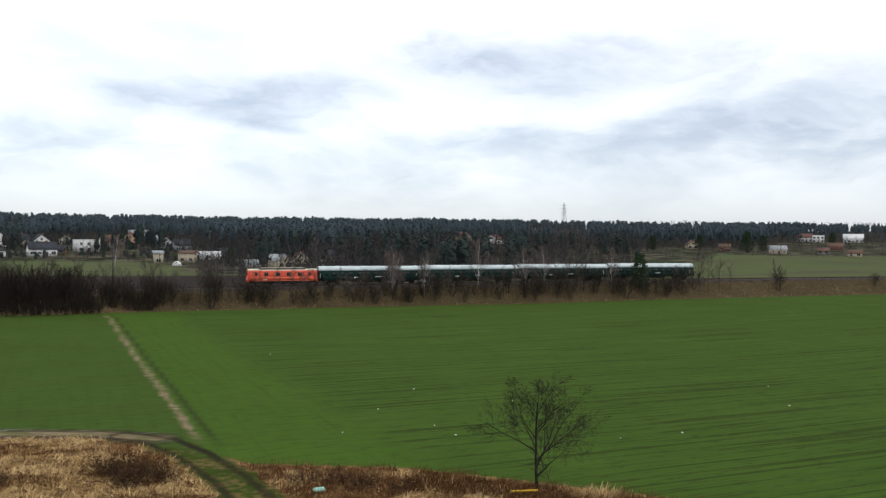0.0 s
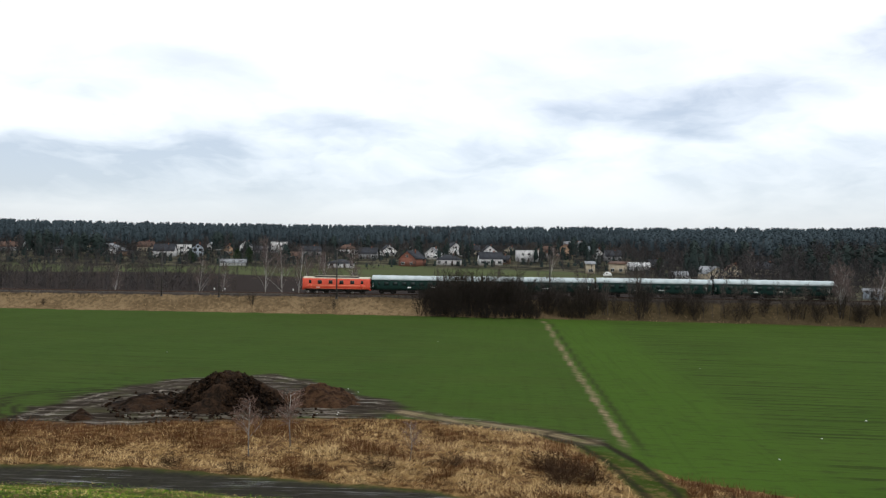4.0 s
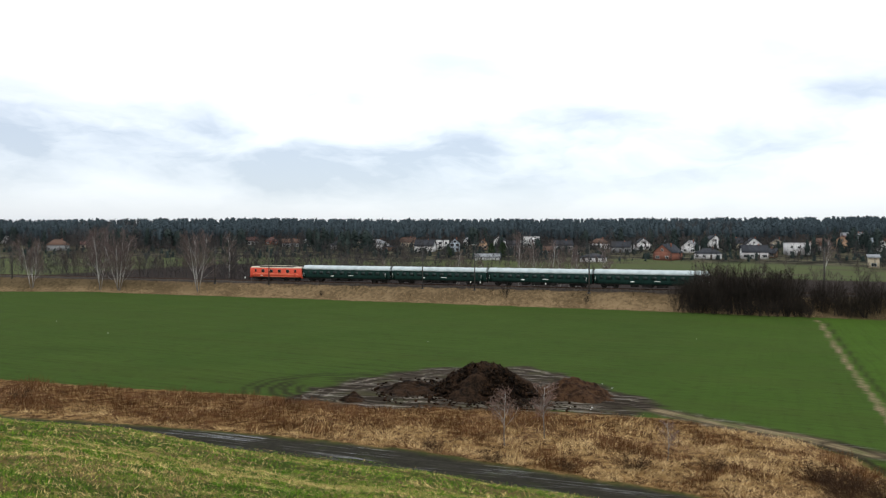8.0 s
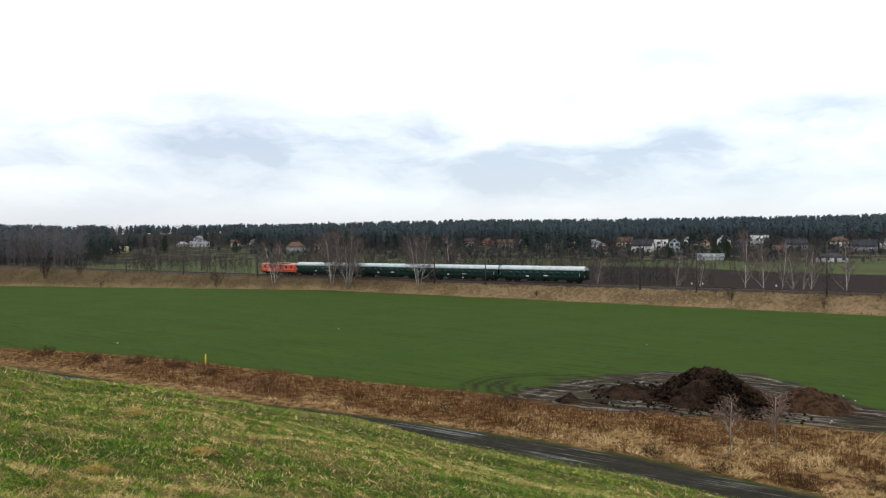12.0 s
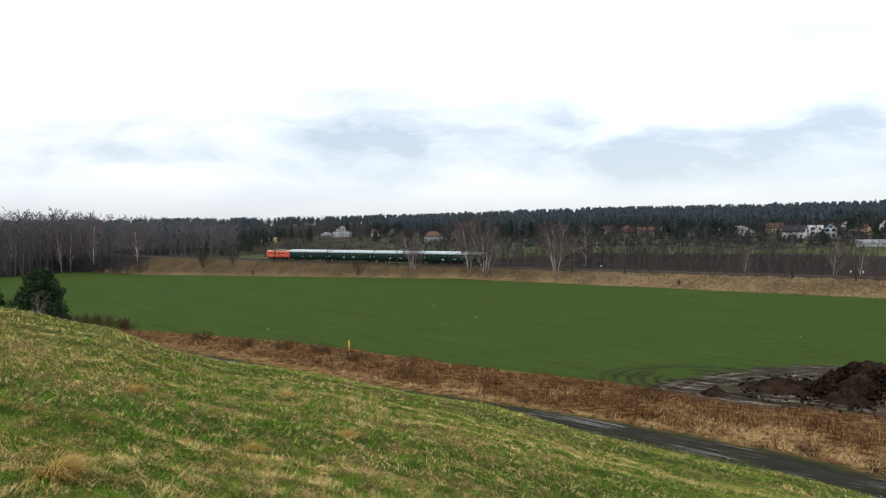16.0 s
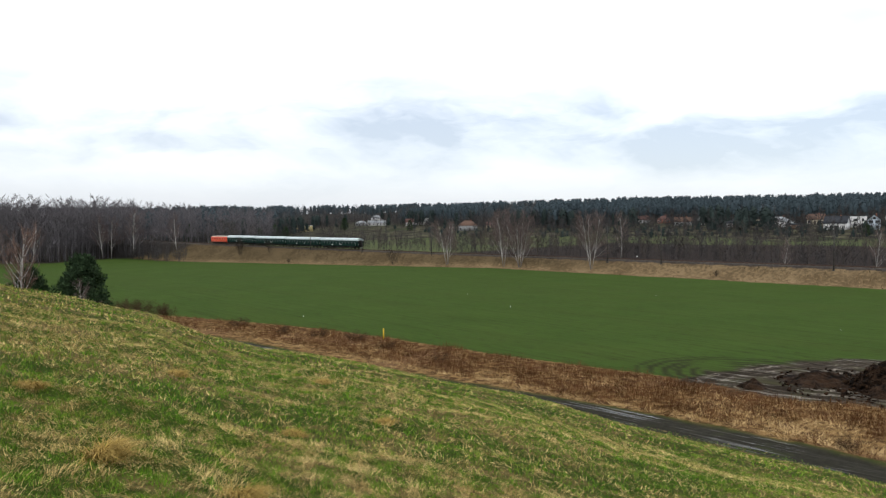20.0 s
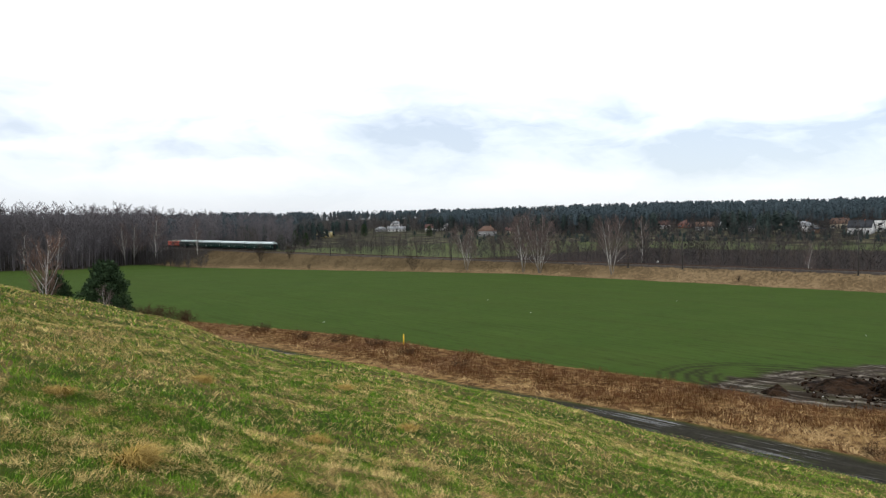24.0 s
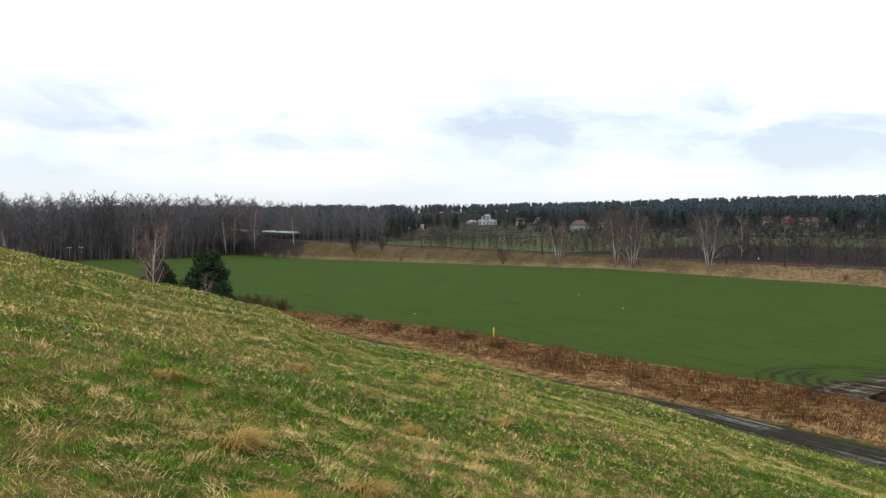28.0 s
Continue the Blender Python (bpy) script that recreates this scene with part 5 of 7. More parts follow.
def left_wood():
    """The bare wood that ends the field, with the railway running behind it."""
    rng = np.random.default_rng(21)
    n = 1400
    az = np.concatenate([rng.uniform(91.5, 130, n), rng.uniform(86.6, 97, 240)])
    d0 = np.interp(az, WOOD_AZ, WOOD_D)
    depth = rng.uniform(0, 1, len(az)) ** 1.3 * np.where(np.arange(len(az)) < n, np.interp(az, (92, 96, 101, 112), (40, 75, 130, 150)), 260)
    d = d0 + 3 + depth
    x, y = -np.sin(np.radians(az)) * d, np.cos(np.radians(az)) * d
    s, v = near_track(x, y)
    keep = ((np.abs(v) > 8) | (s > 760)) & ~((v < 0) & (az < 98.5) & (rng.uniform(0, 1, len(az)) < 0.15))
    x, y, az, d = x[keep], y[keep], az[keep], d[keep]
    z = ground_z(x, y)
    top = EYE + d * np.tan(np.radians(np.interp(az, (84, 90, 92.5, 95, 98, 105, 112), (0.95, 1.15, 1.25, 1.5, 1.8, 2.0, 1.85)) + 0.16 * lumps(az, d * 0.1, 1.3)))
    h = np.clip(top - z, 8, 31) * rng.uniform(0.78, 1.02, len(x))
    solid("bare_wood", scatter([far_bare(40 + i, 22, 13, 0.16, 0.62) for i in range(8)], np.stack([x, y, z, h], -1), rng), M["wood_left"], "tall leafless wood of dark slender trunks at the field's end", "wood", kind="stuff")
    m = 760
    az = np.concatenate([rng.uniform(91.6, 128, 520), rng.uniform(91.0, 98.5, 240)])
    d = np.interp(az, WOOD_AZ, WOOD_D) + rng.uniform(-2, 60, m)
    x, y = -np.sin(np.radians(az)) * d, np.cos(np.radians(az)) * d
    s, v = near_track(x, y)
    keep = ((np.abs(v) > 8) | (s > 760)) & ~((v < 0) & (az < 98.5) & (rng.uniform(0, 1, m) < 0.1))
    low = np.stack([x, y, ground_z(x, y), rng.uniform(2.5, 8.0, m)], -1)[keep]
    near = np.array([beside(a, w) for a, w in zip(92.2 + 6.8 * rng.uniform(0, 1, 300) ** 0.7, -rng.uniform(8.5, 24, 300))])
    low = np.concatenate([low, np.stack([near[:, 0], near[:, 1], ground_z(near[:, 0], near[:, 1]), rng.uniform(3.5, 8.0, 300) * rng.choice((1.0, 1.0, 1.5), 300)], -1)])
    solid("undergrowth", scatter([far_bare(60 + i, 18, 8, 0.08, 1.6) for i in range(4)], low, rng), M["wood_mid"], "dense leafless undergrowth along the wood's edge", "undergrowth", kind="stuff")


left_wood()
for az, d, h in ((95.7, 428, 26), (97.0, 436, 22), (97.5, 430, 23), (101.6, 400, 20), (103.5, 402, 18), (110.9, 385, 19), (92.9, 402, 20)):
    birches.put(*polar(az, d), h, label="tall white birch at the edge of the bare wood")


def village_trees():
    """Leafless trees and bushes between the houses."""
    rng = np.random.default_rng(31)
    n = 3700
    az = rng.uniform(-30, 88, n)
    lo = np.interp(az, (-30, -12, 0, 10, 20, 28, 35, 40, 60, 70, 84, 88), (560, 480, 260, 270, 380, 430, 410, 310, 340, 540, 620, 430))
    hi = np.interp(az, RIDGE_AZ, EDGE_D) + 15
    d = lo + (hi - lo) * rng.uniform(0, 1, n) ** 0.8
    clear = (lumps(az, d * 0.06, 2.0) > -0.75)
    az, d = az[clear], d[clear]
    x, y = -np.sin(np.radians(az)) * d, np.cos(np.radians(az)) * d
    free = np.ones(len(x), bool)
    for hx, hy in HOUSE_SPOTS:
        hd = math.hypot(hx, hy)
        along = (x * hx + y * hy) / hd
        across = np.abs(x * hy - y * hx) / hd
        free &= ~((across < 5.5) & (along < hd + 6) & (along > hd - 6) | (across < 3.5) & (along > hd - 30) & (along < hd) & (np.sin(x * 3.1 + y) > -0.2))
    x, y, az, d = x[free], y[free], az[free], d[free]
    s, v = near_track(x, y)
    ok = v > 40
    x, y, az = x[ok], y[ok], az[ok]
    h = rng.uniform(4.5, 11, len(x)) * np.interp(az, (-10, 0, 12, 25, 45, 65), (0.8, 1.25, 1.1, 0.8, 0.8, 1.1))
    solid("garden_trees", scatter([far_bare(80 + i, 10, 6, 0.15, 2.6) for i in range(6)], np.stack([x, y, ground_z(x, y), h], -1), rng), M["wood_mid"], "leafless garden trees between the village houses", "trees", kind="stuff")
    m = 2700
    az = rng.uniform(-28, 86, m)
    lo = np.interp(az, (-30, -12, 0, 10, 20, 28, 35, 40, 60, 75, 88), (540, 470, 250, 260, 380, 410, 400, 300, 320, 400, 430))
    d = lo + rng.uniform(0, 1, m) ** 1.5 * 240
    x, y = -np.sin(np.radians(az)) * d, np.cos(np.radians(az)) * d
    free = np.ones(m, bool)
    for hx, hy in HOUSE_SPOTS:
        hd = math.hypot(hx, hy)
        along = (x * hx + y * hy) / hd
        across = np.abs(x * hy - y * hx) / hd
        free &= ~((across < 6.0) & (along < hd + 6) & (along > hd - 6) | (across < 3.5) & (along > hd - 25) & (along < hd) & (np.sin(x * 3.1 + y) > 0.2))
    low = np.stack([x, y, ground_z(x, y), rng.uniform(1.4, 3.6, m)], -1)[free]
    k = 620
    ha = rng.uniform(13, 56, k)
    hd = np.interp(ha, (13, 19, 23, 30, 37, 45, 56), (330, 352, 392, 388, 372, 388, 400)) + rng.normal(0, 5, k) + 60 * (rng.uniform(0, 1, k) < 0.4)
    hx, hy = -np.sin(np.radians(ha)) * hd, np.cos(np.radians(ha)) * hd
    tall = np.where(rng.uniform(0, 1, k) < 0.22, rng.uniform(4, 8, k), rng.uniform(1.0, 2.2, k))
    low = np.concatenate([low, np.stack([hx, hy, ground_z(hx, hy), tall], -1)])
    solid("hedges", scatter([far_bare(90 + i, 9, 6, 0.04, 4.0) for i in range(4)], low, rng), M["wood_mid"], "leafless hedges and bushes round the gardens", "hedge", kind="stuff")


def groves():
    """Dark mixed trees that come down from the forest to the gardens and, in places, to the railway."""
    rng = np.random.default_rng(33)
    n = 2100
    az = np.concatenate([rng.uniform(-14, 17, 900), rng.uniform(17, 90, n - 900)])
    lo = np.interp(az, (-14, -6, 0, 12, 17, 20, 38, 44, 60, 68, 84, 88, 90), (430, 330, 262, 262, 330, 430, 430, 390, 420, 590, 690, 470, 440))
    d = lo + (np.interp(az, RIDGE_AZ, EDGE_D) - lo) * rng.uniform(0, 1, n) ** 0.8
    x, y = -np.sin(np.radians(az)) * d, np.cos(np.radians(az)) * d
    z = ground_z(x, y)
    h = np.clip(EYE + d * np.tan(np.radians(rng.uniform(-0.5, 1.15, n))) - z, 3.5, 15)
    free = near_track(x, y)[1] > 30
    for hx, hy in HOUSE_SPOTS:
        hd = math.hypot(hx, hy)
        along, across = (x * hx + y * hy) / hd, np.abs(x * hy - y * hx) / hd
        free &= ~((across < 5.0) & (along < hd + 6) & (along > hd - 14) | (across < 4.5) & (along > hd - 140) & (along < hd) & (hd < 420))
    k = 620
    ba = rng.uniform(14, 76, k)
    bd = np.interp(ba, (14, 20, 36, 44, 60, 76), (330, 392, 388, 400, 430, 480)) + rng.uniform(0, 170, k)
    bx, by = -np.sin(np.radians(ba)) * bd, np.cos(np.radians(ba)) * bd
    solid("garden_evergreens", scatter([far_pine(30 + i, 0.05, 0.30, 26, 0.3) for i in range(4)], np.stack([bx, by, ground_z(bx, by) - 0.6, rng.uniform(1.8, 4.8, k)], -1), rng), M["needle_mid"], "dark evergreen shrubs in the village gardens", "shrubs", kind="stuff")
    spots = np.stack([x, y, z, h], -1)
    dark = lumps(az, d * 0.05, 3.0, 5.0) + rng.uniform(-0.5, 0.5, n) > 0.34
    solid("mixed_grove", scatter([far_pine(20 + i, 0.12 + 0.04 * i, 0.17 + 0.015 * i, 64, 0.27) for i in range(5)], spots[free & dark], rng), M["needle_mid"], "dark conifers standing among the village gardens", "trees", kind="stuff")
    solid("bare_grove", scatter([far_bare(110 + i, 14, 8, 0.12, 1.7) for i in range(5)], spots[free & ~dark], rng), M["wood_mid"], "dark leafless trees behind the village houses", "trees", kind="stuff")


def line_thickets():
    """Low bare woodland behind the railway, too far off to tell its trees apart."""
    rng = np.random.default_rng(37)
    az = np.concatenate([rng.uniform(-13.5, 17, 800), rng.uniform(45, 92, 850)])
    v = np.concatenate([rng.uniform(12, 230, 800), 7 + 90 * rng.uniform(0, 1, 850) ** 1.2])
    spots = np.array([beside(a, float(w)) for a, w in zip(az, v)])
    x, y = spots[:, 0], spots[:, 1]
    h = np.where(az < 20, rng.uniform(4.5, 10, len(az)), rng.uniform(4.0, 9.5, len(az)) * np.interp(az, (46, 58, 75, 92), (0.75, 1.05, 0.9, 1.2)))
    free = np.ones(len(x), bool)
    for hx, hy in HOUSE_SPOTS:
        hd = math.hypot(hx, hy)
        along, across = (x * hx + y * hy) / hd, np.abs(x * hy - y * hx) / hd
        free &= ~((across < 5.0) & (along < hd + 8) & (along > hd - 9))
    solid("line_thicket", scatter([far_bare(100 + i, 13, 7, 0.10, 1.8) for i in range(6)], np.stack([x, y, ground_z(x, y), h], -1)[free], rng), M["wood_mid"], "leafless brown thicket behind the railway", "thicket", kind="stuff")


# ---- grass ----
def blades(x, y, z, length, width, lean, rng, fold=False, comb=None):
    """Pointed blades of grass; fold: bent half way up."""
    n = len(x)
    a, b = rng.uniform(0, 6.28, n), rng.uniform(0, 6.28, n)
    if comb is not None:
        b = comb + rng.normal(0, 1.1, n)
        a = b + 1.57 + rng.normal(0, 0.6, n)
    side = np.stack([np.cos(a), np.sin(a), 0 * a], -1) * (width / 2)[:, None]
    tilt = np.stack([np.cos(b), np.sin(b), 0 * b], -1)
    base = np.stack([x, y, z], -1)
    up = np.array((0, 0, 1.0))
    mid = base + up * (length * 0.55 * np.cos(lean * 0.6))[:, None] + tilt * (length * 0.55 * np.sin(lean * 0.6))[:, None]
    tip = mid + up * (length * 0.5 * np.cos(lean * 1.5))[:, None] + tilt * (length * 0.5 * np.sin(lean * 1.5))[:, None]
    if not fold:
        return Geo().add(np.stack([base - side, base + side, tip], 1).reshape(-1, 3), None, np.arange(n * 3).reshape(-1, 3))
    v = np.stack([base - side, base + side, mid + side * 0.8, mid - side * 0.8, tip], 1).reshape(-1, 3)
    o = (np.arange(n) * 5)[:, None]
    return Geo().add(v, o + np.array((0, 1, 2, 3)), o + np.array((3, 2, 4)))


def turf_material(name, dark, light, old):
    m, n, b = surface(name, 0.9)
    c = n.coords()
    own = n.tree.nodes.new("ShaderNodeNewGeometry").outputs["Random Per Island"]
    clump = n.ramp(n.noise(n.times(c, (1.0, 1.0, 0.3)), 3.4, 3.0, 0.6), 0.34, 0.64)
    tint = n.math("ADD", n.math("MULTIPLY", n.ramp(own, 0.25, 1.0), 0.72), n.math("MULTIPLY", clump, 0.28))
    n.put(b.inputs["Base Color"], n.mix(n.math("MULTIPLY", n.ramp(n.noise(c, 1.1, 3.0), 0.42, 0.66), 0.55), n.mix(tint, dark, light), n.mix(tint, dark, old)))
    return m


def hill_grass():
    rng = np.random.default_rng(41)
    green = turf_material("grass_blades", (0.020, 0.064, 0.006), (0.21, 0.40, 0.030), (0.36, 0.45, 0.052))
    straw = turf_material("matted_straw", (0.16, 0.100, 0.028), (0.92, 0.71, 0.30), (0.72, 0.50, 0.18))
    for r0, r1, count, long, wide in ((2.6, 9, 330000, 0.066, 0.0042), (9, 22, 270000, 0.085, 0.0085), (22, 60, 150000, 0.12, 0.026), (60, 115, 36000, 0.17, 0.07)):
        az = np.radians(rng.uniform(36, 116, count))
        r = np.sqrt(rng.uniform(r0 * r0, r1 * r1, count))
        x, y = -np.sin(az) * r, np.cos(az) * r
        keep = far_side(x, y) < -1.2
        x, y = x[keep], y[keep]
        z = ground_z(x, y, (np.full(x.shape, 100.0), np.full(x.shape, -100.0)))
        k = len(x)
        azd = np.degrees(az[keep])
        wisp = 0.44 * lumps(x, y, 0.085, 6.0) + 0.42 * lumps(x, y, 0.19, 2.0) + 0.24 * lumps(x, y, 0.6, 8.0) + 0.20 * lumps(x, y, 2.2, 1.0) + 0.16 * step(86, 100, azd) * step(8, 14, r[keep]) + 0.05 * step(7, 12, r[keep]) - 0.10 * step(66, 54, azd)
        flat = rng.uniform(0, 1, k) < 0.08 + 0.78 * step(-0.14, 0.42, wisp)
        clump = 0.8 + 0.55 * lumps(x, y, 0.16, 3.0)
        comb = 3.0 * lumps(x, y, 0.3, 12.0) + 1.5 * lumps(x, y, 2.5, 4.0)
        g = ~flat
        solid("hill_grass", blades(x[g], y[g], z[g] - 0.01, (long * rng.uniform(0.5, 1.25, k) * clump)[g], (wide * rng.uniform(0.7, 1.4, k))[g], rng.uniform(0.2, 1.1, k)[g], rng), green, "short green turf on the hill", "grass", kind="stuff")
        solid("matted_straw", blades(x[flat], y[flat], z[flat] + rng.uniform(0, 0.035, flat.sum()), (long * 1.05 * rng.uniform(0.4, 1.3, k))[flat], (wide * 0.9 * rng.uniform(0.6, 1.3, k))[flat], rng.uniform(0.7, 1.5, k)[flat], rng, False, comb[flat]), straw, "pale matted winter grass lying in the turf", "grass", kind="stuff")


hill_grass()


def turf_behind():
    """The same turf on the rest of the hilltop."""
    rng = np.random.default_rng(45)
    k = 70000
    az = np.radians(rng.uniform(116, 396, k))
    r = np.sqrt(rng.uniform(0.3, 100, k))
    x, y = -np.sin(az) * r, np.cos(az) * r
    z = ground_z(x, y, (np.full(k, 100.0), np.full(k, -100.0)))
    for part_of, name in ((slice(0, 40000), "grass_blades"), (slice(40000, k), "matted_straw")):
        n = len(x[part_of])
        flat = name == "matted_straw"
        solid("hilltop_grass", blades(x[part_of], y[part_of], z[part_of] - 0.005, rng.uniform(0.05, 0.12, n), rng.uniform(0.005, 0.012, n), rng.uniform(0.7, 1.5, n) if flat else rng.uniform(0.2, 1.1, n), rng), bpy.data.materials[name], "pale straw lying in the turf" if flat else "short green turf round the hilltop", "grass", kind="stuff")


turf_behind()


def dead_grass():
    """The strip of dead grass and brown weeds between the lane and the field."""
    rng = np.random.default_rng(43)
    n = 210000
    az = np.radians(rng.uniform(-22, 100, n))
    r = np.interp(np.degrees(az), (-22, 20, 40, 60, 79, 90, 100), (40, 40, 45, 56, 72, 86, 104)) + rng.uniform(0, 1, n) * np.interp(np.degrees(az), (-22, 0, 14, 25, 60, 80, 100), (10, 13, 20, 26, 24, 26, 45))
    x, y = -np.sin(az) * r, np.cos(az) * r
    s, v = np.full(n, 100.0), np.full(n, -100.0)
    a, b, _, _ = zones(x, y, *near_track(x, y))
    keep = (a[1] > 0.6) & (a[0] < 0.1) & (a[2] < 0.35) & (a[3] < 0.4) & (b[0] < 0.5)
    x, y = x[keep], y[keep]
    z = ground_z(x, y, (s[:len(x)], v[:len(x)]))
    edge = far_from(x, y, FIELD_EDGE)[0]
    lane = far_from(x, y, ROAD)[0]
    az_ = np.degrees(np.arctan2(-x, y))
    much = step(7.5, 2.0, edge + 2.5 * lumps(x, y, 3.0, 1.0)) * step(2.5, 6.0, lane) * step(-0.7, 0.1, lumps(x, y, 9.0, 7.0)) + 0.8 * step(0.35, 0.75, lumps(x, y, 2.5, 9.0)) * step(2.0, 4.0, lane)
    much = np.maximum(np.where(az_ < 52, 0.9 * step(0.1, 0.5, lumps(x, y, 2.6, 9.0) + 0.4 * lumps(x, y, 0.9, 2.0)) * step(1.6, 3.0, lane), much), step(50, 60, az_) * step(2.2, 4.2, lane + 0.8 * lumps(x, y, 1.5)) * step(-0.75, -0.1, lumps(x, y, 3.0, 17.0)))
    much = np.maximum(much, 0.85 * step(9.0, 4.5, edge + 2.2 * lumps(x, y, 1.8, 4.0)) * step(30, 42, az_))
    much = np.where(az_ < 13.5, np.maximum(much, 0.85 * step(-0.55, 0.05, lumps(x, y, 2.2, 3.0))), much)
    brown = rng.uniform(0, 1, len(x)) < 0.05 + 0.9 * much
    for pick, name, mat, label, lo, hi, wide in ((~brown, "dead_grass", M["dry"], "pale matted dead grass beside the muddy lane", 0.3, 0.75, 0.034), (brown, "dead_weeds", M["weed"], "reddish-brown dead weed stalks along the field", 0.4, 0.95, 0.030)):
        px, py, pz = x[pick], y[pick], z[pick]
        k = len(px)
        h = rng.uniform(lo, hi, k) * (0.8 + 0.45 * lumps(px, py, 2.2, 5.0)) * np.clip((far_from(px, py, ROAD)[0] - 0.9) / 2.0, 0.3, 1)
        solid(name, blades(px, py, pz - 0.02, h, wide * rng.uniform(0.6, 1.5, k), rng.uniform(*((0.2, 1.35) if "weed" in name else (0.75, 1.5)), k), rng, False, 4.0 * lumps(px, py, 1.4, 3.0) + 2.0 * lumps(px, py, 4.0, 6.0)), mat, label, "dead grass", kind="stuff")
    # the railway bank
    n = 42000
    s = rng.uniform(-230, 420, n)
    v = -rng.uniform(2.8, 14, n)
    x, y, _ = on_track(s, v)
    _, b, _, e = zones(x, y, s, v)
    keep = (b[1] > 0.6) & (e[0] < 0.2) & (rng.uniform(0, 1, n) > 0.75 * e[3])
    x, y, s, v = x[keep], y[keep], s[keep], v[keep]
    z = ground_z(x, y, (s, v))
    k = len(x)
    foot = 3.3 + 1.7 * (rail_z(s) - 0.62 + np.minimum(0.02 * np.maximum(0, s - 200), 4.0))
    upper = np.abs(v) < foot - np.where(s > 180, 1.6, 0.56 * foot - 0.7) + 0.9 * lumps(x, y, 6.0) + rng.normal(0, 0.5, k)
    long, wide, lean = rng.uniform(0.3, 0.8, k) * (0.85 + 0.4 * lumps(x, y, 3.0)), rng.uniform(0.08, 0.2, k), rng.uniform(0.3, 1.3, k)
    for pick, mat, label in ((~upper, M["bent"], "pale dead grass along the foot of the railway bank"), (upper, M["bent_dark"], "brown and olive dead grass on the railway bank")):
        solid("bank_grass", blades(x[pick], y[pick], z[pick] - 0.03, long[pick], wide[pick], lean[pick], rng), mat, label, "dead grass", kind="stuff")


dead_grass()


def tussocks():
    rng = np.random.default_rng(47)
    first = None
    for az, r, size in ((91.0, 6.2, 1.0), (99.5, 6.5, 1.1), (88.5, 4.9, 1.0), (79.8, 5.2, 0.8), (103, 8.8, 0.8), (86.5, 9.5, 0.8), (94, 12, 0.9), (80, 11.5, 0.8), (98, 5.2, 0.9), (84, 17, 1.0)):
        x, y = polar(az, r)
        m = stand(x, y, az * 3.1, size * 0.78, 0.02) @ Matrix.Diagonal((1.1, 1.1, 0.62, 1))
        if first is None:
            k = 520
            a, q = rng.uniform(0, 6.28, k), rng.uniform(0, 0.17, k)
            g = blades(q * np.cos(a), q * np.sin(a), 0.10 * (1 - (q / 0.17) ** 2), rng.uniform(0.16, 0.40, k), rng.uniform(0.004, 0.009, k), rng.uniform(0.95, 1.6, k), rng, True, 0.8 + 0.9 * np.sin(a))
            first = solid("grass_tussock", g, M["tuft"], "straw-coloured tussock of dead grass in the turf", "grass tussock", m, "grass tussocks")
        else:
            copy_thing(first, m).matrix_basis = m


tussocks()


# ---- the village ----
def plaster(name, colour):
    return plain(name, tuple(c * 0.8 for c in colour), colour, 0.8, 0.9, grain=6.0, relief=0.01, vary=0.2)


WALLS = {
    "white": plaster("white_render", (0.68, 0.67, 0.66)),
    "grey": plaster("grey_render", (0.26, 0.26, 0.26)),
    "beige": plaster("beige_render", (0.48, 0.41, 0.30)),
    "cream": plaster("cream_render", (0.48, 0.42, 0.30)),
    "orange": plaster("orange_render", (0.40, 0.26, 0.17)),
    "blue": plaster("pale_blue_render", (0.38, 0.43, 0.48)),
    "brick": plaster("red_brick", (0.24, 0.105, 0.075)),
    "timber": plaster("brown_timber", (0.16, 0.10, 0.065)),
    "yellow": plaster("yellow_render", (0.50, 0.41, 0.19)),
}
ROOFS = {
    "black": plain("anthracite_tiles", (0.024, 0.026, 0.031), (0.052, 0.056, 0.064), 1.5, 0.8, grain=10, relief=0.03),
    "grey": plain("grey_sheet_roof", (0.15, 0.16, 0.17), (0.28, 0.29, 0.30), 0.8, 0.6, grain=10),
    "red": plain("red_tiles", (0.095, 0.052, 0.046), (0.155, 0.084, 0.072), 1.5, 0.8, grain=10, relief=0.03),
    "brown": plain("brown_tiles", (0.075, 0.045, 0.035), (0.15, 0.095, 0.07), 1.5, 0.8, grain=10, relief=0.03),
    "white": plain("pale_flat_roof", (0.5, 0.5, 0.5), (0.68, 0.68, 0.67), 0.7, 0.8),
}
M["door"] = plain("dark_door", (0.05, 0.04, 0.035), (0.11, 0.085, 0.07), 2.0, 0.6)
M["sash"] = plain("white_window_frame", (0.55, 0.55, 0.54), (0.72, 0.72, 0.70), 3.0, 0.5, relief=0)
M["sash_dark"] = plain("dark_window_frame", (0.05, 0.05, 0.05), (0.1, 0.1, 0.1), 3.0, 0.5, relief=0)
HOUSE_SPOTS = []


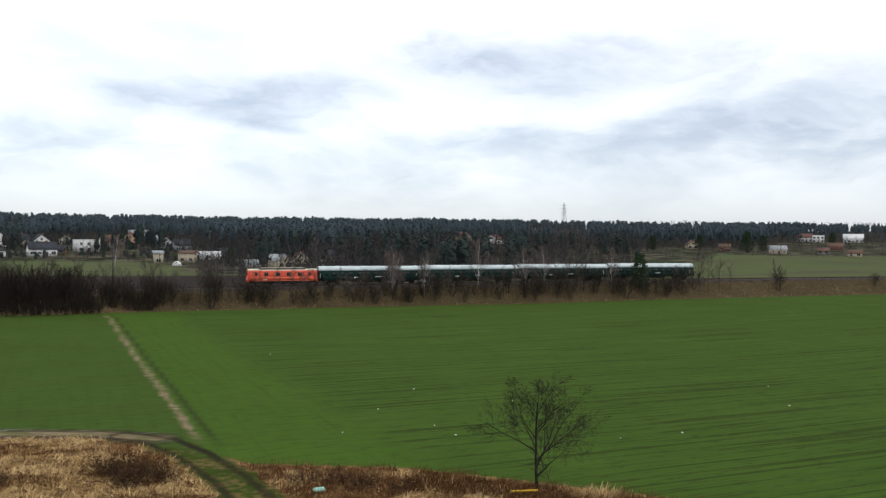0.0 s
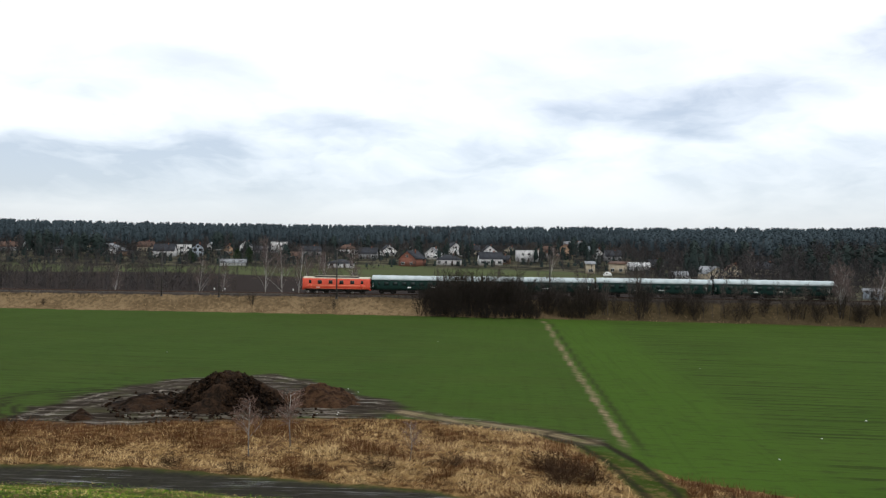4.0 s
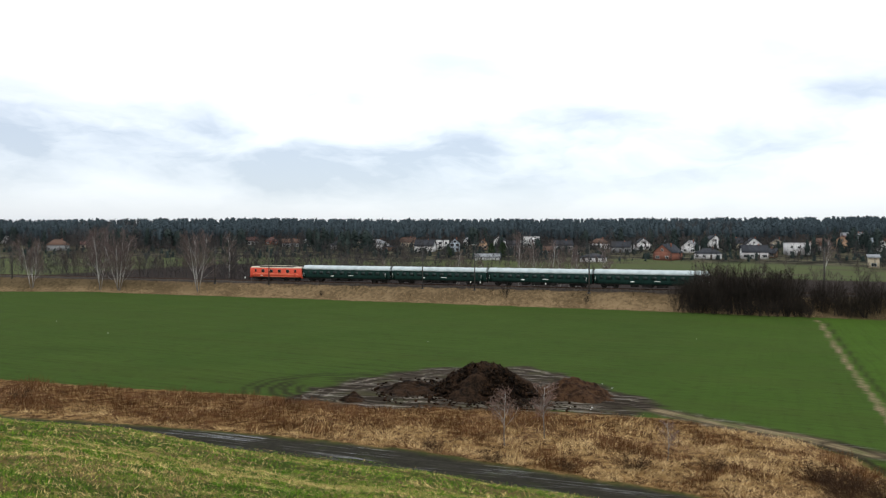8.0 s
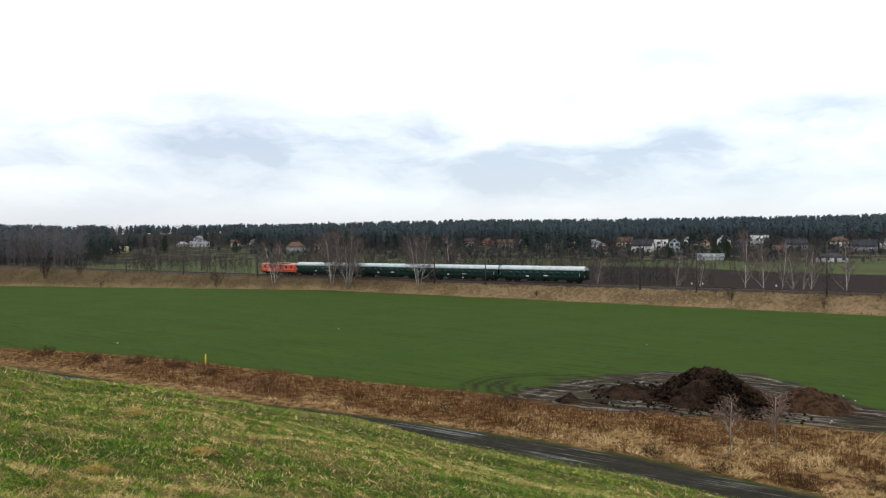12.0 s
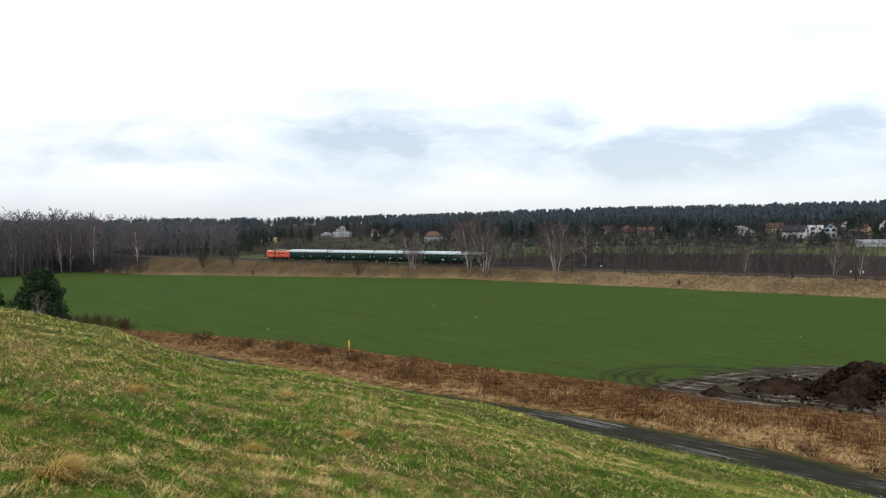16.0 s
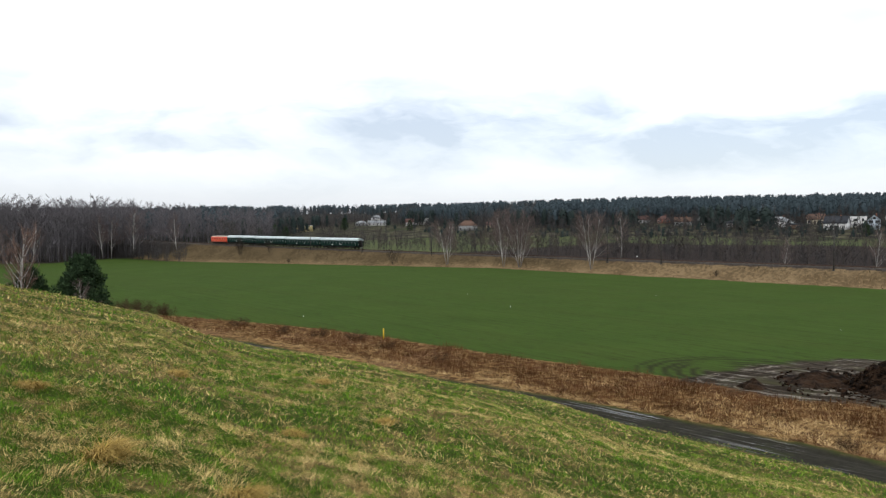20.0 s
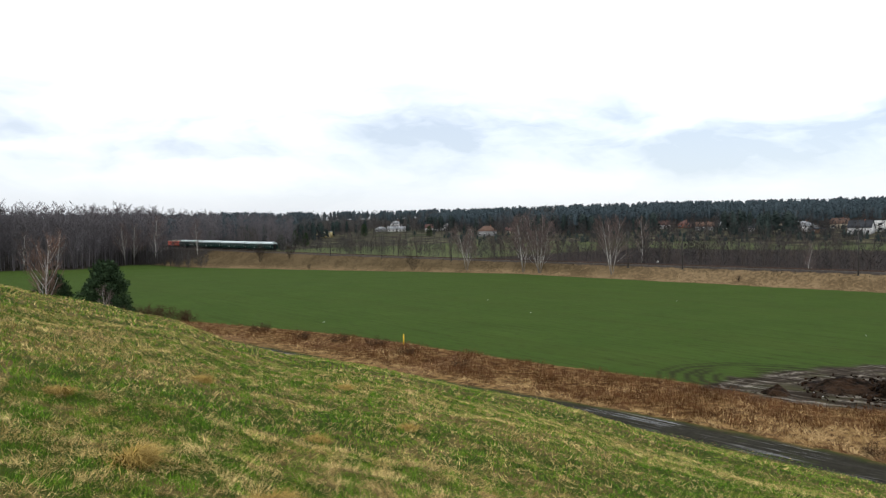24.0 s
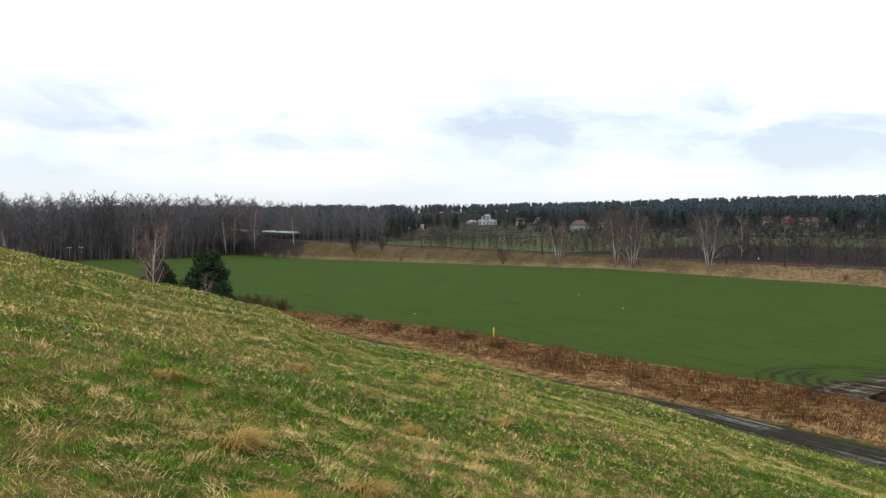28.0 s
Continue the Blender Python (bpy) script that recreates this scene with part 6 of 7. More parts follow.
def house_window(e, x, z, w, h, y, sash):
    """In a wall that faces -y; the frame stands proud of it and the pane lies back."""
    g = Geo()
    g.box(x - w / 2 - 0.08, y - 0.05, z - h / 2 - 0.08, x + w / 2 + 0.08, y + 0.05, z - h / 2)
    g.box(x - w / 2 - 0.08, y - 0.05, z + h / 2, x + w / 2 + 0.08, y + 0.05, z + h / 2 + 0.08)
    for k in (x - w / 2 - 0.08, x - 0.04, x + w / 2):
        g.box(k, y - 0.05, z - h / 2, k + 0.08, y + 0.05, z + h / 2)
    f = part("window", g, sash, e)
    part("pane", Geo().box(x - w / 2, y - 0.012, z - h / 2, x + w / 2, y + 0.04, z + h / 2), M["pane"], f)


def house(az, d, w, height, wall, roof, shape="gable", depth=9.0, turn=0.0, panes=3, storeys=1, label="", category="house", chimney=True):
    """shape: gable (ridge across the view), front (gable towards the view), hip, flat, mono."""
    x, y = polar(az, d)
    HOUSE_SPOTS.append((x, y))
    ground_at = min(gz(x, y), gz(x * 0.99, y * 0.99))
    e = thing("house" if category == "house" else category.replace(" ", "_"), label, category, Matrix.Translation((x, y, ground_at - 0.1)) @ Matrix.Rotation(radians(az + turn), 4, "Z"), "village houses" if category == "house" else "")
    wm, rm = WALLS[wall], ROOFS[roof]
    X, Y = w / 2, depth / 2
    rise = 0.0 if shape == "flat" else min(height * 0.48, (Y if shape in ("gable", "hip") else X) * 0.85) if shape != "mono" else height * 0.2
    eave = height - rise
    g = Geo().box(-X, -Y, 0, X, Y, eave)
    if shape == "gable":
        g.add([(-X, -Y, eave), (-X, Y, eave), (-X, 0, height - 0.1), (X, -Y, eave), (X, Y, eave), (X, 0, height - 0.1)], None, [(0, 2, 1), (3, 4, 5)])
    if shape == "front":
        g.add([(-X, -Y, eave), (X, -Y, eave), (0, -Y, height - 0.1), (-X, Y, eave), (X, Y, eave), (0, Y, height - 0.1)], None, [(0, 1, 2), (3, 5, 4)])
    part("wall", g, wm, e)
    o = 0.45
    t = 0.22
    if shape == "flat":
        part("roof", Geo().bevel_box(-X - 0.15, -Y - 0.15, eave, X + 0.15, Y + 0.15, eave + 0.32, 0.05), rm, e)
    elif shape == "mono":
        part("roof", Geo().prism([(-Y - o, eave - 0.05), (Y + o, height), (Y + o, height + t), (-Y - o, eave + t - 0.05)], -X - o, X + o), rm, e, m=Matrix.Rotation(radians(90), 4, "Z"))
    elif shape == "hip":
        k = min(X * 0.9, Y)
        lo = [(-X - o, -Y - o), (X + o, -Y - o), (X + o, Y + o), (-X - o, Y + o)]
        v = [(a, b, eave - 0.1) for a, b in lo] + [(a, b, eave + 0.08) for a, b in lo] + [(-X + k, 0, height), (X - k, 0, height)]
        part("roof", Geo().add(v, [(3, 2, 1, 0), (0, 1, 5, 4), (1, 2, 6, 5), (2, 3, 7, 6), (3, 0, 4, 7), (4, 5, 9, 8), (6, 7, 8, 9)], [(5, 6, 9), (7, 4, 8)]), rm, e)
    else:
        half, long = (Y, X) if shape == "gable" else (X, Y)
        slope = rise / half
        for sgn in (-1, 1):
            g = Geo()
            pts = [(0, height), (sgn * (half + o), eave - slope * o), (sgn * (half + o), eave - slope * o + t), (0, height + t)]
            if sgn > 0:
                pts = pts[::-1]
            g.prism(pts, -long - o, long + o)
            part("roof", g, rm, e, m=Matrix.Rotation(radians(90), 4, "Z") if shape == "gable" else None)
    sash = M["sash_dark"] if wall in ("white", "cream", "blue") and (int(d) % 2) else M["sash"]
    rng = random.Random(int(d * 7))
    for level in range(storeys):
        z = 1.55 + 2.75 * level
        if z > eave - 0.5:
            break
        for i in range(panes):
            px = -X + w * (i + 0.5) / panes
            if level == 0 and i == panes // 2 and panes > 2:
                part("door", Geo().bevel_box(px - 0.5, -Y - 0.06, 0.1, px + 0.5, -Y + 0.05, 2.15, 0.03), M["door"], e)
            else:
                house_window(e, px, z, rng.choice((1.1, 1.4, 1.8)), 1.25, -Y, sash)
    if shape == "front" and rise > 1.8:
        house_window(e, 0, eave + rise * 0.30, 1.1, 1.0, -Y, sash)
    if chimney and shape not in ("flat", "mono") and height > 4.5:
        part("chimney", Geo().bevel_box(X * 0.35 - 0.3, -0.3, height - 1.2, X * 0.35 + 0.3, 0.3, height + 0.75, 0.05), WALLS["brick"], e)
    return e


house(36.5, 523, 12.2, 6.6, "white", "brown", "hip", panes=4, storeys=2, turn=12, label="white two-storey house with a brown hipped roof")
house(36.9, 388, 12.4, 4.0, "white", "black", "hip", panes=4, label="white bungalow with a dark hipped roof")
house(31.9, 402, 9.5, 7.6, "brick", "black", "front", 11, -28, 2, 2, label="red brick house with a dark gable roof")
house(31.8, 573, 6.4, 5.2, "blue", "grey", "front", label="small pale house among trees")
house(29.3, 414, 12.8, 5.4, "white", "black", "hip", panes=4, label="white bungalow with a wide anthracite roof")
house(29.0, 505, 9.5, 8.6, "white", "black", "front", 11, 18, 3, 2, label="white house with a steep dark gable")
house(26.4, 418, 11.6, 6.6, "white", "black", "gable", 10, 8, 4, label="white house under a large dark roof")
house(26.5, 470, 8.0, 8.4, "white", "black", "front", 10, 10, 2, 2, label="white gabled house behind a dark roof")
house(25.0, 550, 8.0, 5.4, "beige", "grey", "front", label="small beige house with a grey roof")
house(23.8, 458, 11.0, 6.2, "white", "white", "flat", 10, 14, 3, 2, label="white cube-shaped modern house with a flat roof")
house(22.3, 560, 9, 5.6, "brick", "brown", "gable", label="brick house with a brown roof")
house(21.0, 531, 11.5, 7.8, "orange", "red", "front", 11, -16, 3, 2, label="orange rendered house with a red gable roof")
house(20.2, 646, 11.4, 6.4, "blue", "grey", "hip", panes=3, storeys=2, label="pale blue house of two storeys")
house(19.6, 586, 10.0, 6.0, "blue", "grey", "front", panes=2, storeys=2, label="pale grey-blue house with a gable")
house(18.9, 499, 5.8, 6.4, "white", "black", "front", panes=2, storeys=2, label="narrow white house with a gable")
house(19.4, 361, 3.8, 5.4, "beige", "grey", "mono", 4, 6, 1, 1, "weathered beige tower-like outbuilding", "outbuilding", False)
house(17.5, 369, 7.1, 5.2, "beige", "brown", "mono", 7, -10, 2, 1, "pale outbuilding with a lean-to roof", "outbuilding", False)
house(16.1, 392, 10.0, 3.8, "white", "white", "gable", 8, 0, 3, 1, "low white house with a pale roof")
house(15.0, 400, 7.0, 5.0, "timber", "black", "gable", 7, 15, 2, 1, "dark timber house under a black roof")
house(11.6, 340, 9.5, 5.6, "beige", "grey", "front", 13, 34, 2, 1, "old beige barn with a grey sheet roof", "barn", False)
house(13.3, 342, 6.6, 3.2, "white", "grey", "gable", 5, 10, 2, 1, "low whitewashed shed by the barn", "shed", False)
house(10.0, 364, 6.0, 5.6, "beige", "brown", "front", 7, 10, 2, 2, "small unplastered house with a brown roof")
house(7.9, 385, 8.5, 5.4, "beige", "black", "gable", 8, -14, 3, 1, "house with a dark roof behind trees")
house(1.7, 250, 4.6, 2.8, "blue", "grey", "mono", 3.5, 6, 1, 1, "small pale hut beside the railway", "hut", False)
house(60.7, 641, 8.6, 5.9, "white", "red", "gable", label="white house with a red roof")
house(59.4, 637, 9.4, 5.9, "brick", "red", "hip", label="brick house with a red roof")
house(58.1, 583, 12.0, 5.9, "grey", "brown", "gable", panes=4, label="grey house with a brown roof")
house(56.6, 602, 12.0, 7.4, "white", "grey", "hip", panes=4, storeys=2, label="large pale two-storey house")
house(53.7, 568, 9.0, 6.9, "beige", "brown", "front", panes=2, storeys=2, label="beige house with a brown gable")
house(52.1, 530, 14.5, 6.6, "white", "grey", "hip", 10, 10, 5, 2, "wide white house with a grey roof")
house(51.2, 505, 8.0, 3.4, "timber", "black", "mono", 6, 0, 2, 1, "dark timber carport beside a house", "carport", False)
house(48.7, 492, 11.5, 7.4, "white", "black", "gable", 9, -12, 4, 2, "white house with dark roof and tall windows")
house(47.5, 513, 7.6, 6.0, "white", "white", "flat", 8, 8, 2, 2, "small white house with a flat roof")
house(46.6, 489, 6.0, 8.0, "blue", "black", "front", 9, 0, 2, 2, "tall pale house with a dark gable")
house(45.5, 578, 10.0, 6.8, "white", "grey", "hip", 9, 0, 3, 2, "white house under a grey hipped roof")
house(44.6, 509, 5.0, 6.4, "orange", "brown", "front", 8, 0, 2, 2, "small orange-brown house with a gable")
house(43.4, 541, 7.2, 7.6, "white", "black", "front", 9, -10, 2, 2, "white gabled house with a black roof")
house(42.4, 510, 9.6, 5.6, "grey", "black", "gable", 9, 0, 3, 1, "grey house with a dark roof")
house(41.2, 544, 10.9, 7.0, "white", "white", "flat", 9, 0, 4, 2, "white modern house with a flat roof")
house(44.3, 400, 12.0, 3.2, "white", "grey", "gable", 5, 0, 4, 1, "row of low white sheds", "shed", False)
house(79.3, 1010, 15.0, 8.0, "white", "grey", "hip", 10, 0, 4, 2, "white villa with a low hipped roof")
house(79.3, 816, 18.0, 5.4, "white", "grey", "gable", 9, 0, 5, 1, "long low white house on the rise")
house(80.4, 830, 12.0, 5.6, "grey", "grey", "hip", 9, 0, 4, 1, "pale grey house beside bare trees")
house(76.8, 785, 13.0, 6.8, "white", "red", "gable", 9, 0, 4, 1, "white house with a dull red roof")
house(75.9, 800, 10.0, 6.6, "white", "white", "flat", 9, 0, 3, 2, "white flat-roofed house on the rise")
house(72.9, 606, 14.0, 7.8, "grey", "brown", "hip", 9, 0, 4, 2, "large grey house behind bare trees")
house(71.2, 640, 9.0, 5.0, "beige", "red", "gable", 8, 0, 3, 1, "beige house with a red roof")
house(84.4, 723, 14.0, 5.4, "yellow", "white", "flat", 9, -20, 4, 2, "pale yellow building with a flat roof")
house(-1.4, 660, 11.5, 8.4, "beige", "red", "front", 10, 25, 3, 2, "large house with a dull red gable roof")
house(-3.6, 623, 12.0, 7.4, "white", "red", "front", 11, -25, 3, 2, "white house with a reddish roof behind trees")
house(-11.7, 552, 11.0, 4.0, "beige", "brown", "gable", 6, 0, 3, 1, "low outbuilding with a brown roof", "outbuilding", False)
house(-17.1, 605, 8.0, 6.0, "cream", "brown", "front", 8, 14, 2, 1, "small cream house at the meadow's edge")
house(-19.2, 587, 7.2, 4.8, "brick", "brown", "gable", 7, 0, 2, 1, "small brick cottage at the meadow")
house(-22.5, 565, 9.9, 5.4, "beige", "grey", "gable", 8, 10, 3, 1, "beige cottage with a grey roof")
house(-24.1, 813, 12.8, 7.4, "white", "red", "gable", 10, 0, 4, 1, "white house with a bright red roof")
house(-24.9, 793, 9.7, 6.2, "white", "white", "flat", 9, 0, 3, 2, "white flat-roofed building near the forest")
house(-26.9, 809, 16.0, 7.8, "white", "white", "gable", 10, 0, 5, 2, "large white hall with a pale roof")
house(-25.2, 572, 7.0, 4.2, "grey", "brown", "gable", 6, 0, 2, 1, "small grey shed among garden plots", "shed", False)
house(-27.0, 545, 7.7, 4.4, "beige", "brown", "gable", 7, 0, 2, 1, "low beige cottage beside garden hedges")
house(-25.9, 639, 10.0, 5.2, "brick", "brown", "gable", 8, 0, 3, 1, "brick house with a brown roof among gardens")

for az, d, w, height, wall, roof, shape, depth, turn, panes, storeys, label in (
        (35.0, 470, 10.5, 6.4, "grey", "black", "gable", 9, -8, 3, 1, "grey house under a dark gable roof"),
        (33.6, 505, 9.0, 7.0, "white", "black", "front", 9, 12, 2, 2, "white house with a dark front gable"),
        (30.4, 470, 8.0, 6.8, "white", "grey", "front", 9, -14, 2, 2, "white gabled house with a grey roof"),
        (27.7, 520, 10.0, 6.6, "beige", "black", "gable", 9, 6, 3, 1, "beige house with a dark roof behind hedges"),
        (25.5, 430, 7.5, 4.6, "timber", "black", "gable", 7, -10, 2, 1, "dark timber annexe under a low roof"),
        (22.9, 500, 9.5, 6.0, "grey", "brown", "hip", 9, 0, 3, 1, "grey house with a brown hipped roof"),
        (20.5, 600, 15.0, 7.6, "blue", "grey", "gable", 10, -6, 5, 2, "large pale house with a grey sheet roof"),
        (17.9, 470, 9.0, 6.4, "grey", "black", "gable", 9, 14, 3, 2, "grey house with a dark roof among bare trees"),
        (39.0, 500, 11.0, 6.2, "grey", "black", "gable", 9, 10, 3, 1, "grey house under a wide dark roof"),
        (40.2, 455, 7.5, 4.4, "timber", "brown", "gable", 7, 0, 2, 1, "low timber house in a garden"),
        (49.9, 560, 10.0, 6.6, "beige", "brown", "gable", 9, -8, 3, 1, "beige house with a brown roof"),
        (54.9, 540, 9.0, 5.4, "grey", "black", "hip", 9, 0, 3, 1, "grey bungalow with a dark hipped roof")):
    house(az, d, w, height, wall, roof, shape, depth, turn, panes, storeys, label)

village_trees()
line_thickets()
groves()
for stock in (birches, twins, slims, shrubs, broad):
    stock.done()


# ---- small things ----
def manure_heap():
    """The dark heap on the trampled ground, with a strawy lower end."""
    rng = np.random.default_rng(51)
    for name, label, at, ang, half, wide, high, mat, seed in (
        ("manure_mound", "dark damp-brown manure heap on trampled mud", (-50.8, 51.6), 41, 5.2, 3.6, 2.75, M["dung"], 1.0),
        ("straw_mound", "low reddish-brown heap of strawy manure", (-44.6, 56.6), 35, 3.8, 2.5, 1.6, M["dung_straw"], 5.0),
        ("soil_mound", "small dark mound of soil on the mud", (-56.3, 41.2), 20, 1.3, 1.0, 0.75, M["dung"], 9.0),
        ("manure_mound", "low dark spread of manure beside the heap", (-56.2, 47.6), 41, 3.4, 2.4, 0.9, M["dung"], 13.0)):
        n, k = 46, 90
        r, a = np.meshgrid(np.linspace(0, 1.0, n), np.arange(k) * 2 * np.pi / k, indexing="ij")
        edge = 1 + 0.12 * np.sin(a * 3 + seed) + 0.08 * np.sin(a * 7 + seed * 2)
        x, y = r * half * np.cos(a) * edge, r * wide * np.sin(a) * edge
        z = high * np.clip(1 - r ** 1.7, 0, 1) ** 1.25
        z += (0.22 * lumps(x, y, 0.9, seed) + 0.13 * lumps(x, y, 0.36, seed + 3) + 0.07 * lumps(x, y, 0.16, seed)) * np.clip(z * 2, 0, 1) * min(1.0, high)
        c, s = math.cos(radians(ang)), math.sin(radians(ang))
        wx, wy = at[0] + x * c - y * s, at[1] + x * s + y * c
        z = z + ground_z(wx, wy, (np.full(x.shape, 100.0), np.full(x.shape, -100.0))) - 0.03 - 0.1 * (r > 0.99)
        i = np.arange(n - 1)[:, None] * k
        j = np.arange(k)[None]
        q = np.stack([i + j, i + k + j, i + k + (j + 1) % k, i + (j + 1) % k], -1).reshape(-1, 4)
        solid(name, Geo().add(np.stack([wx - at[0], wy - at[1], z], -1).reshape(-1, 3), q), mat, label, "heap", Matrix.Translation((at[0], at[1], 0)), smooth=False)
    # clods
    g = Geo()
    for _ in range(2200):
        b = rng.uniform(0, 1) < 0.7
        cx, cy = (-50.8, 51.6) if b else (-51, 50)
        a, q = rng.uniform(0, 6.28), rng.uniform(0.2, 1.15) * (5.0 if b else 9.0)
        x, y = cx + q * math.cos(a), cy + q * math.sin(a) * 0.72
        if not inside(np.array([x]), np.array([y]), MUD)[0]:
            continue
        u = radians(41)
        lx, ly = (x + 50.8) * math.cos(u) + (y - 51.6) * math.sin(u), -(x + 50.8) * math.sin(u) + (y - 51.6) * math.cos(u)
        rr = math.hypot(lx / 5.2, ly / 3.6)
        z = gz(x, y) + (2.75 * (1 - rr ** 1.7) ** 1.25 if rr < 1 else 0)
        w = rng.uniform(0.06, 0.22)
        p = rng.normal(0, w, (6, 3)) * 0.5 + np.array([(1, 0, 0), (-1, 0, 0), (0, 1, 0), (0, -1, 0), (0, 0, 0.8), (0, 0, -0.8)]) * w
        g.add(p + (x, y, z + 0.03), None, [(0, 2, 4), (2, 1, 4), (1, 3, 4), (3, 0, 4), (2, 0, 5), (1, 2, 5), (3, 1, 5), (0, 3, 5)])
    solid("manure_clods", g, M["dung"], "scattered dark clods on and round the heap", "clods", kind="stuff")


manure_heap()


def boundary_post():
    e = thing("boundary_post", "short yellow marker post at the field's edge", "marker post", stand(*polar(79.05, 93.6)))
    part("post", Geo().tube([(0, 0, -0.2), (0, 0, 1.15)], [0.07, 0.07], 8, True), M["yellow"], e)
    part("cap", Geo().tube([(0, 0, 1.15), (0, 0, 1.24)], [0.09, 0.05], 8, True), M["yellow"], e)


boundary_post()


def line_poles():
    """Dark poles on the near side of the railway."""
    first = None
    for az, h in ((84.0, 9.0), (80.4, 9.0), (75.5, 9.5), (63.2, 10.0), (59.6, 9.0), (48.9, 9.5), (45.2, 9.0), (37.2, 10.5), (22.2, 10.0)):
        x, y = beside(az, -3.6)
        m = stand(x, y, radians(az), h / 9.5, 0.2)
        if first is None:
            first = thing("line_pole", "dark concrete pole beside the railway track", "pole", m, "poles along the railway")
            part("shaft", Geo().tube([(0, 0, 0), (0, 0, 9.5)], [0.17, 0.10], 8, True), M["pole"], first)
            part("bracket", Geo().tube([(0, 0, 8.3), (0, 1.6, 8.7), (0, 3.0, 8.7)], [0.05, 0.05, 0.04], 6, True), M["pole"], first)
            part("stay", Geo().tube([(0, 0, 9.2), (0, 1.7, 8.75)], [0.025, 0.025], 5), M["pole"], first)
            part("base", Geo().bevel_box(-0.3, -0.3, -0.3, 0.3, 0.3, 0.25, 0.05), M["pole"], first)
        else:
            copy_thing(first, m).matrix_basis = m
    first = None
    for az in (61.2, 45.5, 44.8, 40.2):
        x, y = beside(az, -2.9)
        m = stand(x, y, radians(az), 1.0)
        if first is None:
            first = thing("trackside_marker", "small white marker board on a post beside the rails", "marker", m, "trackside markers")
            part("post", Geo().tube([(0, 0, -0.2), (0, 0, 1.6)], [0.035, 0.035], 6, True), M["pole"], first)
            part("board", Geo().bevel_box(-0.11, -0.06, 1.2, 0.11, -0.02, 1.6, 0.01), M["white"], first)
        else:
            copy_thing(first, m)


line_poles()


def pylon():
    """A lattice mast far behind the forest."""
    x, y = polar(-8.5, 1250)
    base = gz(x, y)
    top = EYE + 1250 * math.tan(radians(2.86)) - base
    e = thing("power_pylon", "grey steel lattice power pylon above the forest", "pylon", Matrix.Translation((x, y, base)) @ Matrix.Rotation(radians(20), 4, "Z"))

    def half(z):
        return 3.6 * (1 - z / top) + 0.55

    for sx in (-1, 1):
        for sy in (-1, 1):
            part("leg", Geo().tube([(sx * half(0), sy * half(0), 0), (sx * half(top * 0.6), sy * half(top * 0.6), top * 0.6), (sx * 0.4, sy * 0.4, top)], [0.22, 0.2, 0.14], 4), M["steel"], e)
    levels = np.linspace(0, top * 0.97, 12)
    for a, b in zip(levels[:-1], levels[1:]):
        g = Geo()
        for s in (-1, 1):
            g.tube([(-half(a), s * half(a), a), (half(b), s * half(b), b)], [0.1, 0.1], 3)
            g.tube([(half(a), s * half(a), a), (-half(b), s * half(b), b)], [0.1, 0.1], 3)
            g.tube([(s * half(a), -half(a), a), (s * half(b), half(b), b)], [0.1, 0.1], 3)
        part("brace", g, M["steel"], e)
    for z, reach in ((top * 0.66, 5.5), (top * 0.78, 7.5), (top * 0.90, 5.0)):
        g = Geo()
        for s in (-1, 1):
            g.tube([(0, 0, z + 1.2), (s * reach, 0, z)], [0.16, 0.1], 4)
            g.tube([(0, 0, z), (s * reach, 0, z)], [0.16, 0.1], 4)
        part("crossarm", g, M["steel"], e)


pylon()


def lamps():
    first = None
    for az, d in ((107.3, 393), (106.6, 394)):
        m = stand(*polar(az, d), radians(az))
        if first is None:
            first = thing("lamp_post", "slim lamp post with two white floodlights by the wood", "lamp post", m, "lamp posts")
            part("pole", Geo().tube([(0, 0, -0.3), (0, 0, 6.0)], [0.08, 0.05], 6, True), M["steel"], first)
            for s in (-1, 1):
                part("floodlight", Geo().bevel_box(s * 0.5 - 0.2, -0.15, 5.95, s * 0.5 + 0.2, 0.12, 6.25, 0.04), M["white"], first)
            part("crossbar", Geo().tube([(-0.6, 0, 6.0), (0.6, 0, 6.0)], [0.04, 0.04], 5, True), M["steel"], first)
        else:
            copy_thing(first, m)


lamps()


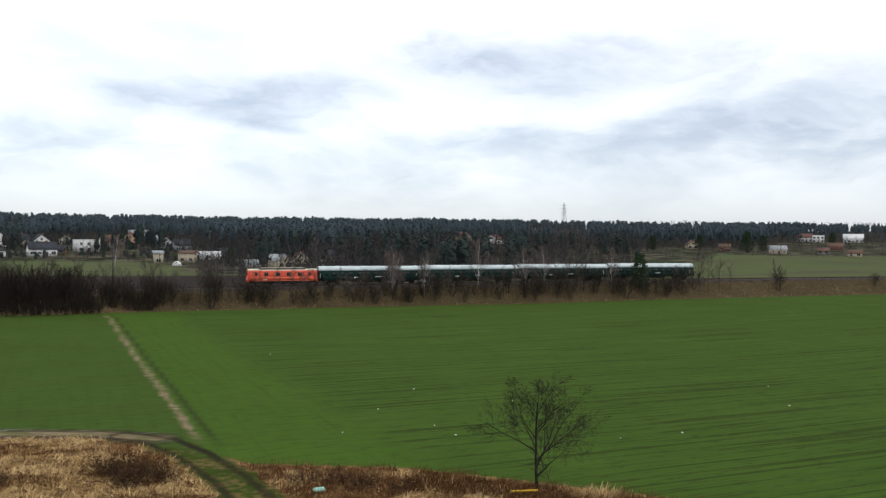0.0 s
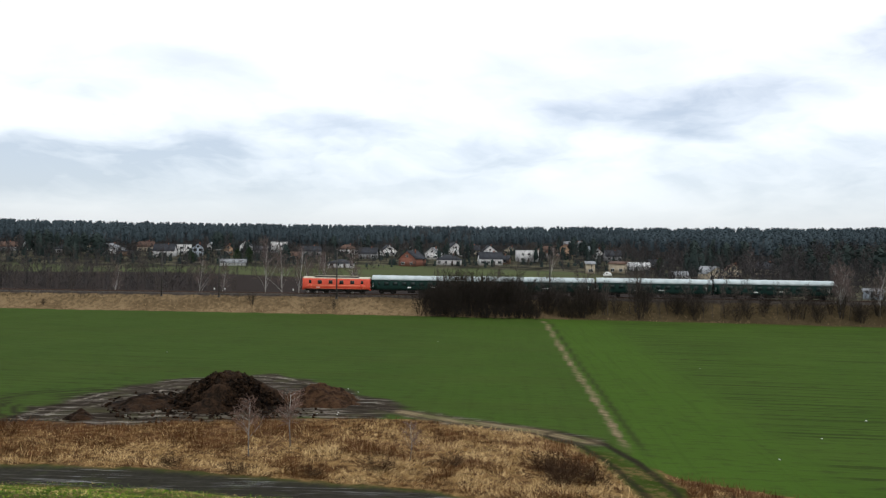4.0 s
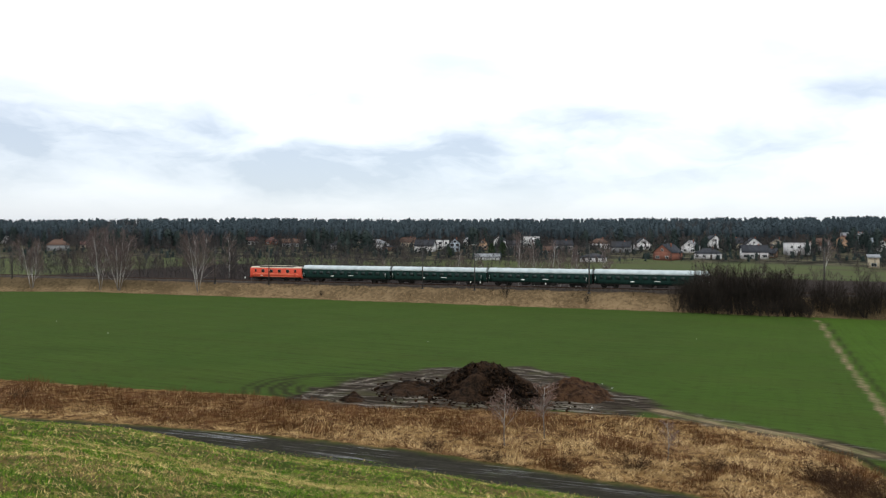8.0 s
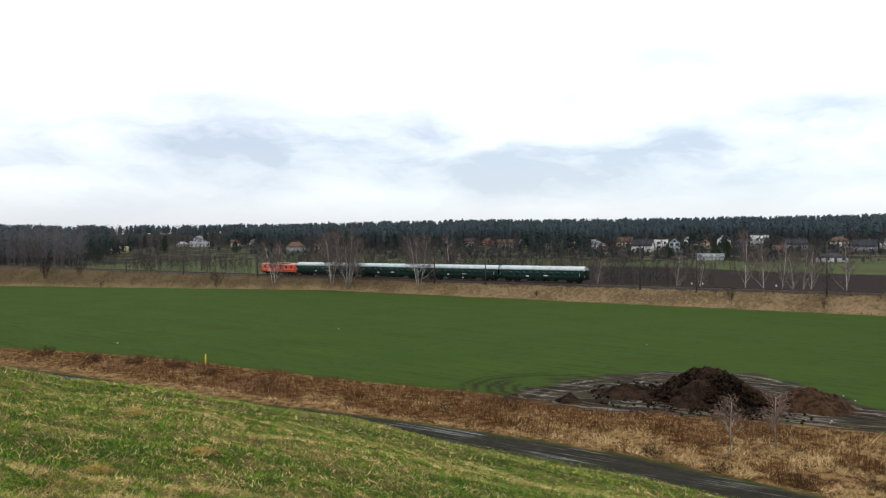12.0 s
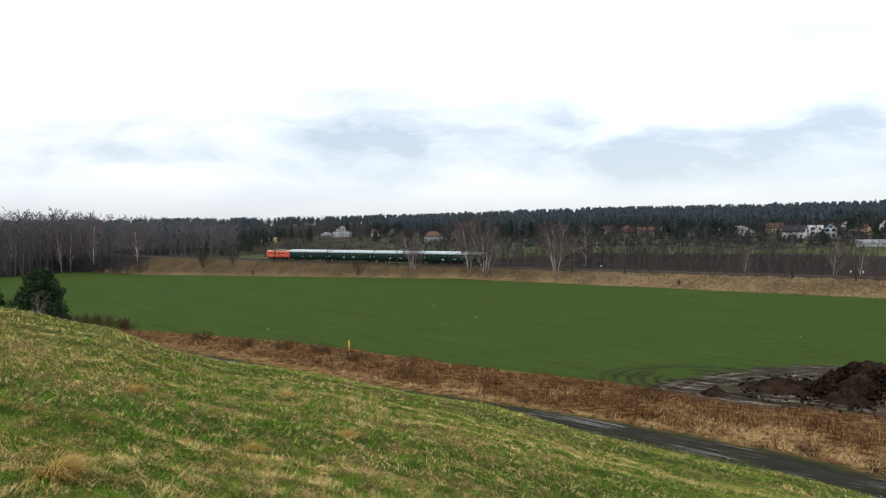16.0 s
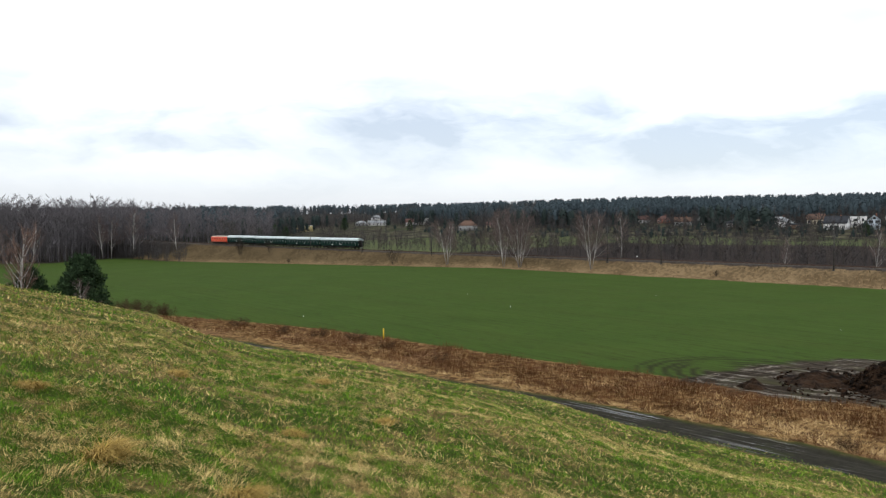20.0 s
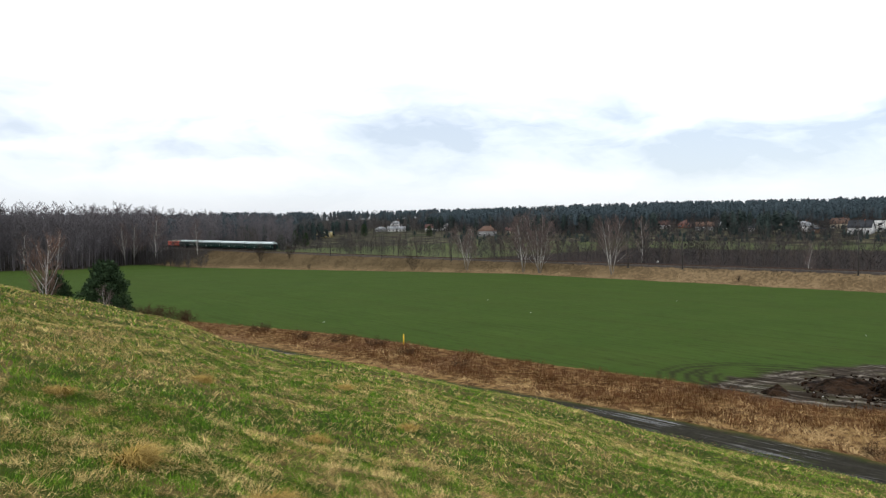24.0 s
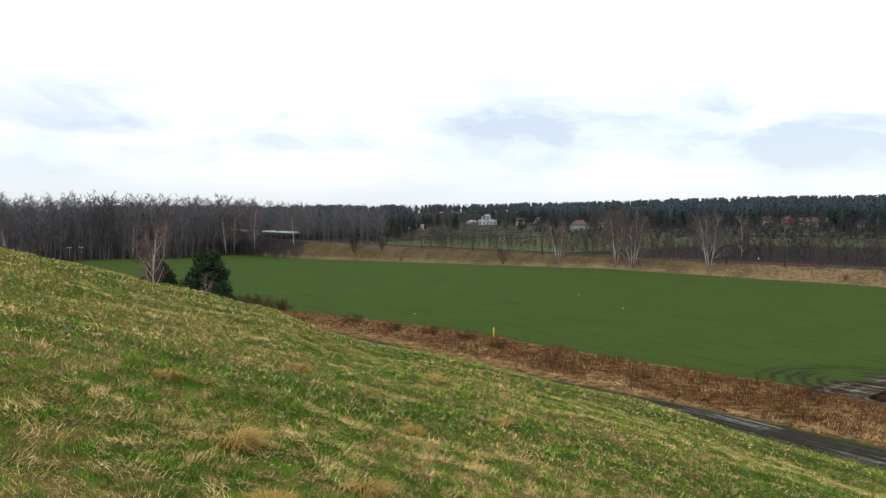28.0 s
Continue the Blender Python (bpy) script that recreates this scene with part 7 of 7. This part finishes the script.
def litter():
    """Pale scraps lying on the fields, by the heap and beside the lane."""
    rng = random.Random(61)
    first = None
    spots = [polar(-23.3, 74.5), polar(-22, 84), polar(-16.6, 61), polar(-12.5, 58), polar(0.5, 60), polar(2, 75), polar(-1, 57), polar(4.5, 66), polar(7, 58), polar(48.5, 110), polar(70, 128), polar(84.6, 118), polar(73, 150), polar(60, 150), polar(30, 120), polar(12, 100), polar(-5, 70), polar(-8, 66)]
    spots += [(-55.6, 44.2), (-54.2, 43.8), (-41.8, 52.6), (-40.6, 53.9), (-40.2, 53.2), (-45.0, 62.8), (-47, 64), (-26.6, 42.2), (-5.0, 45.5), (-4.0, 45.0)]
    for i, (x, y) in enumerate(spots):
        m = stand(x, y, rng.uniform(0, 6), rng.uniform(0.35, 0.75), -0.01)
        if first is None:
            g = Geo()
            r = np.random.default_rng(3)
            n = 6
            v = np.array([(i * 0.05 - 0.125, j * 0.04 - 0.1, 0.02 + r.uniform(0, 0.09)) for i in range(n) for j in range(n)])
            q = [(i * n + j, i * n + n + j, i * n + n + j + 1, i * n + j + 1) for i in range(n - 1) for j in range(n - 1)]
            b = v - (0, 0, 0.015)
            g.add(v, q).add(b, [t[::-1] for t in q])
            first = solid("litter_scrap", g, M["litter"], "crumpled scrap of pale plastic lying on the ground", "litter", m, "scattered litter")
        else:
            copy_thing(first, m).matrix_basis = m
    x, y = polar(-5.9, 43.6)
    solid("yellow_pipe", Geo().tube([(-0.75, 0, 0.3), (0.75, 0.1, 0.3)], [0.06, 0.06], 8, True), M["yellow"], "yellow plastic pipe lying in dead grass under the tree", "pipe", stand(x, y, 0.1))
    x, y = polar(8.6, 44.2)
    solid("green_sheet", Geo().bevel_box(-0.32, -0.2, 0.15, 0.32, 0.2, 0.3, 0.05), plain("mint_plastic", (0.20, 0.42, 0.34), (0.38, 0.60, 0.50), 4.0, 0.5), "dumped mint-green plastic tub in dead grass", "litter", stand(x, y, 0.4))
    x, y = polar(18.2, 347)
    g = Geo()
    arc = [(1.9 * math.cos(a), 1.7 * math.sin(a)) for a in np.linspace(0, math.pi, 12)]
    solid("polytunnel", g.prism(arc, -3, 3), M["white"], "small white arched polytunnel in a garden", "polytunnel", stand(x, y, radians(18)))


litter()


# ---- what moves: the train, slowing a little from 20 metres a second ----
def motions():
    for vehicle, behind in train:
        rows = []
        for t in range(29):
            s = -3.70 + 20.24 * t - 0.0344 * t * t - behind
            x, y, h = on_track(s)
            rows.append((t, pose(float(x), float(y), float(rail_z(s)), 0, 0, math.degrees(h) + 90)))
        walk(vehicle, rows)


motions()
